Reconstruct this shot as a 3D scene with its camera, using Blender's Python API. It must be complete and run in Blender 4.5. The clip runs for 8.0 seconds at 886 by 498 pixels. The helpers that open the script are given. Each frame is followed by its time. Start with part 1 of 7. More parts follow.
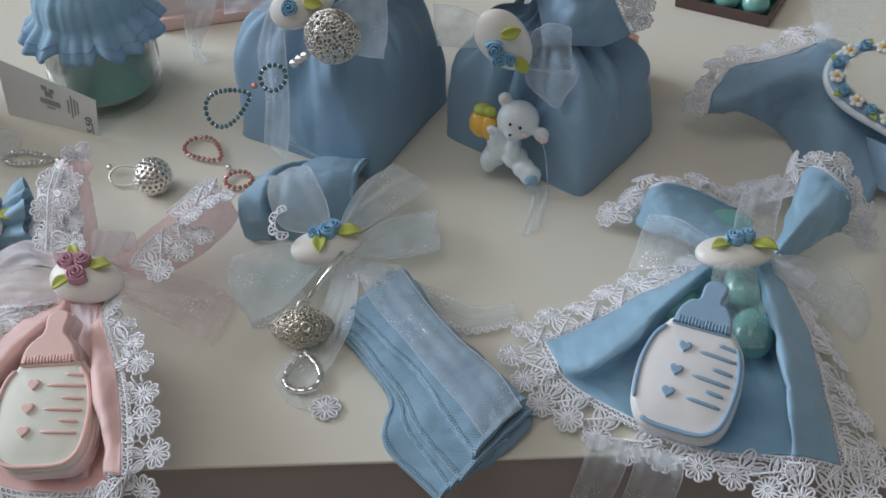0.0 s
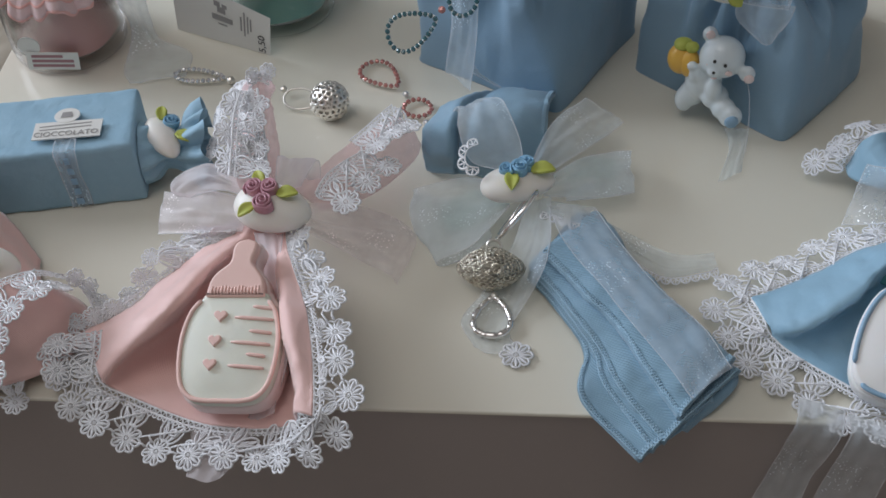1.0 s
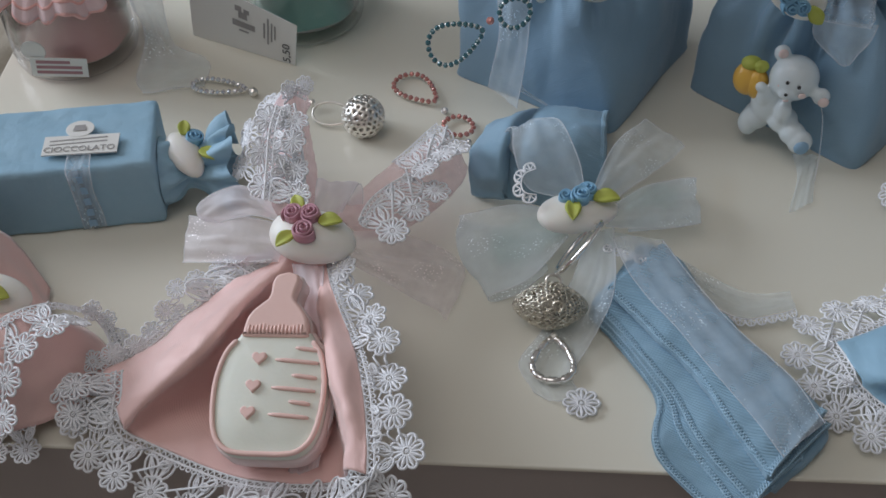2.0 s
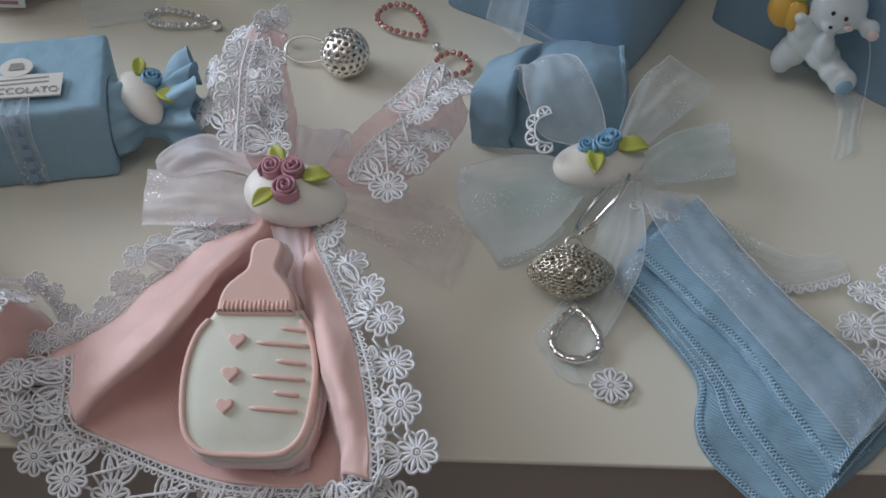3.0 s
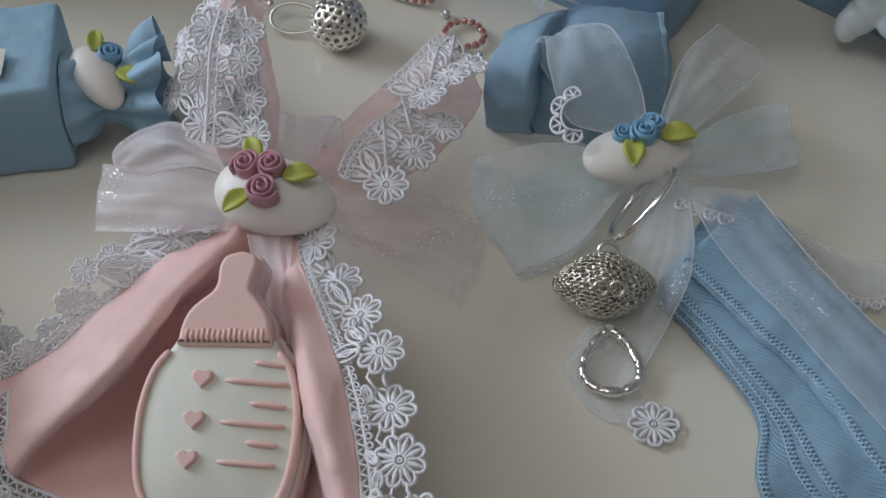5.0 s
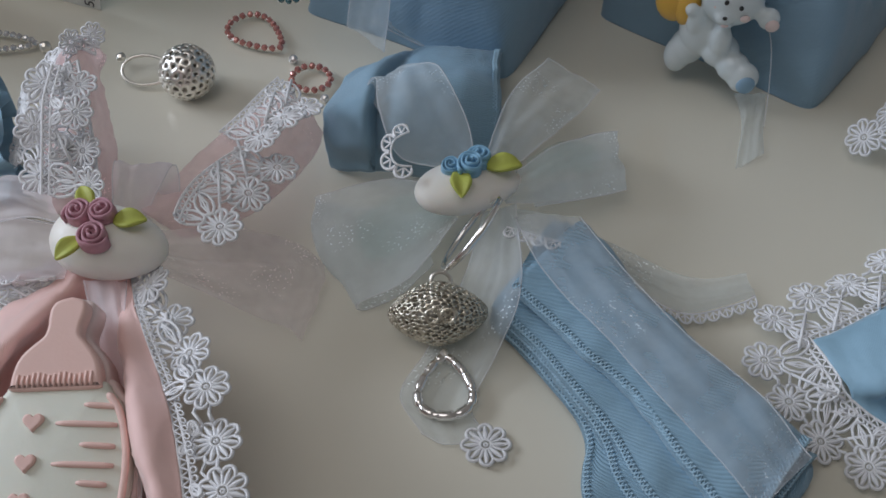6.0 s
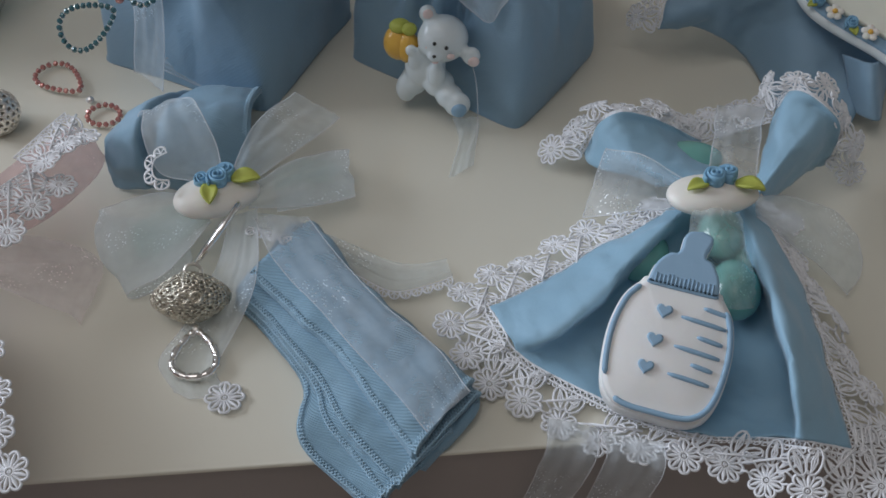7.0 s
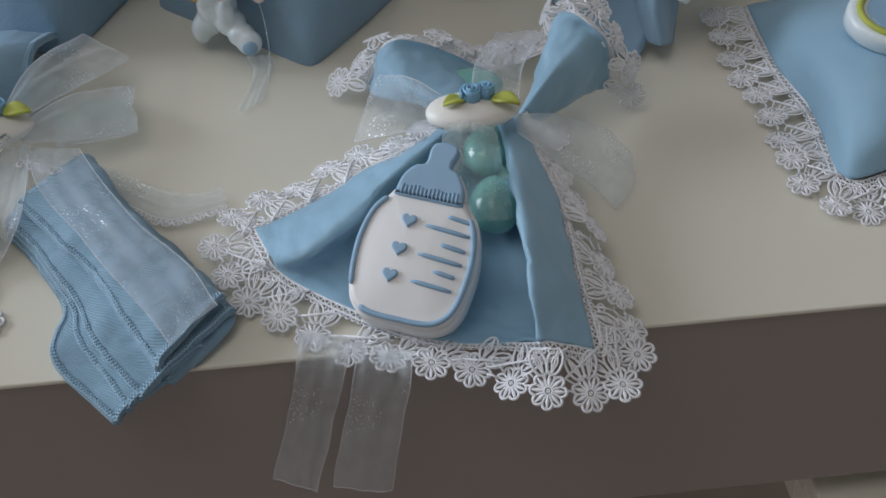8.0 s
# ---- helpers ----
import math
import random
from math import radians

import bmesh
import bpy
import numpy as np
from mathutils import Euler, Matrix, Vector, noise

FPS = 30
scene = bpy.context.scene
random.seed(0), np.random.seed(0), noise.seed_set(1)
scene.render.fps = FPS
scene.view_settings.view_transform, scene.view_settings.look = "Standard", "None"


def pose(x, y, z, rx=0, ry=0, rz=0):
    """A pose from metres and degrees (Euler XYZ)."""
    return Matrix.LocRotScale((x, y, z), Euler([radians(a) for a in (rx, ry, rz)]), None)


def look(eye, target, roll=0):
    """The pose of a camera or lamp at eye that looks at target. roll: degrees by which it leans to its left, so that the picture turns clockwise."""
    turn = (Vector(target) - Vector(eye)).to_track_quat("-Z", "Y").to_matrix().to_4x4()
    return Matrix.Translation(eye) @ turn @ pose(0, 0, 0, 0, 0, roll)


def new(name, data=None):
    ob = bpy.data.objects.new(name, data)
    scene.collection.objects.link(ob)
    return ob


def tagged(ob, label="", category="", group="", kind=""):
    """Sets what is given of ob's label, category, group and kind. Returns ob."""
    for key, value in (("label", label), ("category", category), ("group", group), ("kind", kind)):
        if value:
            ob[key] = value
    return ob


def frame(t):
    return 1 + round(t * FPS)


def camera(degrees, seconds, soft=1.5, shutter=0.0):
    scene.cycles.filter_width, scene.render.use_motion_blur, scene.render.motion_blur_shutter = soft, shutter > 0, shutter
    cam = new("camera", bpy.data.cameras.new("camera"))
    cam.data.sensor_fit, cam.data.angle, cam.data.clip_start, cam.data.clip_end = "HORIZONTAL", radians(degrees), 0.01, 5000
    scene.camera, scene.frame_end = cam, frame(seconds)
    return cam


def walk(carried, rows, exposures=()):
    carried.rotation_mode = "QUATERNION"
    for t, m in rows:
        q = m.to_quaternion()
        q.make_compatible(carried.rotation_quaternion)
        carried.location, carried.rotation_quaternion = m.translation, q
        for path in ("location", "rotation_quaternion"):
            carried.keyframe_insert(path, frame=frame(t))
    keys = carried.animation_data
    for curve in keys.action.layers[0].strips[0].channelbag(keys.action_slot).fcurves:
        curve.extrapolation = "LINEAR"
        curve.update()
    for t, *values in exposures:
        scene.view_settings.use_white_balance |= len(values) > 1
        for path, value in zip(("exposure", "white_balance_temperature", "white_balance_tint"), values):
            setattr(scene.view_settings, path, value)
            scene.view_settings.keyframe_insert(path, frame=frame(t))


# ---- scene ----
cam = camera(38.5, 8.0, soft=1.6)
PATH = [
    (0, (0.05575, 0.02343, 0.31002), (0.04823, 0.24683, 0.10994), -3.15),
    (0.5, (0.03546, 0.03009, 0.30263), (0.01626, 0.24642, 0.09567), -3.65),
    (1, (0.02106, 0.04234, 0.30032), (-0.00822, 0.25244, 0.08818), -4.57),
    (1.5, (0.00651, 0.05818, 0.29755), (-0.02343, 0.26872, 0.08595), -3.41),
    (1.7, (-0.00046, 0.06392, 0.29257), (-0.02676, 0.27494, 0.08096), -2.71),
    (2.8, (-0.02536, 0.10030, 0.25490), (-0.03407, 0.30675, 0.03741), -0.95),
    (3, (-0.02779, 0.11100, 0.24968), (-0.03517, 0.31251, 0.02756), 0.03),
    (3.5, (-0.03483, 0.13013, 0.23447), (-0.04059, 0.32495, 0.00641), 0.68),
    (4, (-0.03271, 0.14290, 0.22772), (-0.04056, 0.33417, -0.00326), 0.33),
    (4.2, (-0.03141, 0.14601, 0.22289), (-0.03934, 0.33835, -0.00720), 0.10),
    (5.3, (-0.02431, 0.15392, 0.21885), (-0.03483, 0.34987, -0.00807), -1.15),
    (5.5, (-0.01946, 0.15225, 0.22083), (-0.02834, 0.35038, -0.00426), -1.36),
    (6, (-0.00390, 0.14572, 0.22421), (-0.00158, 0.34778, 0.00248), -0.89),
    (6.5, (0.01429, 0.10510, 0.25253), (0.03001, 0.31184, 0.03570), 0.12),
    (7, (0.04055, 0.08420, 0.26425), (0.06272, 0.29409, 0.05106), 1.01),
    (7.5, (0.07573, 0.06839, 0.25730), (0.09921, 0.27925, 0.04520), 0.47),
    (8, (0.10083, 0.05662, 0.24905), (0.12495, 0.26868, 0.03823), -0.46),
]
EXPOSURES = [(0, -0.09), (1.5, -0.18), (3, -0.38), (4, -0.43), (5.5, -0.46), (7, -0.27), (8, -0.12)]
walk(cam, [(t, look(eye, target, roll)) for t, eye, target, roll in PATH], EXPOSURES)

# ---- light: daylight from a shop window on the left and behind, bounced by added pale walls ----
world = bpy.data.worlds.new("world")
scene.world = world
world.use_nodes = True
wn = world.node_tree.nodes
sky = wn.new("ShaderNodeTexSky")
sky.sky_type, sky.sun_disc, sky.sun_elevation, sky.sun_rotation = "NISHITA", False, radians(40), radians(300)
world.node_tree.links.new(sky.outputs[0], wn["Background"].inputs[0])
wn["Background"].inputs[1].default_value = 0.12


def area(name, eye, target, sx, sy, watts, colour):
    d = bpy.data.lights.new(name, "AREA")
    d.shape, d.size, d.size_y, d.energy, d.color = "RECTANGLE", sx, sy, watts, colour
    ob = new(name, d)
    ob.matrix_world = look(eye, target)
    return ob


area("window_light", (-1.96, 1.05, 0.95), (0.3, 0.35, 0.0), 1.25, 1.15, 43, (0.80, 0.875, 1.0))
# soft overhead fill added to lift the front faces; no lamp known here
area("added_fill", (-0.45, -0.1, 1.66), (-0.45, -0.1, 0.0), 0.9, 0.9, 5.0, (1.0, 0.94, 0.92))


# ---- materials ----
def material(name):
    m = bpy.data.materials.new(name)
    m.use_nodes = True
    return m, m.node_tree.nodes, m.node_tree.links, m.node_tree.nodes["Principled BSDF"]


def noise_node(n, l, scale, detail=3.0, coord="Object"):
    tc, nz = n.new("ShaderNodeTexCoord"), n.new("ShaderNodeTexNoise")
    nz.inputs["Scale"].default_value, nz.inputs["Detail"].default_value = scale, detail
    l.new(tc.outputs[coord], nz.inputs["Vector"])
    return nz


def mixed(n, l, fac, a, b):
    mx = n.new("ShaderNodeMix")
    mx.data_type = "RGBA"
    l.new(fac, mx.inputs[0])
    mx.inputs[6].default_value, mx.inputs[7].default_value = (*a, 1), (*b, 1)
    return mx.outputs[2]


def bump_node(n, l, height, strength, distance, after=None):
    b = n.new("ShaderNodeBump")
    b.inputs["Strength"].default_value, b.inputs["Distance"].default_value = strength, distance
    l.new(height, b.inputs["Height"])
    if after:
        l.new(after, b.inputs["Normal"])
    return b.outputs[0]


def plain(name, a, b, rough=0.5, scale=120, metal=0.0, bump=0.15, coat=0.0, sheen=0.0, sss=0.0, fine=900, spec=0.5):
    """Colour that drifts between a and b, with fine relief."""
    m, n, l, p = material(name)
    nz, fz = noise_node(n, l, scale, 4), noise_node(n, l, fine, 2)
    l.new(mixed(n, l, nz.outputs[0], a, b), p.inputs["Base Color"])
    l.new(bump_node(n, l, fz.outputs[0], bump, 0.0004), p.inputs["Normal"])
    mr = n.new("ShaderNodeMapRange")
    mr.inputs[3].default_value, mr.inputs[4].default_value = max(rough - 0.08, 0.02), min(rough + 0.08, 1)
    l.new(nz.outputs[0], mr.inputs[0])
    l.new(mr.outputs[0], p.inputs["Roughness"])
    p.inputs["Metallic"].default_value = metal
    p.inputs["Coat Weight"].default_value = coat
    p.inputs["Sheen Weight"].default_value = sheen
    p.inputs["Specular IOR Level"].default_value = spec
    if sss:
        p.inputs["Subsurface Weight"].default_value = sss
        p.inputs["Subsurface Radius"].default_value = (0.003, 0.002, 0.0015)
        p.inputs["Subsurface Scale"].default_value = 0.4
    return m


def twill(name, a, b, rough=0.55, period=0.0011, angle=35, depth=0.35, sheen=0.4, rib=0.0):
    """Woven cotton twill with a diagonal rib, in metres of the sheet."""
    m, n, l, p = material(name)
    tc, mp, wv = n.new("ShaderNodeTexCoord"), n.new("ShaderNodeMapping"), n.new("ShaderNodeTexWave")
    mp.inputs["Rotation"].default_value[2] = radians(angle)
    wv.inputs["Scale"].default_value = 0.55 / period
    wv.inputs["Distortion"].default_value, wv.inputs["Detail"].default_value, wv.inputs["Detail Scale"].default_value = 1.2, 2, 0.6
    l.new(tc.outputs["UV"], mp.inputs[0])
    l.new(mp.outputs[0], wv.inputs["Vector"])
    nz = noise_node(n, l, 70, 5)
    hue = mixed(n, l, nz.outputs[0], a, b)
    if rib:
        mx, sc = n.new("ShaderNodeMix"), n.new("ShaderNodeMath")
        mx.data_type, mx.blend_type, sc.operation = "RGBA", "MULTIPLY", "MULTIPLY"
        sc.inputs[1].default_value = rib
        l.new(wv.outputs[0], sc.inputs[0])
        l.new(sc.outputs[0], mx.inputs[0])
        l.new(hue, mx.inputs[6])
        mx.inputs[7].default_value = (0.45, 0.55, 0.62, 1)
        hue = mx.outputs[2]
    l.new(hue, p.inputs["Base Color"])
    crease = noise_node(n, l, 320, 4)
    soft = bump_node(n, l, crease.outputs[0], 0.22, 0.0006, bump_node(n, l, nz.outputs[0], 0.3, 0.002))
    l.new(bump_node(n, l, wv.outputs[0], depth, 0.0003, soft), p.inputs["Normal"])
    p.inputs["Roughness"].default_value, p.inputs["Sheen Weight"].default_value = rough, sheen
    p.inputs["Sheen Roughness"].default_value = 0.4
    return m


def sheer(name, tint, cover, edge=False):
    """Organza: a fine open weave, seen through in part, with a few glinting threads."""
    m, n, l, p = material(name)
    p.inputs["Base Color"].default_value = (*tint, 1)
    p.inputs["Roughness"].default_value, p.inputs["Sheen Weight"].default_value = 0.4, 0.35
    tl, ad, tr, mx = n.new("ShaderNodeBsdfTranslucent"), n.new("ShaderNodeMixShader"), n.new("ShaderNodeBsdfTransparent"), n.new("ShaderNodeMixShader")
    tl.inputs[0].default_value = (*tint, 1)
    ad.inputs[0].default_value = 0.38
    l.new(p.outputs[0], ad.inputs[1])
    l.new(tl.outputs[0], ad.inputs[2])
    nz, gl, mr = noise_node(n, l, 130, 5, "UV"), noise_node(n, l, 1300, 1, "UV"), n.new("ShaderNodeMapRange")
    mr.inputs[1].default_value, mr.inputs[2].default_value = 0.3, 0.7
    mr.inputs[3].default_value, mr.inputs[4].default_value = cover - 0.05, cover + 0.06
    l.new(nz.outputs[0], mr.inputs[0])
    gs = n.new("ShaderNodeMapRange")
    gs.inputs[1].default_value, gs.inputs[2].default_value = 0.63, 0.67
    l.new(gl.outputs[0], gs.inputs[0])
    mk = noise_node(n, l, 45, 2, "UV")
    ms = n.new("ShaderNodeMapRange")
    ms.inputs[1].default_value, ms.inputs[2].default_value = 0.52, 0.62
    l.new(mk.outputs[0], ms.inputs[0])
    mul, add = n.new("ShaderNodeMath"), n.new("ShaderNodeMath")
    mul.operation, add.operation = "MULTIPLY", "ADD"
    add.use_clamp = True
    l.new(gs.outputs[0], mul.inputs[0])
    l.new(ms.outputs[0], mul.inputs[1])
    l.new(mr.outputs[0], add.inputs[0])
    l.new(mul.outputs[0], add.inputs[1])
    l.new(add.outputs[0], mx.inputs[0])
    fb = noise_node(n, l, 260, 3, "UV")
    l.new(bump_node(n, l, fb.outputs[0], 0.22, 0.0010), p.inputs["Normal"])
    l.new(mul.outputs[0], p.inputs["Metallic"])
    l.new(tr.outputs[0], mx.inputs[1])
    l.new(ad.outputs[0], mx.inputs[2])
    l.new(mx.outputs[0], n["Material Output"].inputs[0])
    return m


def glassy(name, tint):
    """Thin clear glass: see-through, glossier towards its edges."""
    m, n, l, p = material(name)
    tr, gl, lw, pw, mx = n.new("ShaderNodeBsdfTransparent"), n.new("ShaderNodeBsdfGlossy"), n.new("ShaderNodeLayerWeight"), n.new("ShaderNodeMath"), n.new("ShaderNodeMixShader")
    tr.inputs[0].default_value = (*tint, 1)
    gl.inputs["Roughness"].default_value = 0.03
    pw.operation = "POWER"
    pw.inputs[1].default_value = 3.0
    l.new(lw.outputs["Facing"], pw.inputs[0])
    l.new(pw.outputs[0], mx.inputs[0])
    l.new(tr.outputs[0], mx.inputs[1])
    l.new(gl.outputs[0], mx.inputs[2])
    l.new(mx.outputs[0], n["Material Output"].inputs[0])
    return m


M_TABLE = plain("white_lacquer", (0.775, 0.745, 0.635), (0.825, 0.80, 0.69), 0.25, 9, bump=0.04, coat=0.25, fine=160)
# pale table front in shade: the shade is put into this grey-brown
M_FRONT = plain("shaded_front_grey", (0.34, 0.30, 0.28), (0.39, 0.345, 0.32), 0.45, 14, bump=0.06, fine=220)
M_WALL = plain("plaster", (0.66, 0.63, 0.6), (0.72, 0.7, 0.66), 0.8, 3, bump=0.2, fine=60)
M_FLOOR = plain("floor_tile", (0.30, 0.24, 0.2), (0.38, 0.31, 0.26), 0.4, 4, fine=50)
M_BLUE = twill("blue_cotton", (0.26, 0.455, 0.60), (0.33, 0.53, 0.675), 0.62, 0.0006, depth=0.16, sheen=0.3)
M_SOCK = twill("blue_twill", (0.235, 0.405, 0.54), (0.30, 0.475, 0.605), 0.6, 0.0012, 62, 0.6, 0.3, rib=0.2)
M_POUCH = twill("slate_blue_cotton", (0.235, 0.38, 0.505), (0.275, 0.42, 0.555), 0.66, 0.0009, 20, 0.14, 0.25)
M_PINK = twill("pink_cotton", (0.90, 0.585, 0.545), (0.95, 0.665, 0.62), 0.5, 0.0009, 50, 0.26, 0.6)
M_LACE = plain("white_lace_thread", (0.91, 0.93, 0.97), (0.95, 0.96, 0.99), 0.3, 500, bump=0.4, sheen=0.5, fine=2500)
M_THREAD = plain("pale_blue_thread", (0.34, 0.55, 0.71), (0.46, 0.65, 0.78), 0.8, 600, bump=0.5, fine=2500)
M_WHITE = plain("sugar_white", (0.82, 0.80, 0.74), (0.88, 0.86, 0.81), 0.42, 150, bump=0.08, sss=0.15)
M_TEAL = plain("sugar_teal", (0.16, 0.44, 0.39), (0.24, 0.53, 0.47), 0.25, 120, bump=0.05, coat=0.6)
M_ROSE = plain("mauve_clay", (0.50, 0.25, 0.31), (0.60, 0.33, 0.39), 0.6, 400, bump=0.3)
M_ROSEB = plain("blue_clay", (0.20, 0.42, 0.62), (0.28, 0.52, 0.70), 0.6, 400, bump=0.3)
M_LEAF = plain("green_clay", (0.40, 0.46, 0.07), (0.52, 0.55, 0.12), 0.55, 300, bump=0.3)
M_CREAM = plain("cream_plaster", (0.74, 0.76, 0.66), (0.80, 0.81, 0.72), 0.5, 160, bump=0.12, sss=0.1)
M_PLASTER = plain("white_plaster", (0.82, 0.83, 0.82), (0.88, 0.88, 0.87), 0.5, 160, bump=0.12, sss=0.1)
M_PINKP = plain("pink_paint", (0.86, 0.57, 0.51), (0.90, 0.63, 0.57), 0.5, 200, bump=0.12)
M_PALEP = plain("pale_pink_plaster", (0.84, 0.68, 0.66), (0.88, 0.73, 0.70), 0.5, 200, bump=0.12)
M_BLUEP = plain("blue_paint", (0.26, 0.43, 0.60), (0.32, 0.50, 0.67), 0.5, 200, bump=0.12)
M_SILVER = plain("silver", (0.84, 0.81, 0.75), (0.93, 0.90, 0.84), 0.31, 600, 1.0, bump=0.2)
M_CHROME = plain("chrome", (0.86, 0.84, 0.82), (0.93, 0.91, 0.90), 0.1, 600, 1.0, bump=0.05)
# for bodies added inside the pierced metal to brighten its holes
M_CORE = plain("dull_silver", (0.66, 0.62, 0.55), (0.76, 0.72, 0.66), 0.45, 600, 0.5, bump=0.3)
M_GOLD = plain("pale_gold_silver", (0.62, 0.58, 0.48), (0.78, 0.74, 0.64), 0.28, 600, 1.0, bump=0.3)
M_STONEP = plain("pink_crystal", (0.40, 0.12, 0.10), (0.75, 0.38, 0.34), 0.1, 900, 0.3, bump=0.1, coat=0.8)
M_STONET = plain("teal_crystal", (0.01, 0.06, 0.075), (0.08, 0.22, 0.25), 0.15, 900, 0.1, bump=0.1, coat=0.8)
M_STONEC = plain("clear_crystal", (0.6, 0.6, 0.6), (0.9, 0.9, 0.92), 0.08, 500, 0.5, bump=0.1, coat=0.8)
M_ORG = sheer("white_organza", (0.88, 0.96, 1.0), 0.40)
M_ORGP = sheer("pink_white_organza", (1.0, 0.95, 0.98), 0.58)
M_EARP = sheer("pale_pink_voile", (0.99, 0.77, 0.78), 0.48)
M_TAILP = sheer("pale_pink_organza", (1.0, 0.90, 0.92), 0.40)
M_ORGB = sheer("blue_white_organza", (0.90, 0.95, 1.0), 0.27)
M_TEALISH = sheer("teal_organza", (0.45, 0.72, 0.66), 0.3)
M_HEM = sheer("organza_hem", (0.95, 0.96, 1.0), 0.42)
M_PAPER = plain("crepe_paper", (0.26, 0.45, 0.59), (0.34, 0.53, 0.66), 0.6, 110, bump=0.9, fine=260)
M_CARD = plain("white_card", (0.76, 0.76, 0.72), (0.80, 0.80, 0.77), 0.6, 40, bump=0.05)
M_INK = plain("grey_ink", (0.08, 0.08, 0.09), (0.12, 0.12, 0.12), 0.7)
M_INKL = plain("pale_grey_ink", (0.30, 0.29, 0.29), (0.36, 0.35, 0.34), 0.7)
M_INKR = plain("rose_ink", (0.35, 0.18, 0.2), (0.42, 0.22, 0.24), 0.7)
M_GLASS = glassy("jar_glass", (0.97, 0.98, 0.98))
M_FILM = sheer("cellophane", (0.86, 0.97, 0.96), 0.30)
M_FILM.node_tree.nodes["Principled BSDF"].inputs["Roughness"].default_value = 0.12
M_YELLOW = plain("yellow_resin", (0.80, 0.44, 0.06), (0.85, 0.52, 0.10), 0.35, 200, coat=0.4)
M_RESIN = plain("pale_blue_resin", (0.70, 0.80, 0.84), (0.80, 0.86, 0.88), 0.32, 200, coat=0.4)
M_DARK = plain("black_paint", (0.015, 0.015, 0.015), (0.03, 0.03, 0.03), 0.4)
M_BROWN = plain("brown_plastic", (0.10, 0.06, 0.05), (0.14, 0.09, 0.08), 0.3)


# ---- builders ----
TX, TY = -0.2075, 0.272  # the table's left and front edges


def world_of(ob):
    return world_of(ob.parent) @ ob.matrix_parent_inverse @ ob.matrix_basis if ob.parent else ob.matrix_basis.copy()


def thing(name, place, label, category, group="", kind=""):
    ob = new(name)
    ob.empty_display_size = 0.01
    ob.matrix_basis = place if isinstance(place, Matrix) else Matrix.Translation(place)
    return tagged(ob, label, category, group, kind)


def link(name, me, parent, label="", local=False):
    ob = new(name, me)
    if parent:
        ob.parent = parent
        if not local:
            ob.matrix_parent_inverse = world_of(parent).inverted()
    return tagged(ob, label)


def mesh(name, verts, faces, mats, parent=None, label="", local=False, uv=None, ids=None, smooth=True):
    me = bpy.data.meshes.new(name)
    me.from_pydata([tuple(v) for v in verts], [], [tuple(f) for f in faces])
    for m in mats if isinstance(mats, (list, tuple)) else [mats]:
        me.materials.append(m)
    if smooth:
        me.polygons.foreach_set("use_smooth", [True] * len(me.polygons))
    if ids is not None:
        me.polygons.foreach_set("material_index", ids)
    if uv is not None:
        lay = me.uv_layers.new(name="UVMap")
        at = np.empty(len(me.loops), dtype=np.int32)
        me.loops.foreach_get("vertex_index", at)
        lay.data.foreach_set("uv", np.asarray(uv, dtype=np.float32)[at].ravel())
    me.update()
    return link(name, me, parent, label, local)


def part(name, bm, mat, parent, label="", local=True, smooth=True):
    me = bpy.data.meshes.new(name)
    bm.normal_update()
    bm.to_mesh(me)
    bm.free()
    for m in mat if isinstance(mat, (list, tuple)) else [mat]:
        me.materials.append(m)
    if smooth:
        me.polygons.foreach_set("use_smooth", [True] * len(me.polygons))
    return link(name, me, parent, label, local)


def spline(pts, n, closed=False):
    """Catmull-Rom through the points, n + 1 samples along the first axis."""
    p = np.asarray(pts, dtype=float)
    k = len(p)
    if k == 2:
        t = np.linspace(0, 1, n + 1).reshape((-1,) + (1,) * (p.ndim - 1))
        return p[0] * (1 - t) + p[1] * t
    q = np.concatenate([p[-1:], p, p[:2]]) if closed else np.concatenate([2 * p[:1] - p[1:2], p, 2 * p[-1:] - p[-2:-1]])
    u = np.linspace(0, k if closed else k - 1, n + 1)
    i = np.minimum(u.astype(int), (k if closed else k - 1) - 1)
    f = (u - i).reshape((-1,) + (1,) * (p.ndim - 1))
    a, b, c, d = q[i], q[i + 1], q[i + 2], q[i + 3]
    return 0.5 * (2 * b + (c - a) * f + (2 * a - 5 * b + 4 * c - d) * f ** 2 + (3 * b - a - 3 * c + d) * f ** 3)


def net(rows, nu, nv):
    g = spline(rows, nu)
    return np.swapaxes(spline(np.swapaxes(g, 0, 1), nv), 0, 1)


def relief(g, amp, freq, seed):
    du, dv = np.gradient(g, axis=0), np.gradient(g, axis=1)
    n = np.cross(du, dv)
    n /= np.linalg.norm(n, axis=2, keepdims=True) + 1e-12
    h = np.array([[noise.fractal(Vector((*(p * freq),)) + Vector((seed, seed * 0.7, 0)), 0.9, 2.0, 4) for p in r] for r in g])
    return g + n * (h * amp)[..., None]


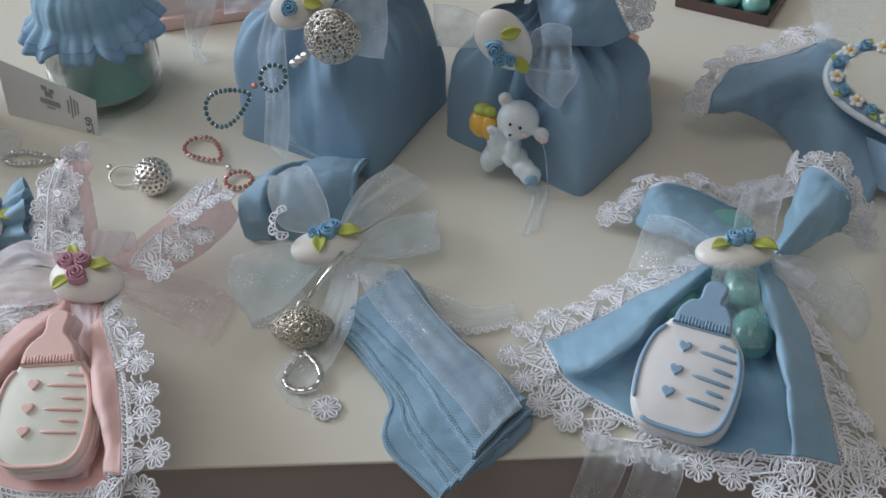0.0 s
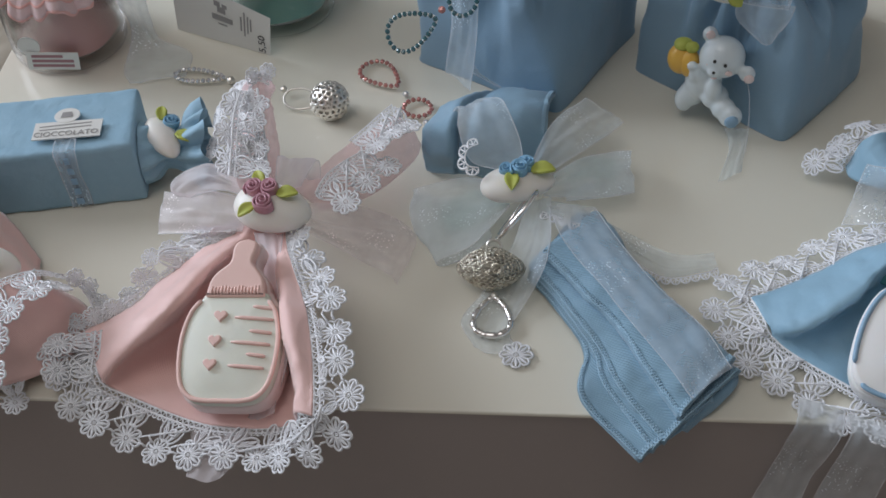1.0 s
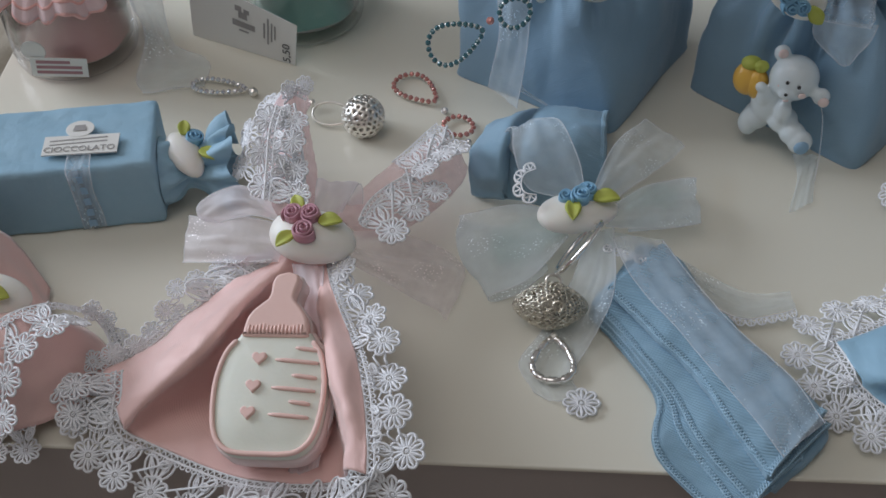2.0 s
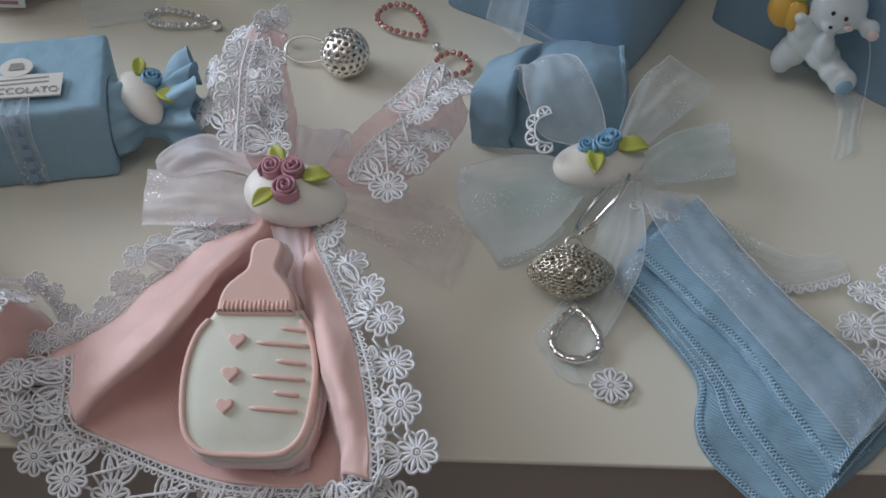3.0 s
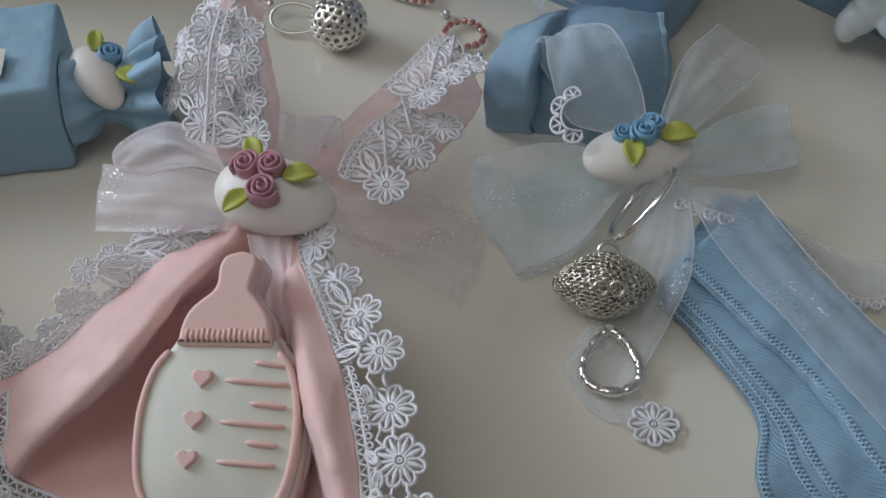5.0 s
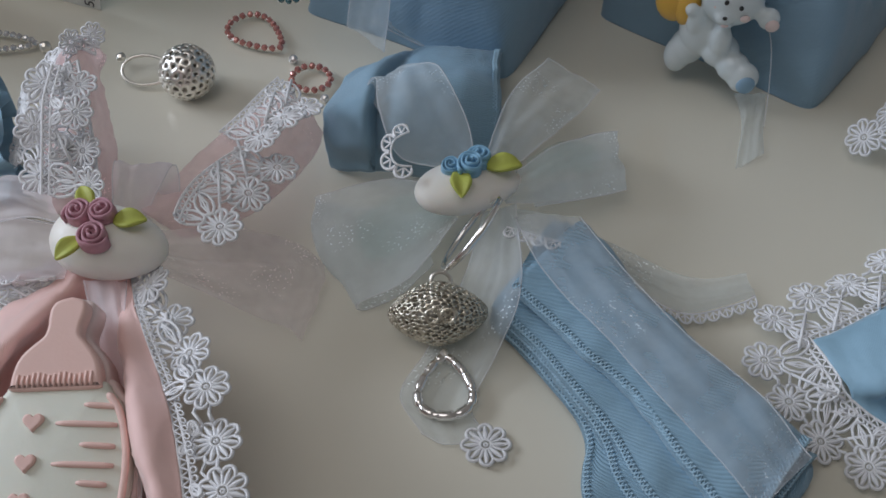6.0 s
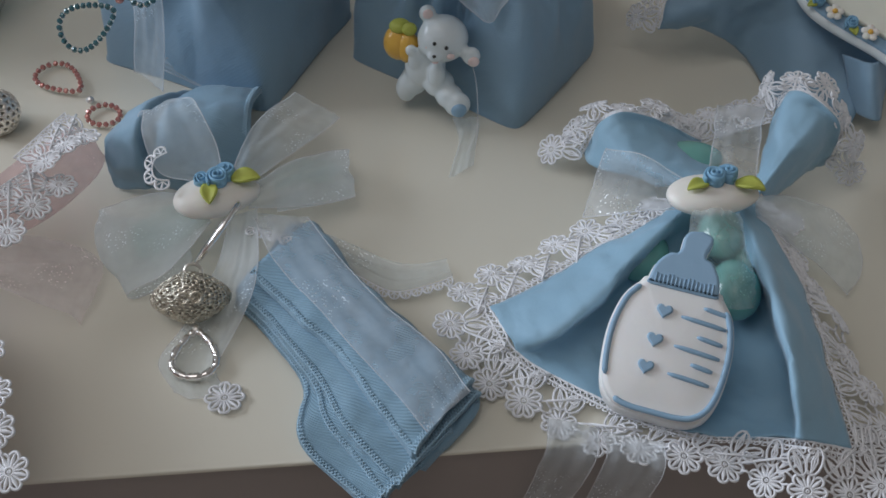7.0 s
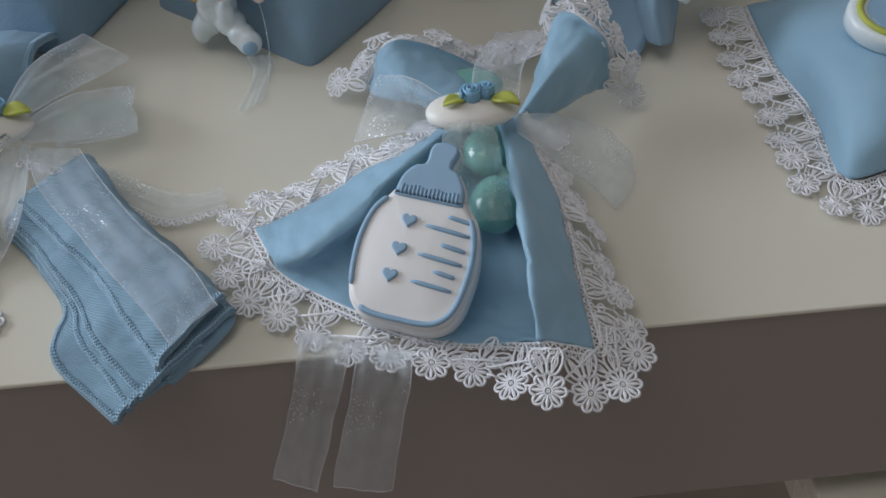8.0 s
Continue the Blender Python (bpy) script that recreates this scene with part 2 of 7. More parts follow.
def sheet(name, rows, mat, parent, label="", nu=40, nv=40, thick=0.0007, amp=0.0, freq=90.0, seed=0.0, hems=(), pleat=None):
    """A soft sheet through a small net of points; hems: sides (0 to 3) that carry a denser woven edge."""
    organza = mat in (M_ORG, M_ORGP, M_ORGB, M_TAILP)
    if organza:
        nu, nv = nu + 16, nv + 16
    g = net(rows, nu, nv)
    if organza:
        deep, count = pleat or (0.00040, 1.3)
        n = unit(np.cross(np.gradient(g, axis=0), np.gradient(g, axis=1)))
        uu, vv = np.meshgrid(np.linspace(0, 1, nu + 1), np.linspace(0, 1, nv + 1), indexing="ij")
        wv = np.sin(2 * np.pi * (count * vv + 0.35 * np.sin(4 * uu + seed) + seed)) + 0.6 * np.sin(2 * np.pi * (2.2 * count * vv + 0.5 * uu + 1.7 * seed))
        g = g + n * (deep * wv * (0.45 + 0.55 * np.sin(np.pi * np.clip(uu, 0.05, 0.95))))[..., None]
        soft = np.array([[tuple(noise.noise_vector(Vector((*(p * 75),)) + Vector((seed * 3, 0, 5)))) for p in r] for r in g])
        g = g + 0.0008 * soft * (0.3 + 0.7 * uu[..., None])
        low = g[..., 2] < -0.003
        g[..., 1] = np.where(low, np.minimum(g[..., 1], TY - 0.0012), g[..., 1])
        g[..., 2] = np.where((g[..., 1] > TY) & ~low, np.maximum(g[..., 2], 0.0004), g[..., 2])
        amp, freq = 0.45 * amp, 0.6 * freq
    if amp:
        g = relief(g, amp, freq, seed)
    k = np.arange((nu + 1) * (nv + 1)).reshape(nu + 1, nv + 1)
    faces = np.stack([k[:-1, :-1], k[1:, :-1], k[1:, 1:], k[:-1, 1:]], -1).reshape(-1, 4)
    lu = np.linalg.norm(np.diff(g[:, nv // 2], axis=0), axis=1).sum()
    lv = np.linalg.norm(np.diff(g[nu // 2], axis=0), axis=1).sum()
    uu, vv = np.meshgrid(np.linspace(0, lu, nu + 1), np.linspace(0, lv, nv + 1), indexing="ij")
    ob = mesh(name, g.reshape(-1, 3), faces.tolist(), mat, parent, label, uv=np.stack([uu, vv], -1).reshape(-1, 2))
    if thick:
        s = ob.modifiers.new("thick", "SOLIDIFY")
        s.thickness, s.offset = thick, 0
    for h in hems:
        line = (g[0], g[:, -1], g[-1], g[:, 0])[h]
        tube("hem", line, 0.00017, M_HEM, ob)
    return ob, g


def tube_data(line, r, sides=6, closed=False, flat=1.0):
    p = np.asarray(line, dtype=float)
    t = np.roll(p, -1, 0) - np.roll(p, 1, 0)
    if not closed:
        t[0], t[-1] = p[1] - p[0], p[-1] - p[-2]
    t /= np.linalg.norm(t, axis=1, keepdims=True) + 1e-12
    ref = np.array([0, 0, 1.0])
    a = np.cross(t, ref)
    bad = np.linalg.norm(a, axis=1) < 1e-3
    a[bad] = np.cross(t[bad], [1.0, 0, 0])
    a /= np.linalg.norm(a, axis=1, keepdims=True)
    b = np.cross(a, t)
    ang = np.linspace(0, 2 * np.pi, sides, endpoint=False)
    rr = np.broadcast_to(np.asarray(r, dtype=float), (len(p),))[:, None, None]
    v = p[:, None] + rr * (np.cos(ang)[None, :, None] * a[:, None] + flat * np.sin(ang)[None, :, None] * b[:, None])
    m = len(p)
    f = []
    for i in range(m if closed else m - 1):
        j = (i + 1) % m
        for s in range(sides):
            e = (s + 1) % sides
            f.append((i * sides + s, i * sides + e, j * sides + e, j * sides + s))
    if not closed:
        f += [tuple(range(sides))[::-1], tuple(range((m - 1) * sides, m * sides))]
    return v.reshape(-1, 3), f


def tube(name, line, r, mat, parent, label="", sides=6, closed=False, local=False, flat=1.0):
    v, f = tube_data(line, r, sides, closed, flat)
    return mesh(name, v, f, mat, parent, label, local)


class Heap:
    """Gathers pieces of one mesh."""

    def __init__(self):
        self.v, self.f, self.m, self.n = [], [], [], 0

    def add(self, v, f, m=0):
        v = np.asarray(v, dtype=float)
        self.v.append(v)
        self.f += [tuple(i + self.n for i in q) for q in f]
        self.m += [m] * len(f)
        self.n += len(v)
        return self

    def make(self, name, mats, parent, label="", local=False, smooth=True):
        return mesh(name, np.concatenate(self.v), self.f, mats, parent, label, local, ids=self.m, smooth=smooth)


# lace and stitching: flat pieces as threads (along, outward, in metres)
def ring2(cx, cy, rx, ry, turn, n):
    a = np.linspace(0, 2 * np.pi, n, endpoint=False)
    x, y = rx * np.cos(a), ry * np.sin(a)
    c, s = math.cos(turn), math.sin(turn)
    return np.stack([cx + c * x - s * y, cy + s * x + c * y], 1)


def header_repeat():
    """The sewn-on braid: two cords with a zigzag and small picots."""
    u = 0.0020
    out = [(np.array([[x, w] for x in np.linspace(0, u, 3)]), r, False) for w, r in ((0.0002, 0.00042), (0.0020, 0.00036))]
    out.append((np.array([[0, 0.0003], [u / 2, 0.0019], [u, 0.0003]]), 0.00030, False))
    out.append((ring2(u / 2, 0.0027, 0.0007, 0.0006, 0, 8), 0.00026, True))
    return out


def gather(pieces):
    vs, fs, k = [], [], 0
    for v, f in pieces:
        vs.append(v)
        fs += [tuple(i + k for i in q) for q in f]
        k += len(v)
    return np.concatenate(vs), fs


def lace_flower(fx, fy, R, petals=8):
    """An embroidered flower: round petals of cord with a rib in each, drawn in to a small eye."""
    mid = np.array([fx, fy])
    a = np.linspace(0, 2 * np.pi, 8 * petals, endpoint=False)
    r = R * (0.70 + 0.29 * np.abs(np.cos(petals / 2 * a)) ** 0.65)
    lines = [(np.stack([fx + r * np.cos(a), fy + r * np.sin(a)], 1), 0.088 * R, True)]
    for k in range(petals):
        b = 2 * np.pi * k / petals
        p = np.array([math.cos(b), math.sin(b)])
        lines.append((np.array([mid + 0.20 * R * p, mid + 0.55 * R * p, mid + 0.90 * R * p]), np.array([0.06, 0.12, 0.06]) * R, False))
        c = b + math.pi / petals
        q = np.array([math.cos(c), math.sin(c)])
        lines.append((np.array([mid + 0.24 * R * q, mid + 0.70 * R * q]), 0.07 * R, False))
    lines += [(ring2(fx, fy, 0.24 * R, 0.24 * R, 0, 10), 0.075 * R, True), (ring2(fx, fy, 0.08 * R, 0.08 * R, 0, 6), 0.06 * R, True)]
    return flat_threads(lines)


def edging_repeat():
    out = [(np.array([[x, 0.0004] for x in np.linspace(0, 0.0032, 4)]), 0.0003, False)]
    a = np.linspace(0, np.pi, 10)
    out.append((np.stack([0.0016 + 0.0015 * np.cos(a), 0.0008 + 0.0024 * np.sin(a)], 1), 0.00032, False))
    out += [(np.array([[0.0016, 0.0008], [0.0016 + 0.0012 * math.cos(b), 0.0008 + 0.0020 * math.sin(b)]]), 0.0002, False) for b in (0.6, 1.57, 2.54)]
    return out


def stitch_repeat():
    return [(np.array([[0, 0.0], [0.0005, 0.0012], [0.00105, 0.0001]]), 0.00022, False),
            (np.array([[0.0003, 0.0010], [0.0008, 0.0013]]), 0.0002, False),
            (np.array([[0, 0.0], [0.0005, -0.0003], [0.00105, 0.0001]]), 0.00032, False)]


def flat_threads(lines):
    """Vertices (along, out, height) and faces of threads of diamond section."""
    vs, fs, k = [], [], 0
    for p, r, closed in lines:
        t = np.roll(p, -1, 0) - np.roll(p, 1, 0)
        if not closed:
            t[0], t[-1] = p[1] - p[0], p[-1] - p[-2]
        t /= np.linalg.norm(t, axis=1, keepdims=True) + 1e-12
        n = np.stack([-t[:, 1], t[:, 0]], 1)
        q = np.zeros((len(p), 4, 3))
        r = np.broadcast_to(np.asarray(r, dtype=float), (len(p),))
        q[:, 0, :2], q[:, 2, :2] = p + n * r[:, None], p - n * r[:, None]
        q[:, 1, :2] = q[:, 3, :2] = p
        q[:, 1, 2], q[:, 3, 2] = r * 0.8, -r * 0.8
        vs.append(q.reshape(-1, 3))
        m = len(p)
        for i in range(m if closed else m - 1):
            j = (i + 1) % m
            for s in range(4):
                e = (s + 1) % 4
                fs.append((k + i * 4 + s, k + j * 4 + s, k + j * 4 + e, k + i * 4 + e))
        k += 4 * m
    return np.concatenate(vs), np.array(fs)


REPEATS = {"header": (flat_threads(header_repeat()), 0.0020), "edging": (flat_threads(edging_repeat()), 0.0032), "stitch": (flat_threads(stitch_repeat()), 0.00105)}


def strip(kind, a, hat, nor):
    """Repeats of a narrow braid along a line a, running out along hat."""
    (uv, uf), ul = REPEATS[kind]
    arc = np.concatenate([[0], np.cumsum(np.linalg.norm(np.diff(a, axis=0), axis=1))])
    n = max(1, round(arc[-1] / ul))
    pos = np.clip(((np.arange(n)[:, None] + uv[None, :, 0] / ul) / n * arc[-1]).ravel(), 0, arc[-1])
    at = lambda q: np.stack([np.interp(pos, arc, q[:, i]) for i in range(3)], 1)  # noqa: E731
    v = at(a) + at(hat) * np.tile(uv[:, 1], n)[:, None] + at(nor) * np.tile(uv[:, 2], n)[:, None]
    return v, (np.asarray(uf)[None] + (np.arange(n) * len(uv))[:, None, None]).reshape(-1, 4).tolist()


def unit(v):
    return v / (np.linalg.norm(v, axis=-1, keepdims=True) + 1e-12)


def trim(name, inner, outer, parent, label="", kind="lace", mat=None, wave=0.0, waves=5.0, closed=False, seed=0.0):
    """Lace or stitching sewn along an inner line and reaching towards an outer line of as many points."""
    N = 400
    a, b = spline(inner, N, closed), spline(outer, N, closed)
    d = b - a
    wide = np.linalg.norm(d, axis=1, keepdims=True)
    hat = unit(d)
    nor = unit(np.cross(np.gradient(a * 0.4 + b * 0.6, axis=0), d))
    nor[nor[:, 2] < 0] *= -1
    if kind != "lace":
        v, f = strip(kind, a, hat, nor)
        return mesh(name, v, f, mat or M_LACE, parent, label)
    rnd = random.Random(len(name) + int(abs(a[0, 0]) * 1e5) + int(seed * 10))
    width = float(np.clip(np.median(wide), 0.009, 0.0195))
    R = min(0.0047, 0.32 * width)
    pieces = [strip("header", a, hat, nor)]
    reach = np.minimum(wide, 0.0172) - R
    cen = a + hat * np.maximum(reach, 0.3 * R)
    u = np.linspace(0, 1, N + 1)
    cen = cen + nor * (wave * np.sin(2 * np.pi * (u * waves + seed)) + 0.4 * wave * np.sin(2 * np.pi * (u * waves * 2.7 + 3 * seed)))[:, None]
    arc = np.concatenate([[0], np.cumsum(np.linalg.norm(np.diff(cen, axis=0), axis=1))])
    n = max(1, round(arc[-1] / (2.34 * R)))
    tan = unit(np.gradient(cen, axis=0))
    last = None
    for k in range(n):
        s = arc[-1] * (k + 0.5) / n
        i = int(np.clip(np.searchsorted(arc, s), 1, N))
        c, w, g = cen[i], hat[i], nor[i]
        root = a[i] + hat[i] * 0.0024
        t = unit(np.cross(w, g))
        g = unit(g + t * rnd.uniform(-0.16, 0.16) + w * rnd.uniform(-0.22, 0.16))
        w = unit(np.cross(g, t))
        t = np.cross(w, g)
        gap = float(np.linalg.norm(root - c)) - 0.9 * R
        turn = rnd.uniform(-0.25, 0.25)
        v, f = lace_flower(0, 0, R * rnd.uniform(0.95, 1.04))
        x, y = v[:, 0] * math.cos(turn) - v[:, 1] * math.sin(turn), v[:, 0] * math.sin(turn) + v[:, 1] * math.cos(turn)
        bow = -rnd.uniform(2, 22) * (x * x + y * y)
        pieces.append((c + x[:, None] * t + y[:, None] * w + (v[:, 2] + bow)[:, None] * g, f))
        if gap > 0.0008:
            half = arc[-1] / n * 0.29
            for side in (-1, 1):
                e = root + t * side * half
                m0 = c - w * 0.86 * R + t * side * 0.20 * R
                ax, ln = unit(e - m0), np.linalg.norm(e - m0)
                bx = unit(np.cross(g, ax))
                v, f = gather([flat_threads([(ring2(0, 0, 0.54 * ln, min(0.30 * ln, 0.0019), 0, 12), 0.00036, True)] + [(np.array([(-0.46 * ln, 0.0), (0.0, e), (0.46 * ln, 0.0)]), 0.00026, False) for e in (-0.0007, 0.0, 0.0007)])])
                pieces.append(((e + m0) / 2 + v[:, :1] * ax + v[:, 1:2] * bx + v[:, 2:] * g, f))
        if last is not None and np.linalg.norm(last - c) < 3.6 * R:
            ax = unit(c - last)
            line = np.array([last + ax * 0.86 * R, (last + c) / 2 - w * 0.0004, c - ax * 0.86 * R])
            pieces.append(tube_data(line, 0.0004, 4))
            low = (last + c) / 2 - w * R * 0.75
            pieces.append(tube_data(np.array([last + ax * 0.7 * R - w * 0.45 * R, low, c - ax * 0.7 * R - w * 0.45 * R]), 0.00036, 4))
            if gap > 0.003:
                top = (a[i] + hat[i] * 0.0022) - t * arc[-1] / n * 0.5
                pieces.append(tube_data(np.array([low, (low + top) / 2 + g * 0.0003, top]), 0.00040, 4))
                v, f = flat_threads([(ring2(0, 0, 0.0013, 0.0010, 0, 9), 0.00040, True)])
                pieces.append((low * 0.4 + top * 0.6 + v[:, :1] * t + v[:, 1:2] * w + v[:, 2:] * g, f))
        last = c
    v, f = gather(pieces)
    return mesh(name, v, f, mat or M_LACE, parent, label)


def ellipsoid(c, r, turn=None, u=20, v=12, egg=0.0):
    """Points and faces of an ellipsoid; egg: how much narrower its +x end is."""
    th = np.linspace(0, np.pi, v + 1)[1:-1]
    ph = np.linspace(0, 2 * np.pi, u, endpoint=False)
    x = np.cos(th)[:, None] * np.ones(u)
    y, z = np.sin(th)[:, None] * np.cos(ph), np.sin(th)[:, None] * np.sin(ph)
    p = np.concatenate([[[1, 0, 0]], np.stack([x, y, z], -1).reshape(-1, 3), [[-1, 0, 0]]])
    p[:, 1:] *= (1 - egg * p[:, :1])
    p = p * np.asarray(r)
    if turn is not None:
        p = p @ np.array(turn.to_3x3()).T
    p = p + np.asarray(c)
    f = [(0, 1 + i, 1 + (i + 1) % u) for i in range(u)]
    for j in range(v - 2):
        for i in range(u):
            k = (i + 1) % u
            f.append((1 + j * u + i, 1 + (j + 1) * u + i, 1 + (j + 1) * u + k, 1 + j * u + k))
    e = len(p) - 1
    f += [(e, 1 + (v - 2) * u + (i + 1) % u, 1 + (v - 2) * u + i) for i in range(u)]
    return p, f


def rose(parent, place, size, mat, turns=2.6, name="clay_rose"):
    """A ribbon of clay rolled into a spiral, petals leaning outward."""
    n = 60
    a = np.linspace(0, turns * 2 * np.pi, n)
    r = size * (0.10 + 0.90 * (a / a[-1]) ** 0.8) * (1 + 0.07 * np.sin(a * 2.4))
    top = size * (0.95 - 0.35 * (a / a[-1])) * (1 + 0.06 * np.sin(a * 3.1))
    w = size * 0.11
    sec = []
    for dr, z in ((-w, -0.5), (-w, 0.75), (-w * 0.2, 1.0), (w * 0.9, 0.95), (w * 1.3, 0.6), (w, -0.5)):
        sec.append(np.stack([(r + dr) * np.cos(a), (r + dr) * np.sin(a), np.where(z > 0, z * top, z * size)], 1))
    v = np.stack(sec, 1).reshape(-1, 3)
    k = len(sec)
    f = [(i * k + s, i * k + (s + 1) % k, (i + 1) * k + (s + 1) % k, (i + 1) * k + s) for i in range(n - 1) for s in range(k)]
    f += [tuple(range(k))[::-1], tuple(range((n - 1) * k, n * k))]
    h = Heap().add(v, f)
    p, q = ellipsoid((0, 0, -0.1 * size), (size * 0.95, size * 0.95, size * 0.55), u=14, v=8)
    h.add(p, q)
    ob = h.make(name, mat, parent, local=True)
    ob.matrix_basis = place
    return ob


def leaf(parent, place, length, mat=None, name="clay_leaf"):
    n, m = 10, 6
    rows = []
    for i in range(n + 1):
        t = i / n
        w = 0.34 * length * math.sin(math.pi * min(t * 0.92 + 0.08, 1)) ** 0.8 * (1 - 0.25 * t)
        rows.append([(length * t, w * (2 * j / m - 1), 0.12 * length * abs(2 * j / m - 1) * math.sin(math.pi * t) + 0.16 * length * math.sin(2.2 * t)) for j in range(m + 1)])
    g = np.array(rows)
    k = np.arange((n + 1) * (m + 1)).reshape(n + 1, m + 1)
    f = np.stack([k[:-1, :-1], k[1:, :-1], k[1:, 1:], k[:-1, 1:]], -1).reshape(-1, 4)
    ob = mesh(name, g.reshape(-1, 3), f.tolist(), mat or M_LEAF, parent, local=True)
    ob.matrix_basis = place
    s = ob.modifiers.new("thick", "SOLIDIFY")
    s.thickness = 0.0007
    return ob


def frame_of(origin, along, up=(0, 0, 1)):
    """A matrix with x along a direction and z near up."""
    x = Vector(along).normalized()
    y = Vector(up).cross(x).normalized()
    z = x.cross(y)
    m = Matrix((x, y, z)).transposed().to_4x4()
    m.translation = origin
    return m


def sugar_almond(place, label, roses, leaves, rose_mat, length=0.0245, width=0.0155, high=0.0105, category="sugared almond"):
    """A sugared almond with clay roses and leaves on it. roses: (x, y, size); leaves: (x, y, turn, length)."""
    t = thing("sugared_almond", place, label, category, "sugared almonds")
    v, f = ellipsoid((0, 0, 0), (length / 2, width / 2, high / 2), u=32, v=20, egg=0.12)
    Heap().add(v, f).make("almond", M_WHITE, t, local=True)

    def top(x, y):
        return high / 2 * math.sqrt(max(0.05, 1 - (2 * x / length) ** 2 - (2 * y / width) ** 2))

    for i, (x, y, s) in enumerate(roses):
        rose(t, pose(x, y, top(x, y) + s * 0.35, -25 * y / width, 30 * x / length, 70 * i), s, rose_mat)
    for x, y, turn, ln in leaves:
        leaf(t, pose(x, y, top(x, y) + 0.0008, 0, 8, turn), ln)
    return t



# ---- structure ----
def box_bm(x0, y0, z0, x1, y1, z1, bevel=0.0, seg=2):
    bm = bmesh.new()
    bmesh.ops.create_cube(bm, size=1)
    for v in bm.verts:
        v.co = Vector((x0 if v.co.x < 0 else x1, y0 if v.co.y < 0 else y1, z0 if v.co.z < 0 else z1))
    if bevel:
        bmesh.ops.bevel(bm, geom=bm.edges[:], offset=bevel, segments=seg, affect="EDGES", profile=0.5)
    return bm


def structure(name, label, category, boxes, mat):
    bm = bmesh.new()
    for b in boxes:
        o = box_bm(*b)
        me = bpy.data.meshes.new("tmp")
        o.to_mesh(me)
        o.free()
        bm.from_mesh(me)
        bpy.data.meshes.remove(me)
    return tagged(part(name, bm, mat, None, smooth=False), label, category, kind="structure")


structure("floor", "brown tiled shop floor", "floor", [(-2.2, -2.2, -0.95, 2.4, 3.2, -0.85)], M_FLOOR)
# ceiling and walls are out of view, added to bounce light and limit the sky
structure("ceiling", "unseen pale ceiling added to bounce light", "ceiling", [(-2.2, -2.2, 1.7, 2.4, 3.2, 1.8)], M_WALL)
structure("wall_south", "unseen pale wall added to bounce light", "wall", [(-2.0, -2.2, -0.85, 2.2, -2.0, 1.7)], M_WALL)
structure("wall_north", "unseen pale wall added to bounce light", "wall", [(-2.0, 3.0, -0.85, 2.2, 3.2, 1.7)], M_WALL)
structure("wall_east", "unseen pale wall added to bounce light", "wall", [(2.2, -2.2, -0.85, 2.4, 3.2, 1.7)], M_WALL)
structure("wall_west", "unseen pale wall added with an opening for the window light", "wall",
          [(-2.2, -2.2, -0.85, -2.0, 0.25, 1.7), (-2.2, 1.85, -0.85, -2.0, 3.2, 1.7), (-2.2, 0.25, -0.85, -2.0, 1.85, 0.25), (-2.2, 0.25, 1.6, -2.0, 1.85, 1.7)], M_WALL)

table = thing("display_table", (0.5, 0.65, -0.85), "white lacquered display table, the shade of its front put into grey colour", "table")
part("tabletop", box_bm(TX, TY, -0.0016, 1.3, 1.05, 0.0, 0.0006, 3), M_TABLE, table, "glossy white top", local=False, smooth=False)
# front panel takes the darker colour that stands for its shade
part("front_panel", box_bm(TX + 0.0015, TY + 0.0012, -0.0815, 1.2985, TY + 0.02, -0.0017, 0.0004), M_FRONT, table, "front panel, coloured grey-brown for its shade", local=False, smooth=False)
part("side_panel", box_bm(TX + 0.0015, TY + 0.0212, -0.0815, TX + 0.02, 1.04, -0.0017, 0.0008), M_TABLE, table, local=False, smooth=False)
part("side_panel", box_bm(1.28, TY + 0.0212, -0.0815, 1.2985, 1.04, -0.0017, 0.0008), M_TABLE, table, local=False, smooth=False)
for x, y in ((TX + 0.012, 0.32), (1.26, 0.32), (TX + 0.012, 1.0), (1.26, 1.0)):
    part("leg", box_bm(x, y, -0.85, x + 0.03, y + 0.03, -0.082, 0.002), M_BROWN, table, local=False, smooth=False)
part("lower_shelf", box_bm(0.245, TY - 0.004, -0.115, 1.25, 1.0, -0.092, 0.001), M_TABLE, table, "pale lower shelf", local=False, smooth=False)


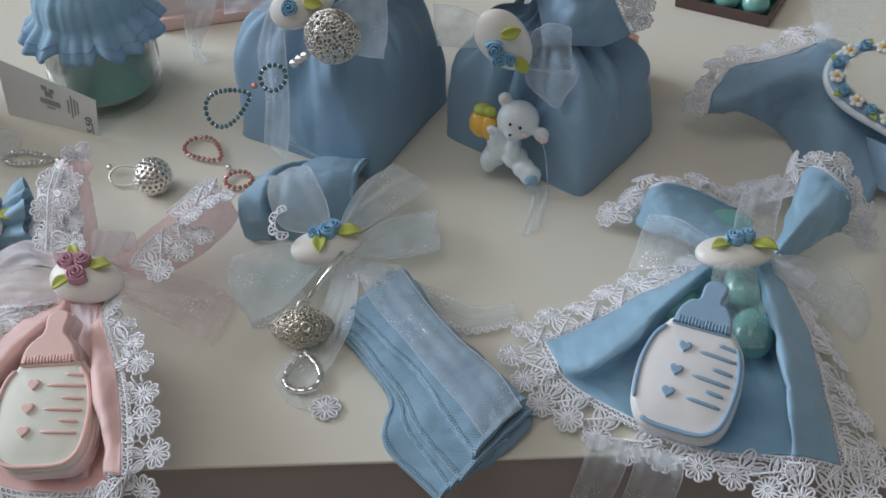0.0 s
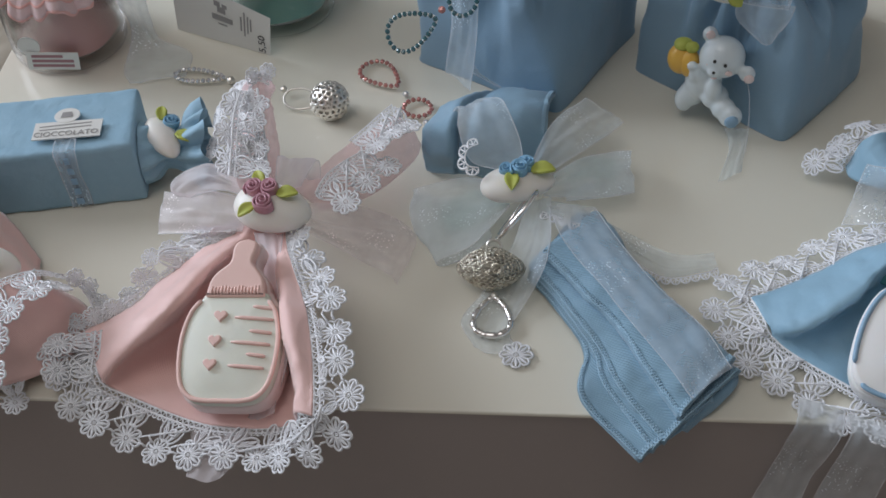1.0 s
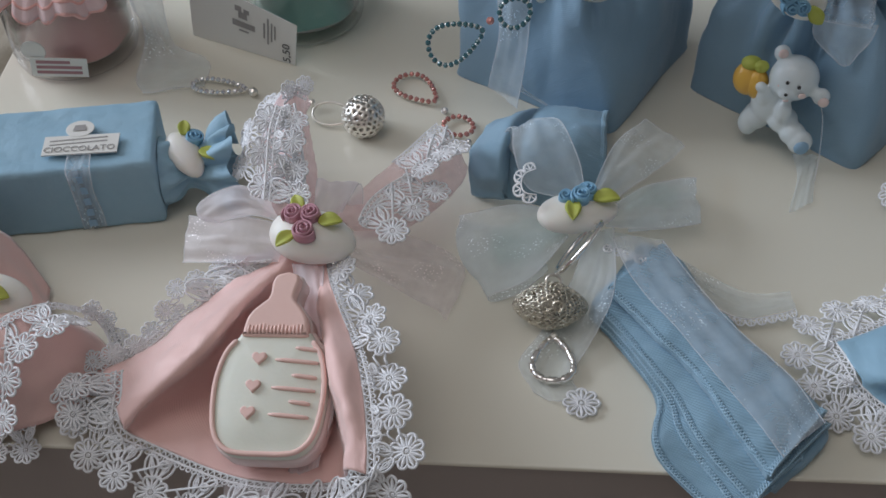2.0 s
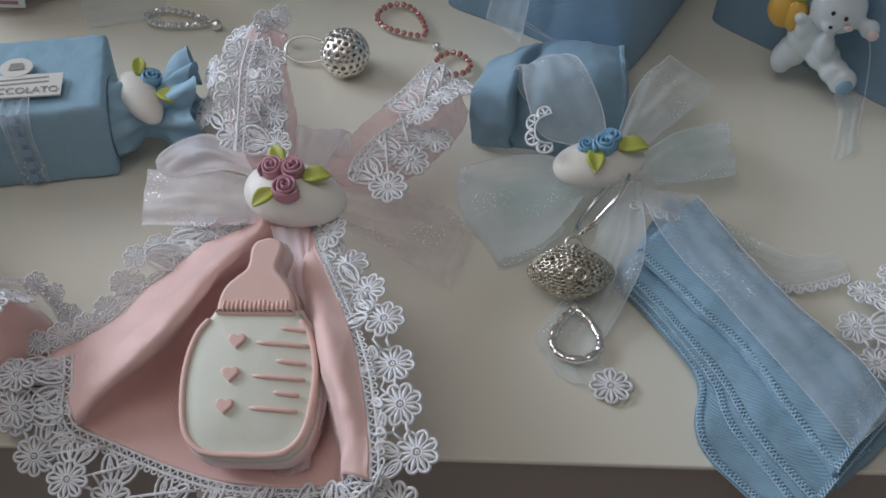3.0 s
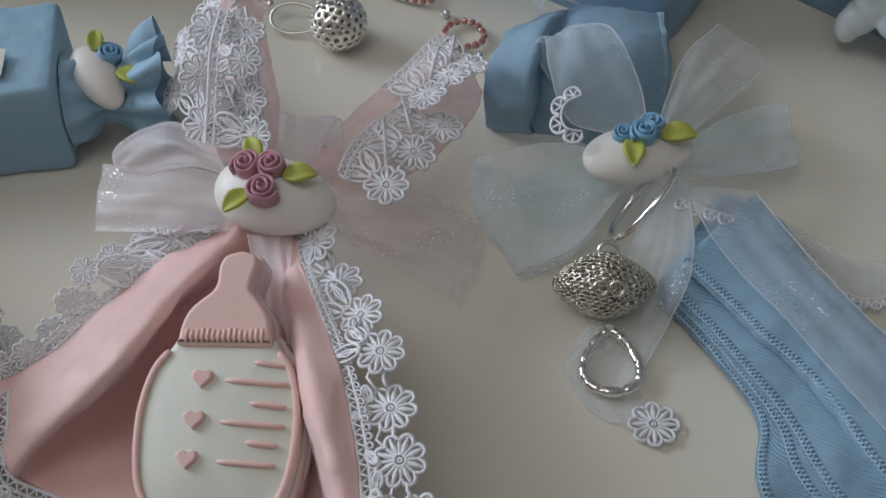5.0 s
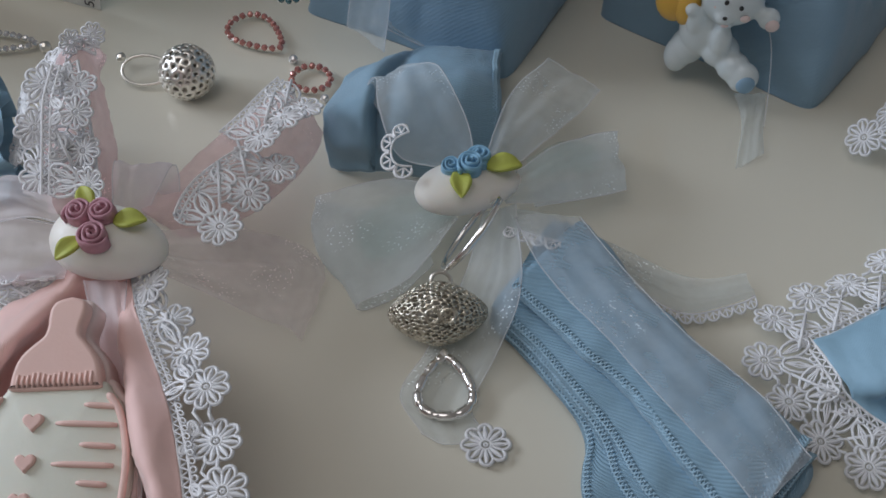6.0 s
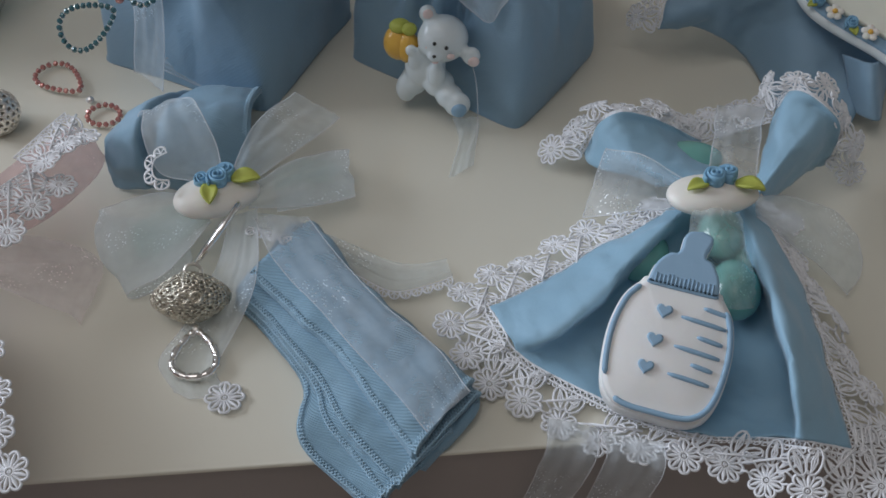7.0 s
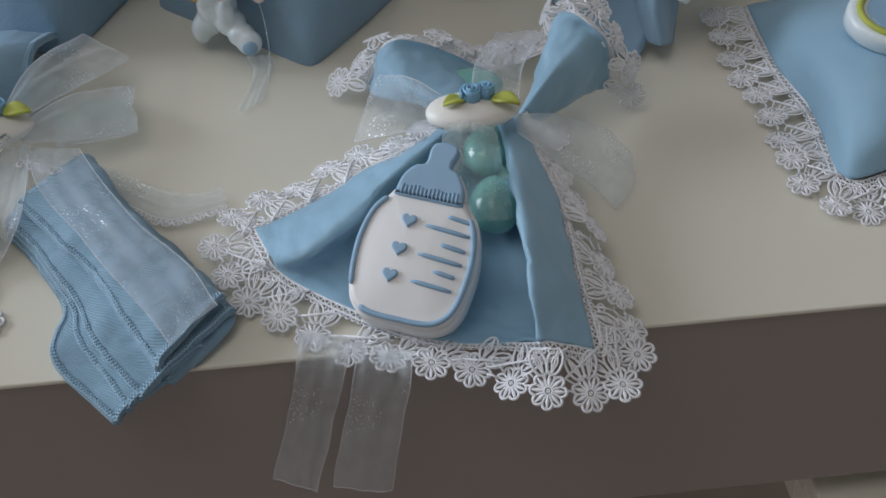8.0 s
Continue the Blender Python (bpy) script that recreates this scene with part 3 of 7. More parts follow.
# ---- parts shared by several favours ----
def outline_solid(pts, z0, z1, bevel, star=False):
    """A closed outline, extruded and rounded at the top edge; star: drawn in towards its middle."""
    p = np.asarray(pts, dtype=float)
    n = len(p)
    t = np.roll(p, -1, 0) - np.roll(p, 1, 0)
    t /= np.linalg.norm(t, axis=1, keepdims=True) + 1e-12
    out = np.stack([t[:, 1], -t[:, 0]], 1)
    if star:
        mid = p.mean(0)
        out = (p - mid) / np.abs(p - mid).max()
    rings = [(z0, -0.0006 if not star else 0.0), (z0 + 0.0006, 0.0)]
    for a in (0, 30, 60, 90):
        rings.append((z1 - bevel * (1 - math.sin(radians(a))), -bevel * (1 - math.cos(radians(a)))))
    rings.append((z1, -bevel * 1.12 - 0.00005))
    v = np.concatenate([np.column_stack([p + out * d, np.full(n, z)]) for z, d in rings])
    f = [(r * n + i, r * n + (i + 1) % n, (r + 1) * n + (i + 1) % n, (r + 1) * n + i) for r in range(len(rings) - 1) for i in range(n)]
    m = len(rings) - 1
    if star:
        v = np.concatenate([v, [[*mid, z1]]])
        f += [tuple(range(n))[::-1]] + [(m * n + i, m * n + (i + 1) % n, len(v) - 1) for i in range(n)]
    else:
        f += [tuple(range(n))[::-1], tuple(m * n + i for i in range(n))]
    return v, f


def mirror_outline(half, n):
    """A closed smooth outline from half widths (y, x), bottom to top."""
    r = spline([(x, y) for y, x in half], n)
    return np.concatenate([r, r[::-1][1:-1] * (-1, 1)])


BODY = [(0.0, 0.0001), (0.0001, 0.006), (0.0012, 0.0105), (0.005, 0.0140), (0.012, 0.0156), (0.021, 0.0158), (0.029, 0.0140), (0.0335, 0.0108), (0.0355, 0.0088), (0.0362, 0.0001)]
CAP = [(0.0316, 0.0001), (0.0318, 0.0088), (0.0335, 0.0093), (0.0375, 0.0087), (0.0402, 0.0075), (0.0426, 0.0056), (0.0446, 0.0043), (0.0468, 0.0039), (0.0490, 0.0042), (0.0512, 0.0042), (0.0530, 0.0032), (0.0540, 0.0001)]


def heart_outline(s, n=28):
    a = np.linspace(0, 2 * np.pi, 721)
    h = np.stack([s * np.sin(a) ** 3, s * (0.81 * np.cos(a) - 0.31 * np.cos(2 * a) - 0.12 * np.cos(3 * a) - 0.06 * np.cos(4 * a))], 1)[::-1]
    arc = np.concatenate([[0], np.cumsum(np.linalg.norm(np.diff(h, axis=0), axis=1))])
    at = np.linspace(0, arc[-1], n, endpoint=False)
    h = np.stack([np.interp(at, arc, h[:, 0]), np.interp(at, arc, h[:, 1])], 1)
    return 0.5 * h + 0.25 * np.roll(h, 1, 0) + 0.25 * np.roll(h, -1, 0)


def pillow(pts, z0, z1, bevel, dome):
    """An outline solid whose face swells towards its middle."""
    v, f = outline_solid(pts, z0, z1, bevel, True)
    n = len(pts)
    mid, edge = v[-1, :2].copy(), v[-1 - n:-1].copy()
    v, f = v[:-1], f[:-n]
    base = len(v) - n
    for k, q in enumerate((0.85, 0.68, 0.48, 0.25)):
        ring = np.column_stack([mid + (edge[:, :2] - mid) * q, np.full(n, z1 + dome * (1 - q ** 2.2))])
        v = np.concatenate([v, ring])
        a, b = base + k * n, base + (k + 1) * n
        f += [(a + i, a + (i + 1) % n, b + (i + 1) % n, b + i) for i in range(n)]
    v = np.concatenate([v, [[*mid, z1 + dome]]])
    f += [(base + 4 * n + i, base + 4 * n + (i + 1) % n, len(v) - 1) for i in range(n)]
    return v, f


def baby_bottle(place, label, body, base, paint, teat=1.0, rims=((0.0, 1.0),), deep=0.0):
    """A flat moulded baby bottle plaque: y runs from its base to its teat; rims: stretches of the painted rim that show."""
    t = thing("baby_bottle_plaque", place, label, "bottle plaque", "bottle plaques")
    full = mirror_outline(BODY, 40)
    Heap().add(*outline_solid(full * 1.02, -deep, 0.0045, 0.001)).make("base_layer", base, t, local=True)
    Heap().add(*pillow(full * 0.975 + (0, 0.0005), 0.0046, 0.0078, 0.0016, 0.0016)).make("body", body, t, local=True)

    def swell(x, y):
        return 0.0078 + 0.0016 * max(0.0, 1 - ((x / 0.0150) ** 2 + ((y - 0.0175) / 0.0180) ** 2) ** 1.1)

    lip = mirror_outline(BODY, 60) * 0.935 + (0, 0.0012)
    lip = lip[np.argsort(np.arctan2(lip[:, 0], -(lip[:, 1] - 0.018)))]
    lip = lip[lip[:, 1] < 0.0325]
    k = len(lip)
    for a, b in rims:
        line = lip[int(a * k):int(b * k)]
        r = np.full(len(line), 0.00075)
        r[0] = r[-1] = 0.0003
        tube("rim", np.column_stack([line, np.full(len(line), 0.0079)]), r, paint, t, "raised painted rim", local=True, flat=0.8)
    cap = mirror_outline([(0.0330 + (y - 0.0316) * (0.84 if y < 0.044 else 0.84 * (0.55 + 0.45 * teat)), x * (0.96 if y < 0.0445 else 0.86)) for y, x in CAP], 44)
    cap[:, 0] += 0.16 * np.maximum(0, cap[:, 1] - 0.041)
    Heap().add(*outline_solid(cap * 1.05 - (0, 0.0016), -deep, 0.0050, 0.001)).make("cap_backing", base, t, local=True)
    Heap().add(*outline_solid(cap, 0.0050, 0.0089, 0.0008)).make("cap", paint, t, "painted cap and teat", local=True)
    for i in range(15):
        x = -0.0073 + i * 0.00104
        tube("cap_rib", [(x, 0.0337, 0.0087), (x, 0.0348, 0.0092), (x * 0.99, 0.0362 + 0.0003 * math.sin(5 * i), 0.0088)], 0.00034, paint, t, sides=5, local=True)
    for i, y in enumerate((0.0268, 0.0190, 0.0118)):
        hx = -0.0032 - 0.0006 * i
        h = outline_solid(heart_outline(0.0021) + (hx, y), 0.0080, swell(hx, y) + 0.0010, 0.0005, True)
        Heap().add(*h).make("heart", paint, t, "small raised heart", local=True)
        for x0, dy in ((0.0012, 0.0), (0.0062, 0.0036)):
            x1 = 0.0128 if y > 0.012 else 0.0118
            line = np.linspace((x0, y - 0.0004 + dy), (x1, y - 0.0009 + dy), 8)
            line = np.column_stack([line, [swell(px, py) + 0.0001 for px, py in line]])
            tube("measure_bar", line, [0.0003, 0.00055, 0.00062, 0.00062, 0.00062, 0.00062, 0.00058, 0.0004], paint, t, "raised painted bar", local=True)
    return t


def few(line, k):
    return line[np.linspace(0, len(line) - 1, k).astype(int)]


# ---- the pink favour ----
pink = thing("pink_favour", (-0.08, 0.30, 0.0), "pink cotton favour cloth edged with white lace, tied with organza", "party favour", "lace favours")
skirt_rows = [
    [(-0.0814, 0.3309, 0.0220), (-0.0787, 0.3269, 0.0250), (-0.0771, 0.3285, 0.0220), (-0.0740, 0.3306, 0.0200), (-0.0715, 0.3287, 0.0220), (-0.0697, 0.3273, 0.0250), (-0.0687, 0.3314, 0.0220)],
    [(-0.0850, 0.3234, 0.0210), (-0.0811, 0.3213, 0.0220), (-0.0784, 0.3226, 0.0180), (-0.0763, 0.3267, 0.0130), (-0.0734, 0.3228, 0.0180), (-0.0700, 0.3217, 0.0220), (-0.0666, 0.3175, 0.0240)],
    [(-0.0996, 0.3185, 0.0160), (-0.0888, 0.3060, 0.0240), (-0.0915, 0.3169, 0.0080), (-0.0796, 0.3124, 0.0050), (-0.0694, 0.3077, 0.0090), (-0.0648, 0.2976, 0.0260), (-0.0584, 0.2966, 0.0260)],
    [(-0.1135, 0.3009, 0.0120), (-0.0975, 0.2880, 0.0240), (-0.1010, 0.2980, 0.0060), (-0.0822, 0.2894, 0.0030), (-0.0635, 0.2848, 0.0080), (-0.0592, 0.2773, 0.0280), (-0.0521, 0.2768, 0.0270)],
    [(-0.1235, 0.2947, 0.0100), (-0.1101, 0.2792, 0.0160), (-0.1118, 0.2835, 0.0040), (-0.0833, 0.2702, 0.0030), (-0.0589, 0.2685, 0.0070), (-0.0548, 0.2647, 0.0250), (-0.0490, 0.2606, 0.0250)],
    [(-0.1276, 0.2913, 0.0090), (-0.1184, 0.2749, 0.0090), (-0.1156, 0.2744, 0.0030), (-0.0850, 0.2633, 0.0020), (-0.0578, 0.2601, 0.0060), (-0.0536, 0.2552, 0.0190), (-0.0485, 0.2528, 0.0210)]]
ob, g = sheet("skirt", skirt_rows, M_PINK, pink, "pink cotton skirt folded open", 56, 84, 0.0009, 0.0010, 75, 3)
trim("lace_side", few(g[:, -1], 8), [(-0.0599, 0.3132, 0.0260), (-0.0517, 0.3041, 0.0290), (-0.0466, 0.2962, 0.0300), (-0.0429, 0.2873, 0.0300), (-0.0407, 0.2772, 0.0300), (-0.0383, 0.2698, 0.0280), (-0.0356, 0.2619, 0.0270), (-0.0323, 0.2530, 0.0260)], pink, "white flower lace", wave=0.0012, waves=3)
trim("lace_side", few(g[:, 0], 7), [(-0.0903, 0.3251, 0.0200), (-0.1034, 0.3237, 0.0200), (-0.1119, 0.3185, 0.0180), (-0.1165, 0.3090, 0.0160), (-0.1218, 0.2999, 0.0140), (-0.1299, 0.2961, 0.0130), (-0.1368, 0.2932, 0.0120)], pink, "white flower lace", wave=0.0015, waves=3)
hem = few(g[-1], 9)
trim("lace_hem", hem, [(-0.1472, 0.2879, 0.0100), (-0.1396, 0.2745, 0.0060), (-0.1269, 0.2616, 0.0000), (-0.1125, 0.2562, -0.0020), (-0.0977, 0.2494, -0.0030), (-0.0808, 0.2460, -0.0030), (-0.0643, 0.2452, 0.0000), (-0.0478, 0.2448, 0.0080), (-0.0330, 0.2484, 0.0200)], pink, "white flower lace", wave=0.0014, waves=4)
trim("lace_tip", [(-0.1213, 0.2900, 0.0120), (-0.1199, 0.2823, 0.0110), (-0.1200, 0.2763, 0.0080)], [(-0.1392, 0.2850, 0.0140), (-0.1395, 0.2773, 0.0130), (-0.1342, 0.2705, 0.0090)], pink, "white flower lace", wave=0.001, waves=1)
# upper ears of the cloth
ear, ge = sheet("ear", [
    [(-0.0910, 0.3472, 0.0180), (-0.0838, 0.3393, 0.0260), (-0.0764, 0.3385, 0.0280), (-0.0745, 0.3438, 0.0240)],
    [(-0.0941, 0.3602, 0.0200), (-0.0861, 0.3495, 0.0310), (-0.0774, 0.3498, 0.0320), (-0.0751, 0.3554, 0.0260)],
    [(-0.0960, 0.3739, 0.0220), (-0.0863, 0.3602, 0.0360), (-0.0786, 0.3627, 0.0360), (-0.0768, 0.3653, 0.0300)],
    [(-0.0940, 0.3811, 0.0280), (-0.0866, 0.3713, 0.0400), (-0.0808, 0.3726, 0.0410), (-0.0791, 0.3755, 0.0340)],
    [(-0.0897, 0.3835, 0.0340), (-0.0859, 0.3782, 0.0420), (-0.0820, 0.3782, 0.0430), (-0.0795, 0.3839, 0.0340)]], M_EARP, pink, "pale pink ear standing up", 40, 34, 0.0008, 0.0018, 75, 5)
trim("lace_ear", [(-0.0753, 0.3384, 0.0300), (-0.0766, 0.3489, 0.0370), (-0.0791, 0.3587, 0.0430), (-0.0813, 0.3672, 0.0460)], [(-0.0919, 0.3405, 0.0290), (-0.0947, 0.3491, 0.0360), (-0.0947, 0.3581, 0.0420), (-0.0907, 0.3657, 0.0460)], pink, "white flower lace", wave=0.001, waves=2)
trim("lace_ear", [(-0.0935, 0.3591, 0.0200), (-0.0940, 0.3670, 0.0260), (-0.0913, 0.3727, 0.0340), (-0.0878, 0.3795, 0.0400)], [(-0.1119, 0.3737, 0.0060), (-0.1116, 0.3838, 0.0120), (-0.1057, 0.3856, 0.0220), (-0.0943, 0.3883, 0.0340)], pink, "white flower lace", wave=0.0012, waves=2)
trim("lace_ear", [(-0.0857, 0.3711, 0.0420), (-0.0831, 0.3746, 0.0430), (-0.0793, 0.3737, 0.0420)], [(-0.0870, 0.3740, 0.0470), (-0.0814, 0.3776, 0.0490), (-0.0762, 0.3756, 0.0470)], pink, "white flower lace", wave=0.001, waves=1)
ear, ge = sheet("ear", [
    [(-0.0692, 0.3420, 0.0240), (-0.0654, 0.3379, 0.0260), (-0.0627, 0.3387, 0.0220), (-0.0599, 0.3390, 0.0180)],
    [(-0.0620, 0.3578, 0.0200), (-0.0574, 0.3503, 0.0230), (-0.0543, 0.3467, 0.0210), (-0.0512, 0.3433, 0.0160)],
    [(-0.0551, 0.3701, 0.0180), (-0.0503, 0.3607, 0.0220), (-0.0463, 0.3560, 0.0200), (-0.0416, 0.3524, 0.0150)],
    [(-0.0481, 0.3818, 0.0160), (-0.0424, 0.3737, 0.0200), (-0.0380, 0.3698, 0.0180), (-0.0328, 0.3681, 0.0130)],
    [(-0.0432, 0.3941, 0.0140), (-0.0384, 0.3850, 0.0180), (-0.0339, 0.3813, 0.0160), (-0.0303, 0.3790, 0.0120)]], M_EARP, pink, "pale pink ear lying back", 40, 34, 0.0008, 0.0016, 75, 6)
trim("lace_ear", [(-0.0600, 0.3372, 0.0270), (-0.0589, 0.3428, 0.0270), (-0.0566, 0.3481, 0.0270), (-0.0526, 0.3546, 0.0260), (-0.0481, 0.3589, 0.0260)], [(-0.0517, 0.3290, 0.0250), (-0.0454, 0.3320, 0.0250), (-0.0392, 0.3409, 0.0250), (-0.0335, 0.3510, 0.0240), (-0.0281, 0.3596, 0.0230)], pink, "white flower lace", wave=0.0008, waves=2)
trim("lace_ear", [(-0.0533, 0.3670, 0.0240), (-0.0484, 0.3713, 0.0260), (-0.0441, 0.3786, 0.0260), (-0.0407, 0.3851, 0.0250)], [(-0.0410, 0.3533, 0.0270), (-0.0351, 0.3562, 0.0290), (-0.0307, 0.3630, 0.0290), (-0.0280, 0.3732, 0.0270)], pink, "white flower lace folded back", wave=0.0012, waves=2)
trim("lace_ear", [(-0.0882, 0.3405, 0.0310), (-0.0878, 0.3482, 0.0380), (-0.0876, 0.3560, 0.0440), (-0.0865, 0.3647, 0.0470)], [(-0.0721, 0.3366, 0.0310), (-0.0752, 0.3459, 0.0380), (-0.0761, 0.3546, 0.0440), (-0.0770, 0.3630, 0.0470)], pink, "white flower lace", wave=0.001, waves=2)
# organza bow
sheet("bow_loop", [[(-0.0802, 0.3343, 0.0270), (-0.0803, 0.3284, 0.0250), (-0.0820, 0.3235, 0.0230)], [(-0.0951, 0.3384, 0.0260), (-0.0944, 0.3279, 0.0270), (-0.0946, 0.3234, 0.0220)], [(-0.1130, 0.3439, 0.0200), (-0.1117, 0.3342, 0.0200), (-0.1121, 0.3285, 0.0160)]], M_ORGP, pink, "sheer white organza loop", 24, 16, 0, 0.0012, 120, 1, hems=(1, 2, 3))
sheet("bow_loop", [[(-0.0795, 0.3313, 0.0300), (-0.0840, 0.3351, 0.0320), (-0.0870, 0.3453, 0.0300)], [(-0.0898, 0.3349, 0.0300), (-0.0960, 0.3403, 0.0320), (-0.0997, 0.3502, 0.0280)], [(-0.1011, 0.3382, 0.0240), (-0.1073, 0.3405, 0.0240), (-0.1103, 0.3455, 0.0220)], [(-0.0923, 0.3359, 0.0230), (-0.0984, 0.3377, 0.0220), (-0.1022, 0.3410, 0.0200)]], M_ORGP, pink, "sheer white organza loop", 30, 14, 0, 0.0012, 120, 2, hems=(1, 3))
sheet("bow_loop", [[(-0.0727, 0.3376, 0.0280), (-0.0707, 0.3377, 0.0260), (-0.0679, 0.3358, 0.0240)], [(-0.0728, 0.3467, 0.0340), (-0.0668, 0.3463, 0.0340), (-0.0609, 0.3501, 0.0300)], [(-0.0720, 0.3491, 0.0260), (-0.0653, 0.3472, 0.0250), (-0.0601, 0.3443, 0.0220)]], M_ORGP, pink, "sheer white organza loop", 24, 14, 0, 0.0012, 120, 3, hems=(1, 3))
sheet("bow_tail", [[(-0.0644, 0.3338, 0.0250), (-0.0632, 0.3279, 0.0260), (-0.0643, 0.3250, 0.0240)], [(-0.0538, 0.3389, 0.0200), (-0.0511, 0.3284, 0.0210), (-0.0528, 0.3228, 0.0180)], [(-0.0434, 0.3456, 0.0120), (-0.0401, 0.3318, 0.0140), (-0.0423, 0.3220, 0.0100)], [(-0.0343, 0.3489, 0.0050), (-0.0327, 0.3348, 0.0070), (-0.0363, 0.3238, 0.0030)], [(-0.0299, 0.3466, 0.0015), (-0.0294, 0.3358, 0.0030), (-0.0336, 0.3221, 0.0010)]], M_TAILP, pink, "sheer pale pink organza tail", 40, 26, 0, 0.0016, 80, 4, pleat=(0.0010, 1.6))
sheet("bow_tail", [[(-0.0775, 0.3218, 0.0240), (-0.0717, 0.3207, 0.0250), (-0.0684, 0.3212, 0.0240)], [(-0.0732, 0.3054, 0.0180), (-0.0665, 0.3022, 0.0220), (-0.0655, 0.3006, 0.0240)], [(-0.0685, 0.2833, 0.0120), (-0.0624, 0.2792, 0.0180), (-0.0607, 0.2762, 0.0200)], [(-0.0720, 0.2631, 0.0030), (-0.0668, 0.2636, 0.0050), (-0.0629, 0.2639, 0.0070)]], M_ORGP, pink, "sheer white organza tail", 30, 14, 0, 0.0016, 90, 5, hems=(1, 3))
sheet("bow_tail", [[(-0.0897, 0.2674, 0.0010), (-0.0810, 0.2663, 0.0020), (-0.0680, 0.2674, 0.0030)], [(-0.0890, 0.2591, -0.0010), (-0.0794, 0.2571, 0.0000), (-0.0715, 0.2589, 0.0010)], [(-0.0885, 0.2482, -0.0030), (-0.0808, 0.2460, -0.0030), (-0.0748, 0.2497, -0.0010)]], M_ORGP, pink, "sheer white organza tail end", 20, 14, 0, 0.0012, 90, 6, hems=(1, 3))

sugar_almond(frame_of((-0.0718, 0.3277, 0.0290), (1, -0.28, 0.0), (0.0, -0.25, 1)), "white sugared almond with mauve clay roses on the pink favour",
             [(-0.0058, 0.0022, 0.0029), (-0.0006, 0.0034, 0.0029), (-0.0004, -0.0026, 0.0031)], [(-0.0045, 0.0045, 130, 0.0062), (0.002, 0.0022, 15, 0.007), (-0.0035, -0.003, -120, 0.0066)], M_ROSE, 0.0262, 0.0170, 0.0115)
p0, p1 = Vector((-0.0769, 0.2614, 0.0120)), Vector((-0.0763, 0.3075, 0.0300))
yb = (p1 - p0).normalized()
zb = Vector((-0.10, -0.25, 1)).normalized()
xb = yb.cross(zb).normalized()
mb = Matrix((xb, yb, xb.cross(yb))).transposed().to_4x4()
mb.translation = p0 - xb.cross(yb) * 0.0045
baby_bottle(mb, "cream and pink plaster baby bottle with hearts, lying on pink cloth", M_CREAM, M_PALEP, M_PINKP, 1.0, deep=0.002)


# ---- the blue favour ----
blue = thing("blue_favour", (0.14, 0.32, 0.0), "light blue cotton favour cloth edged with white lace, tied with organza", "party favour", "lace favours")
ob, g = sheet("skirt", [
    [(0.1365, 0.3395, 0.0200), (0.1376, 0.3357, 0.0230), (0.1410, 0.3378, 0.0200), (0.1457, 0.3391, 0.0180), (0.1482, 0.3372, 0.0200), (0.1495, 0.3348, 0.0230), (0.1549, 0.3381, 0.0200)],
    [(0.1280, 0.3357, 0.0170), (0.1321, 0.3314, 0.0210), (0.1370, 0.3339, 0.0160), (0.1446, 0.3356, 0.0120), (0.1486, 0.3312, 0.0160), (0.1494, 0.3266, 0.0230), (0.1557, 0.3266, 0.0210)],
    [(0.1129, 0.3302, 0.0120), (0.1162, 0.3165, 0.0200), (0.1220, 0.3257, 0.0060), (0.1366, 0.3182, 0.0030), (0.1530, 0.3119, 0.0060), (0.1475, 0.2975, 0.0270), (0.1595, 0.3065, 0.0180)],
    [(0.0964, 0.3223, 0.0090), (0.1030, 0.3039, 0.0170), (0.1072, 0.3116, 0.0040), (0.1263, 0.2932, 0.0020), (0.1520, 0.2875, 0.0040), (0.1467, 0.2762, 0.0250), (0.1602, 0.2872, 0.0150)],
    [(0.0830, 0.3157, 0.0070), (0.0906, 0.2987, 0.0110), (0.0939, 0.3013, 0.0030), (0.1231, 0.2793, 0.0020), (0.1501, 0.2717, 0.0030), (0.1467, 0.2646, 0.0200), (0.1616, 0.2717, 0.0100)],
    [(0.0782, 0.3145, 0.0060), (0.0824, 0.3025, 0.0070), (0.0878, 0.2960, 0.0030), (0.1216, 0.2727, 0.0020), (0.1484, 0.2669, 0.0030), (0.1483, 0.2603, 0.0120), (0.1620, 0.2606, 0.0060)]], M_BLUE, blue, "light blue cotton skirt folded open", 60, 90, 0.0009, 0.0011, 75, 8)
trim("lace_side", few(g[:, 0], 7), [(0.1284, 0.3409, 0.0160), (0.1175, 0.3413, 0.0120), (0.1049, 0.3429, 0.0080), (0.0910, 0.3368, 0.0060), (0.0792, 0.3331, 0.0050), (0.0707, 0.3291, 0.0040), (0.0652, 0.3209, 0.0040)], blue, "white flower lace", wave=0.001, waves=3)
trim("lace_side", few(g[:, -1], 7), [(0.1652, 0.3324, 0.0180), (0.1702, 0.3178, 0.0120), (0.1727, 0.3023, 0.0080), (0.1780, 0.2923, 0.0050), (0.1785, 0.2796, 0.0040), (0.1797, 0.2693, 0.0030), (0.1796, 0.2638, 0.0040)], blue, "white flower lace", wave=0.0012, waves=3)
trim("lace_hem", few(g[-1], 9), [(0.0587, 0.3166, 0.0040), (0.0658, 0.2992, 0.0030), (0.0739, 0.2857, 0.0020), (0.0868, 0.2752, 0.0020), (0.1014, 0.2656, 0.0010), (0.1226, 0.2554, -0.0010), (0.1375, 0.2499, -0.0020), (0.1524, 0.2453, -0.0030), (0.1668, 0.2401, -0.0020)], blue, "white flower lace", wave=0.0010, waves=4)
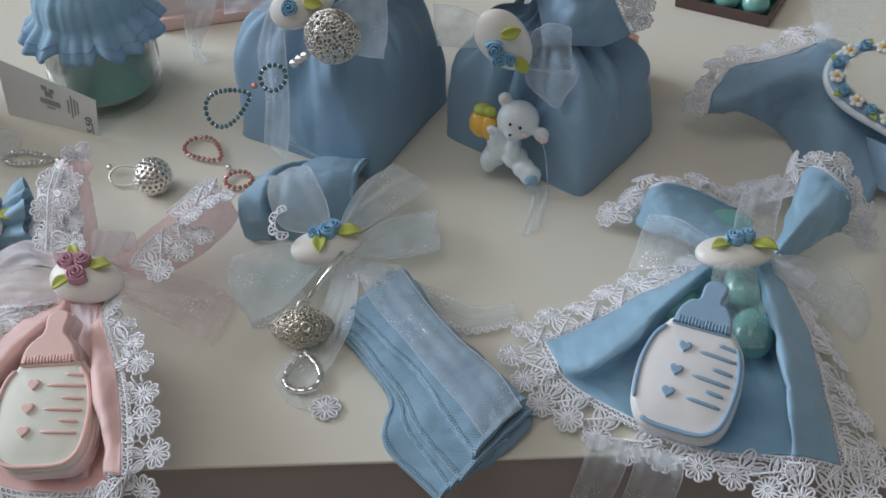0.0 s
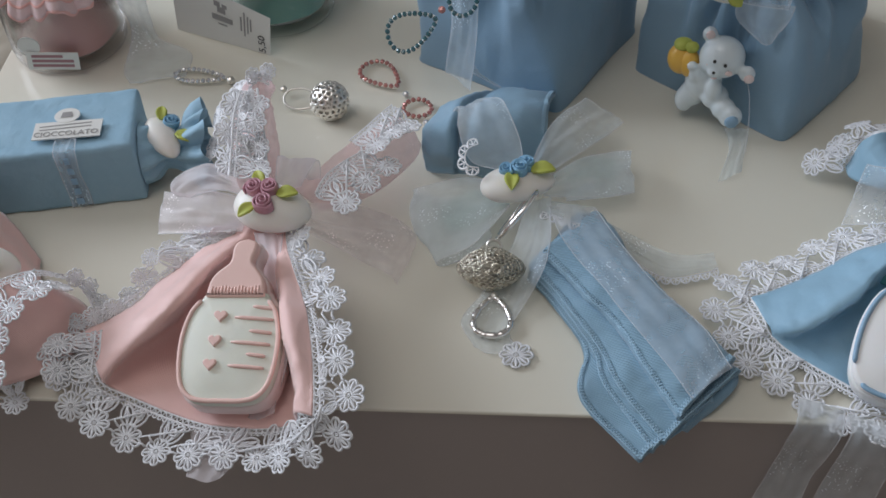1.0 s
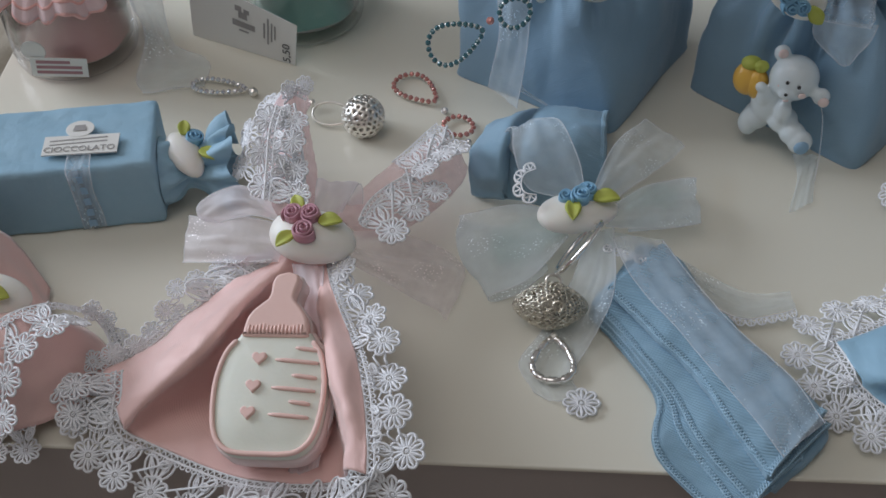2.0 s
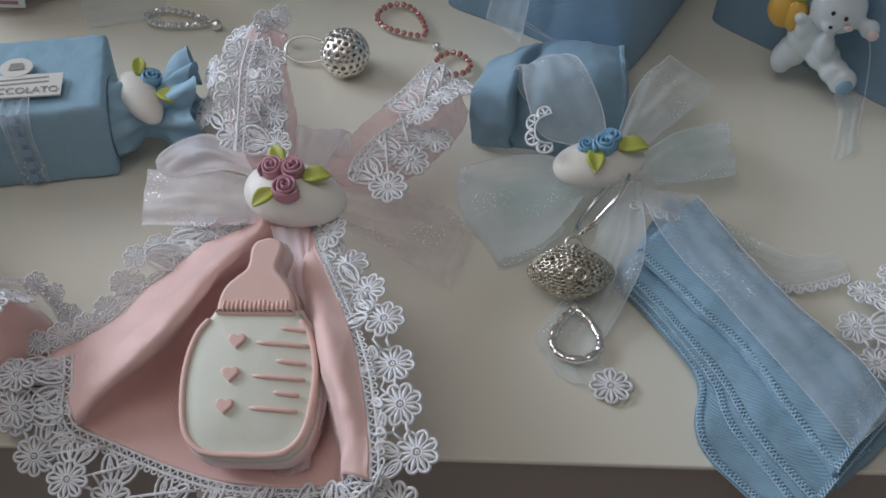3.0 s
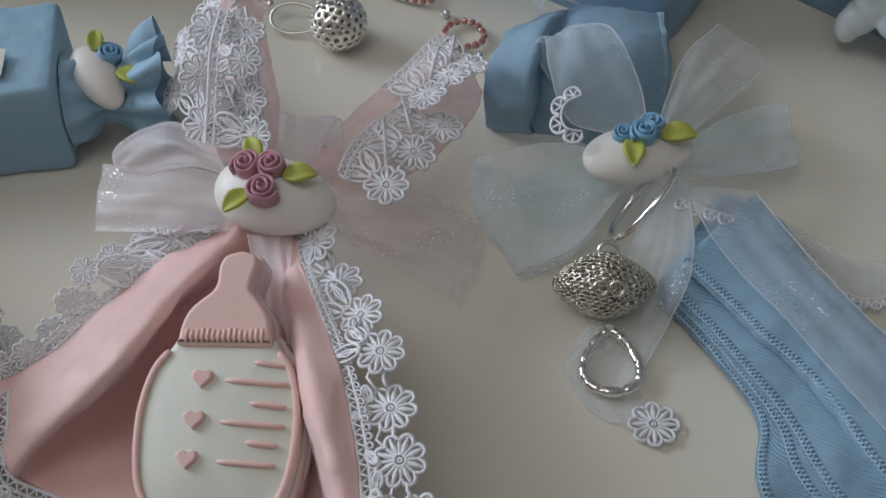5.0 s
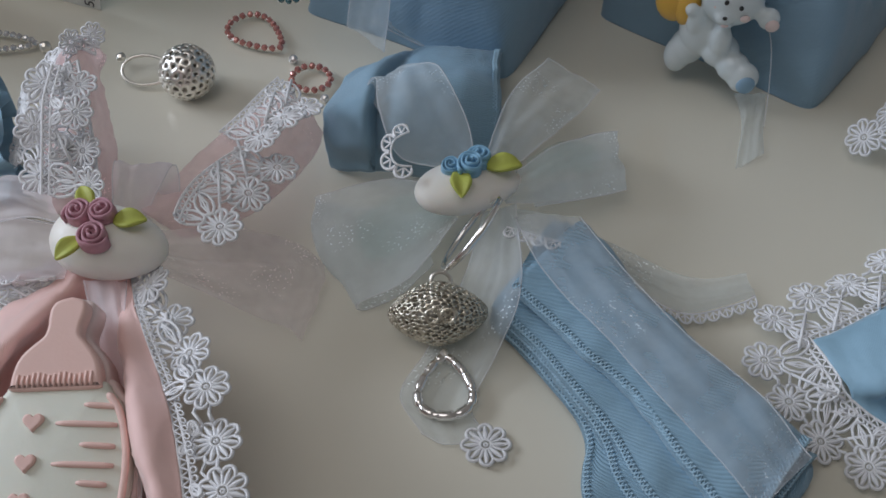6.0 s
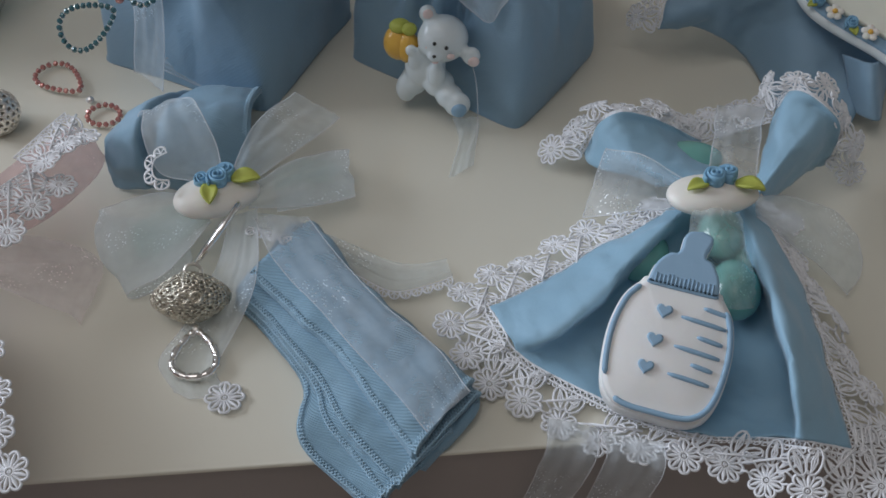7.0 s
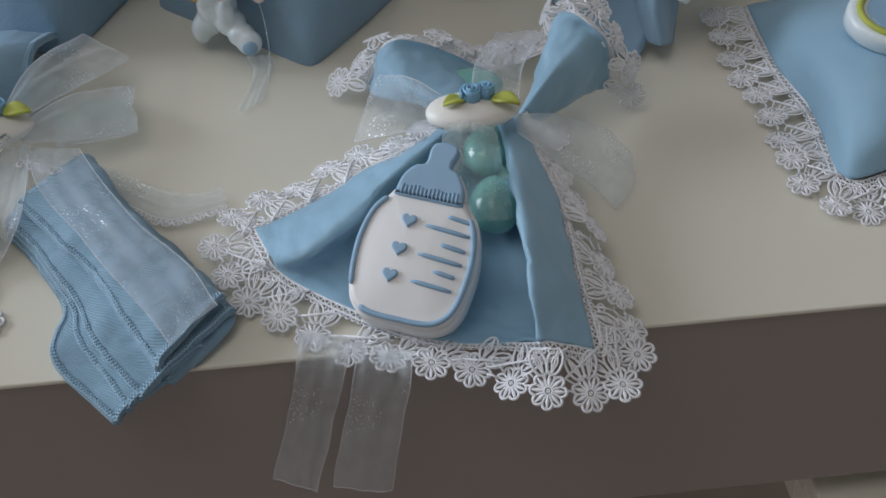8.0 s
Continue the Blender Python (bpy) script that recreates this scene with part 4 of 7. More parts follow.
trim("lace_corner", [(0.1594, 0.2622, 0.0060), (0.1636, 0.2617, 0.0060), (0.1645, 0.2669, 0.0080)], [(0.1649, 0.2448, -0.0010), (0.1749, 0.2519, 0.0010), (0.1796, 0.2638, 0.0040)], blue, "white flower lace", wave=0.001, waves=1)
ear, ge = sheet("ear", [
    [(0.1316, 0.3534, 0.0120), (0.1360, 0.3465, 0.0180), (0.1419, 0.3450, 0.0200), (0.1488, 0.3479, 0.0180)],
    [(0.1209, 0.3593, 0.0120), (0.1247, 0.3574, 0.0200), (0.1354, 0.3589, 0.0180), (0.1490, 0.3621, 0.0120)],
    [(0.1140, 0.3672, 0.0100), (0.1187, 0.3671, 0.0220), (0.1301, 0.3688, 0.0220), (0.1507, 0.3739, 0.0080)],
    [(0.1137, 0.3747, 0.0080), (0.1180, 0.3724, 0.0220), (0.1275, 0.3707, 0.0260), (0.1515, 0.3771, 0.0080)]], M_BLUE, blue, "light blue cotton ear", 40, 40, 0.0008, 0.0016, 42, 9)
trim("lace_ear", few(ge[-1], 6), [(0.1007, 0.3735, 0.0030), (0.1042, 0.3929, 0.0060), (0.1180, 0.4011, 0.0100), (0.1339, 0.3988, 0.0120), (0.1510, 0.3982, 0.0080), (0.1593, 0.3928, 0.0060)], blue, "white flower lace", wave=0.0012, waves=3)
ear, ge = sheet("ear", [
    [(0.1557, 0.3411, 0.0160), (0.1551, 0.3371, 0.0220), (0.1561, 0.3360, 0.0240), (0.1578, 0.3368, 0.0220), (0.1603, 0.3412, 0.0140)],
    [(0.1622, 0.3543, 0.0180), (0.1621, 0.3490, 0.0280), (0.1657, 0.3465, 0.0310), (0.1687, 0.3460, 0.0280), (0.1724, 0.3527, 0.0120)],
    [(0.1680, 0.3658, 0.0220), (0.1680, 0.3615, 0.0330), (0.1744, 0.3585, 0.0340), (0.1802, 0.3552, 0.0300), (0.1821, 0.3605, 0.0100)],
    [(0.1717, 0.3711, 0.0240), (0.1720, 0.3652, 0.0350), (0.1776, 0.3596, 0.0360), (0.1839, 0.3550, 0.0300), (0.1874, 0.3636, 0.0080)]], M_BLUE, blue, "light blue cotton ear standing up", 40, 44, 0.0008, 0.0018, 48, 10)
trim("lace_ear", few(ge[-1], 6), [(0.1656, 0.4012, 0.0140), (0.1788, 0.3877, 0.0300), (0.1974, 0.3873, 0.0260), (0.2069, 0.3793, 0.0140), (0.2031, 0.3647, 0.0060), (0.1921, 0.3534, 0.0030)], blue, "white flower lace", wave=0.0012, waves=3)
trim("lace_ear", [(0.1512, 0.3758, 0.0080), (0.1631, 0.3803, 0.0080), (0.1728, 0.3754, 0.0160)], [(0.1555, 0.4004, 0.0060), (0.1693, 0.4042, 0.0080), (0.1799, 0.4004, 0.0160)], blue, "white flower lace", wave=0.001, waves=2)
sheet("bow_loop", [[(0.1384, 0.3375, 0.0260), (0.1357, 0.3331, 0.0260), (0.1339, 0.3308, 0.0240)], [(0.1267, 0.3481, 0.0280), (0.1232, 0.3389, 0.0280), (0.1203, 0.3329, 0.0220)], [(0.1173, 0.3595, 0.0220), (0.1114, 0.3487, 0.0200), (0.1072, 0.3400, 0.0140)]], M_ORGB, blue, "sheer pale blue organza loop", 24, 18, 0, 0.0012, 120, 11, hems=(1, 2, 3))
sheet("bow_loop", [[(0.1412, 0.3375, 0.0280), (0.1480, 0.3363, 0.0290), (0.1546, 0.3364, 0.0280)], [(0.1437, 0.3471, 0.0340), (0.1507, 0.3471, 0.0340), (0.1577, 0.3479, 0.0320)], [(0.1543, 0.3762, 0.0220), (0.1615, 0.3757, 0.0220), (0.1687, 0.3746, 0.0220)]], M_ORGB, blue, "sheer pale blue organza loop", 24, 18, 0, 0.0010, 120, 12, hems=(1, 2, 3))
sheet("bow_tail", [[(0.1524, 0.3329, 0.0260), (0.1525, 0.3294, 0.0250), (0.1525, 0.3260, 0.0240)], [(0.1675, 0.3404, 0.0180), (0.1640, 0.3270, 0.0200), (0.1620, 0.3213, 0.0180)], [(0.1815, 0.3419, 0.0100), (0.1783, 0.3301, 0.0080), (0.1743, 0.3211, 0.0060)], [(0.1886, 0.3356, 0.0040), (0.1871, 0.3251, 0.0030), (0.1800, 0.3156, 0.0020)]], M_ORG, blue, "sheer white organza tail", 30, 20, 0, 0.0018, 100, 13, hems=(1, 2, 3))
sheet("bow_tail", [[(0.0886, 0.2771, 0.0050), (0.0943, 0.2755, 0.0050), (0.1014, 0.2735, 0.0040)], [(0.0873, 0.2702, 0.0010), (0.0930, 0.2686, 0.0010), (0.0996, 0.2668, 0.0010)], [(0.0828, 0.2724, -0.0220), (0.0883, 0.2698, -0.0220), (0.0951, 0.2690, -0.0220)], [(0.0768, 0.2680, -0.0460), (0.0837, 0.2663, -0.0480), (0.0886, 0.2649, -0.0490)]], M_ORG, blue, "sheer white organza tail hanging over the edge", 30, 14, 0, 0.0010, 100, 14, hems=(1, 2, 3))
sheet("bow_tail", [[(0.1013, 0.2717, 0.0050), (0.1084, 0.2698, 0.0050), (0.1168, 0.2678, 0.0040)], [(0.1018, 0.2656, 0.0010), (0.1085, 0.2638, 0.0010), (0.1158, 0.2614, 0.0010)], [(0.0980, 0.2667, -0.0220), (0.1054, 0.2649, -0.0220), (0.1130, 0.2630, -0.0220)], [(0.0929, 0.2638, -0.0460), (0.1017, 0.2626, -0.0480), (0.1094, 0.2627, -0.0490)]], M_ORG, blue, "sheer white organza tail hanging over the edge", 30, 14, 0, 0.0010, 100, 15, hems=(1, 2, 3))
sugar_almond(frame_of((0.1401, 0.3296, 0.0300), (1, -0.02, 0.0), (0.0, 0.05, 1)), "white sugared almond with blue clay roses on the blue favour",
             [(0.0, 0.0010, 0.0030), (0.0042, 0.0030, 0.0028)], [(-0.002, -0.0002, -160, 0.0066), (0.0055, -0.0002, -25, 0.0082)], M_ROSEB, 0.0255, 0.0150, 0.0080)
for c, r, turn in (((0.1444, 0.3109, 0.0120), (0.0095, 0.0072, 0.0070), 80), ((0.1230, 0.3269, 0.0100), (0.0085, 0.0065, 0.006), 40), ((0.1447, 0.3645, 0.0120), (0.0100, 0.0065, 0.0050), 0), ((0.1452, 0.3303, 0.0160), (0.0105, 0.0070, 0.006), 70), ((0.1511, 0.3257, 0.0100), (0.0105, 0.0070, 0.006), 100)):
    t = thing("teal_almond", c, "glossy teal sugared almond tucked in the blue cloth", "sugared almond", "teal almonds")
    v, f = ellipsoid((0, 0, 0), r, u=28, v=18, egg=0.1)
    Heap().add(v, f).make("almond", M_TEAL, t, local=True)
    t.matrix_basis = Matrix.Translation(c) @ pose(0, 0, 0, 0, 0, turn)
p0, p1 = Vector((0.1134, 0.2717, 0.0090)), Vector((0.1309, 0.3120, 0.0340))
yb = (p1 - p0).normalized()
zb = Vector((-0.12, -0.4, 1)).normalized()
xb = yb.cross(zb).normalized()
mb = Matrix((xb, yb, xb.cross(yb))).transposed().to_4x4()
mb.translation = p0 - xb.cross(yb) * 0.0045
baby_bottle(mb, "white and blue plaster baby bottle with hearts, lying on blue cloth", M_PLASTER, M_PLASTER, M_BLUEP, 0.75, ((0.0, 0.27), (0.35, 0.97)), 0.004)
sheet("cellophane", [[(0.1321, 0.3214, 0.0320), (0.1370, 0.3185, 0.0350), (0.1451, 0.3208, 0.0310)], [(0.1298, 0.3130, 0.0310), (0.1354, 0.3085, 0.0340), (0.1467, 0.3145, 0.0260)], [(0.1345, 0.3070, 0.0240), (0.1391, 0.3046, 0.0240), (0.1471, 0.3058, 0.0220)], [(0.1383, 0.3019, 0.0160), (0.1413, 0.2992, 0.0170), (0.1487, 0.3019, 0.0140)]], M_FILM, blue, "clear crumpled cellophane over teal almonds", 40, 30, 0, 0.0018, 150, 16)


# ---- the sock favour ----
sock = thing("sock_favour", (0.03, 0.32, 0.0), "light blue ribbed baby socks folded and tied with sheer organza", "baby socks")


def sock_layer(left, right, label):
    rows = []
    for a, b in zip(left, right):
        a, b = np.array(a), np.array(b)
        rows.append([a - (0, 0, 0.0016), a * 0.9 + b * 0.1 + (0, 0, 0.0004), a * 0.5 + b * 0.5 + (0, 0, 0.0012), a * 0.1 + b * 0.9 + (0, 0, 0.0004), b - (0, 0, 0.0016)])
    ob, g = sheet("layer", rows, M_SOCK, sock, label, 70, 36, 0.0020, 0.0013, 62, 21)
    trim("overlock_seam", g[::2, 0] + (0, 0, 0.0019), g[::2, 5] + (0, 0, 0.0019), ob, "pale overlocked seam", "stitch", M_THREAD)
    trim("overlock_seam", g[-1, ::2] + (0, 0, 0.0019), g[-5, ::2] + (0, 0, 0.0019), ob, "pale overlocked seam", "stitch", M_THREAD)
    return g


sock_layer([(0.0088, 0.3252, 0.0030), (0.0200, 0.3091, 0.0030), (0.0269, 0.2953, 0.0030), (0.0255, 0.2813, 0.0030), (0.0284, 0.2723, 0.0020), (0.0428, 0.2564, 0.0010)], [(0.0252, 0.3554, 0.0030), (0.0434, 0.3308, 0.0040), (0.0564, 0.3118, 0.0040), (0.0660, 0.2965, 0.0040), (0.0713, 0.2840, 0.0040), (0.0561, 0.2666, 0.0020)], "lowest folded layer")
sock_layer([(0.0094, 0.3265, 0.0065), (0.0208, 0.3104, 0.0065), (0.0301, 0.2940, 0.0070), (0.0378, 0.2763, 0.0065), (0.0492, 0.2598, 0.0050)], [(0.0276, 0.3515, 0.0065), (0.0473, 0.3213, 0.0080), (0.0581, 0.3042, 0.0080), (0.0675, 0.2893, 0.0080), (0.0720, 0.2855, 0.0060)], "middle folded layer")
sock_layer([(0.0092, 0.3258, 0.0048), (0.0212, 0.3085, 0.0050), (0.0292, 0.2930, 0.0052), (0.0330, 0.2790, 0.0048), (0.0462, 0.2582, 0.0030)], [(0.0264, 0.3530, 0.0048), (0.0455, 0.3260, 0.0060), (0.0575, 0.3080, 0.0060), (0.0670, 0.2925, 0.0060), (0.0640, 0.2755, 0.0040)], "inner folded layer")
sock_layer([(0.0136, 0.3278, 0.0115), (0.0256, 0.3120, 0.0115), (0.0368, 0.2972, 0.0115), (0.0456, 0.2803, 0.0105), (0.0537, 0.2658, 0.0090)], [(0.0309, 0.3477, 0.0110), (0.0456, 0.3195, 0.0125), (0.0564, 0.3038, 0.0125), (0.0649, 0.2917, 0.0120), (0.0703, 0.2863, 0.0110)], "top folded layer")
ob, g = sheet("cuff", [
    [(-0.0289, 0.3787, 0.0010), (-0.0296, 0.3771, 0.0100), (-0.0292, 0.3810, 0.0170), (-0.0250, 0.3969, 0.0120), (-0.0189, 0.4171, 0.0010)],
    [(-0.0250, 0.3759, 0.0020), (-0.0262, 0.3739, 0.0130), (-0.0249, 0.3789, 0.0220), (-0.0195, 0.3952, 0.0180), (-0.0146, 0.4206, 0.0010)],
    [(-0.0189, 0.3730, 0.0040), (-0.0197, 0.3704, 0.0170), (-0.0186, 0.3756, 0.0270), (-0.0149, 0.3934, 0.0220), (-0.0093, 0.4230, 0.0010)],
    [(-0.0170, 0.3731, 0.0040), (-0.0170, 0.3743, 0.0150), (-0.0157, 0.3804, 0.0210), (-0.0113, 0.3979, 0.0160), (-0.0070, 0.4236, 0.0010)],
    [(-0.0126, 0.3728, 0.0040), (-0.0111, 0.3701, 0.0200), (-0.0103, 0.3771, 0.0260), (-0.0059, 0.3962, 0.0200), (-0.0014, 0.4255, 0.0010)],
    [(-0.0031, 0.3713, 0.0040), (0.0017, 0.3678, 0.0200), (0.0031, 0.3753, 0.0260), (0.0060, 0.3957, 0.0200), (0.0100, 0.4248, 0.0010)],
    [(0.0064, 0.3712, 0.0040), (0.0117, 0.3726, 0.0140), (0.0129, 0.3815, 0.0200), (0.0144, 0.3999, 0.0160), (0.0168, 0.4223, 0.0010)]], M_SOCK, sock, "turned blue ribbed cuff", 64, 40, 0.0014, 0.0016, 55, 24)
trim("overlock_seam", few(g[-2] + (0, 0, 0.0013), 16), few(g[-5] + (0, 0, 0.0013), 16), ob, "pale overlocked seam", "stitch", M_THREAD)
# organza tied round the socks
sheet("ribbon", [[(0.0148, 0.3446, 0.0161), (0.0226, 0.3446, 0.0171), (0.0294, 0.3439, 0.0161)], [(0.0204, 0.3272, 0.0166), (0.0289, 0.3271, 0.0176), (0.0373, 0.3277, 0.0166)], [(0.0330, 0.3071, 0.0166), (0.0412, 0.3083, 0.0176), (0.0484, 0.3102, 0.0166)], [(0.0455, 0.2874, 0.0151), (0.0535, 0.2908, 0.0161), (0.0606, 0.2951, 0.0151)], [(0.0572, 0.2699, 0.0126), (0.0634, 0.2750, 0.0141), (0.0688, 0.2804, 0.0136)]], M_ORGB, sock, "sheer glittering ribbon laid over the socks", 40, 16, 0, 0.0008, 100, 25, hems=(1, 3))
sheet("bow_loop", [[(0.0013, 0.3561, 0.0200), (0.0062, 0.3574, 0.0240)], [(-0.0108, 0.3567, 0.0240), (0.0046, 0.3639, 0.0280)], [(-0.0156, 0.3652, 0.0320), (0.0000, 0.3726, 0.0340)], [(-0.0161, 0.3768, 0.0300), (-0.0033, 0.3808, 0.0320)], [(-0.0175, 0.3768, 0.0260), (-0.0105, 0.3843, 0.0260)], [(-0.0103, 0.3689, 0.0180), (-0.0056, 0.3725, 0.0180)]], M_ORG, sock, "sheer organza loop", 40, 14, 0, 0.0010, 100, 26, hems=(1, 3))
trim("scalloped_edge", [(-0.0085, 0.3585, 0.0300), (-0.0117, 0.3573, 0.0290), (-0.0126, 0.3556, 0.0270), (-0.0116, 0.3530, 0.0260), (-0.0083, 0.3532, 0.0250)], [(-0.0094, 0.3622, 0.0310), (-0.0143, 0.3609, 0.0290), (-0.0158, 0.3566, 0.0260), (-0.0138, 0.3515, 0.0240), (-0.0077, 0.3496, 0.0240)], sock, "white scalloped edging", "edging")
sheet("bow_tail", [[(0.0077, 0.3542, 0.0220), (0.0107, 0.3554, 0.0220), (0.0131, 0.3554, 0.0200)], [(0.0119, 0.3676, 0.0240), (0.0179, 0.3678, 0.0240), (0.0248, 0.3691, 0.0180)], [(0.0178, 0.3841, 0.0220), (0.0265, 0.3832, 0.0200), (0.0345, 0.3833, 0.0140)], [(0.0265, 0.3984, 0.0180), (0.0349, 0.3955, 0.0140), (0.0403, 0.3955, 0.0100)]], M_ORG, sock, "sheer organza tail", 28, 18, 0, 0.0012, 100, 27, hems=(1, 2, 3))
sheet("bow_loop", [[(0.0114, 0.3511, 0.0200), (0.0122, 0.3500, 0.0180), (0.0131, 0.3490, 0.0160)], [(0.0256, 0.3636, 0.0200), (0.0269, 0.3581, 0.0180), (0.0281, 0.3536, 0.0120)], [(0.0419, 0.3768, 0.0120), (0.0427, 0.3694, 0.0100), (0.0428, 0.3624, 0.0060)], [(0.0339, 0.3815, 0.0060), (0.0347, 0.3721, 0.0050), (0.0336, 0.3608, 0.0050)], [(0.0197, 0.3661, 0.0080), (0.0202, 0.3617, 0.0080), (0.0205, 0.3552, 0.0080)]], M_ORG, sock, "sheer organza loop", 40, 16, 0, 0.0012, 100, 28, hems=(1, 3))
sheet("bow_loop", [[(0.0030, 0.3528, 0.0160), (0.0023, 0.3506, 0.0140), (0.0017, 0.3483, 0.0120)], [(-0.0117, 0.3598, 0.0140), (-0.0117, 0.3488, 0.0110), (-0.0089, 0.3336, 0.0100)], [(-0.0268, 0.3633, 0.0080), (-0.0265, 0.3469, 0.0060), (-0.0203, 0.3307, 0.0040)], [(-0.0322, 0.3639, 0.0040), (-0.0302, 0.3464, 0.0020), (-0.0187, 0.3319, 0.0010)], [(-0.0189, 0.3609, 0.0030), (-0.0188, 0.3468, 0.0020), (-0.0114, 0.3348, 0.0020)], [(-0.0036, 0.3563, 0.0060), (-0.0052, 0.3496, 0.0040), (-0.0039, 0.3413, 0.0040)]], M_ORG, sock, "sheer organza loop lying flat", 44, 20, 0, 0.0016, 90, 29, hems=(1, 3))
sheet("bow_loop", [[(0.0019, 0.3559, 0.0130), (0.0018, 0.3526, 0.0120), (0.0011, 0.3504, 0.0110)], [(-0.0100, 0.3585, 0.0100), (-0.0107, 0.3519, 0.0080), (-0.0093, 0.3445, 0.0070)], [(-0.0220, 0.3566, 0.0050), (-0.0212, 0.3490, 0.0040), (-0.0188, 0.3438, 0.0030)]], M_TEALISH, sock, "pale teal organza inside the bow", 24, 16, 0, 0.0006, 90, 30)
sheet("bow_loop", [[(0.0194, 0.3675, 0.0120), (0.0193, 0.3652, 0.0110), (0.0193, 0.3629, 0.0100)], [(0.0280, 0.3757, 0.0100), (0.0287, 0.3722, 0.0090), (0.0284, 0.3676, 0.0080)], [(0.0376, 0.3793, 0.0060), (0.0382, 0.3757, 0.0050), (0.0371, 0.3710, 0.0040)]], M_TEALISH, sock, "pale teal organza inside the bow", 20, 14, 0, 0.0006, 90, 31)
sheet("bow_tail", [[(0.0080, 0.3477, 0.0150), (0.0116, 0.3479, 0.0160), (0.0153, 0.3490, 0.0160)], [(0.0031, 0.3357, 0.0060), (0.0091, 0.3323, 0.0100), (0.0150, 0.3278, 0.0130)], [(-0.0059, 0.3177, 0.0020), (0.0026, 0.3162, 0.0030), (0.0108, 0.3168, 0.0060)], [(-0.0117, 0.3069, 0.0015), (-0.0034, 0.3032, 0.0010), (0.0036, 0.3040, 0.0015)], [(-0.0070, 0.2971, 0.0010), (-0.0009, 0.2939, 0.0010), (0.0054, 0.2975, 0.0010)]], M_ORG, sock, "sheer organza tail under the charm", 40, 20, 0, 0.0006, 90, 32, hems=(1, 2, 3))
v, f = lace_flower(0, 0, 0.0051)
v = v * 1.0 + np.array((0.0061, 0.2935, 0.0012))
Heap().add(v, [tuple(q) for q in f]).make("lace_flower", M_LACE, sock, "single white lace flower at the ribbon end")
trim("scalloped_edge", [(0.0130, 0.3431, 0.0150), (0.0223, 0.3399, 0.0140), (0.0301, 0.3391, 0.0120), (0.0345, 0.3360, 0.0080), (0.0437, 0.3323, 0.0030), (0.0530, 0.3270, 0.0020), (0.0644, 0.3293, 0.0020), (0.0694, 0.3316, 0.0020)], [(0.0114, 0.3405, 0.0150), (0.0208, 0.3367, 0.0140), (0.0284, 0.3354, 0.0120), (0.0329, 0.3332, 0.0080), (0.0423, 0.3291, 0.0030), (0.0527, 0.3233, 0.0020), (0.0648, 0.3258, 0.0020), (0.0699, 0.3289, 0.0020)], sock, "white scalloped edging ribbon", "edging")
sheet("edging_ribbon", [[(0.0112, 0.3500, 0.0140), (0.0121, 0.3454, 0.0150), (0.0130, 0.3426, 0.0150)], [(0.0222, 0.3501, 0.0120), (0.0231, 0.3443, 0.0130), (0.0231, 0.3402, 0.0130)], [(0.0332, 0.3463, 0.0080), (0.0347, 0.3416, 0.0080), (0.0345, 0.3360, 0.0080)], [(0.0443, 0.3435, 0.0030), (0.0448, 0.3378, 0.0030), (0.0437, 0.3323, 0.0030)], [(0.0569, 0.3366, 0.0020), (0.0557, 0.3323, 0.0020), (0.0538, 0.3269, 0.0020)], [(0.0684, 0.3380, 0.0020), (0.0689, 0.3345, 0.0020), (0.0694, 0.3316, 0.0020)]], M_ORG, sock, "sheer edging ribbon", 40, 10, 0, 0.0006, 90, 33)
sugar_almond(frame_of((0.0044, 0.3519, 0.0190), (1, 0.22, 0.0), (0.0, -0.15, 1)), "white sugared almond with blue clay roses on the sock favour",
             [(0.0008, 0.0016, 0.0030), (0.0036, 0.0040, 0.0028), (-0.0035, 0.0030, 0.0022)], [(-0.0018, 0.0012, -100, 0.0075), (0.0045, 0.0015, -12, 0.0082)], M_ROSEB, 0.0250, 0.0140, 0.0090)



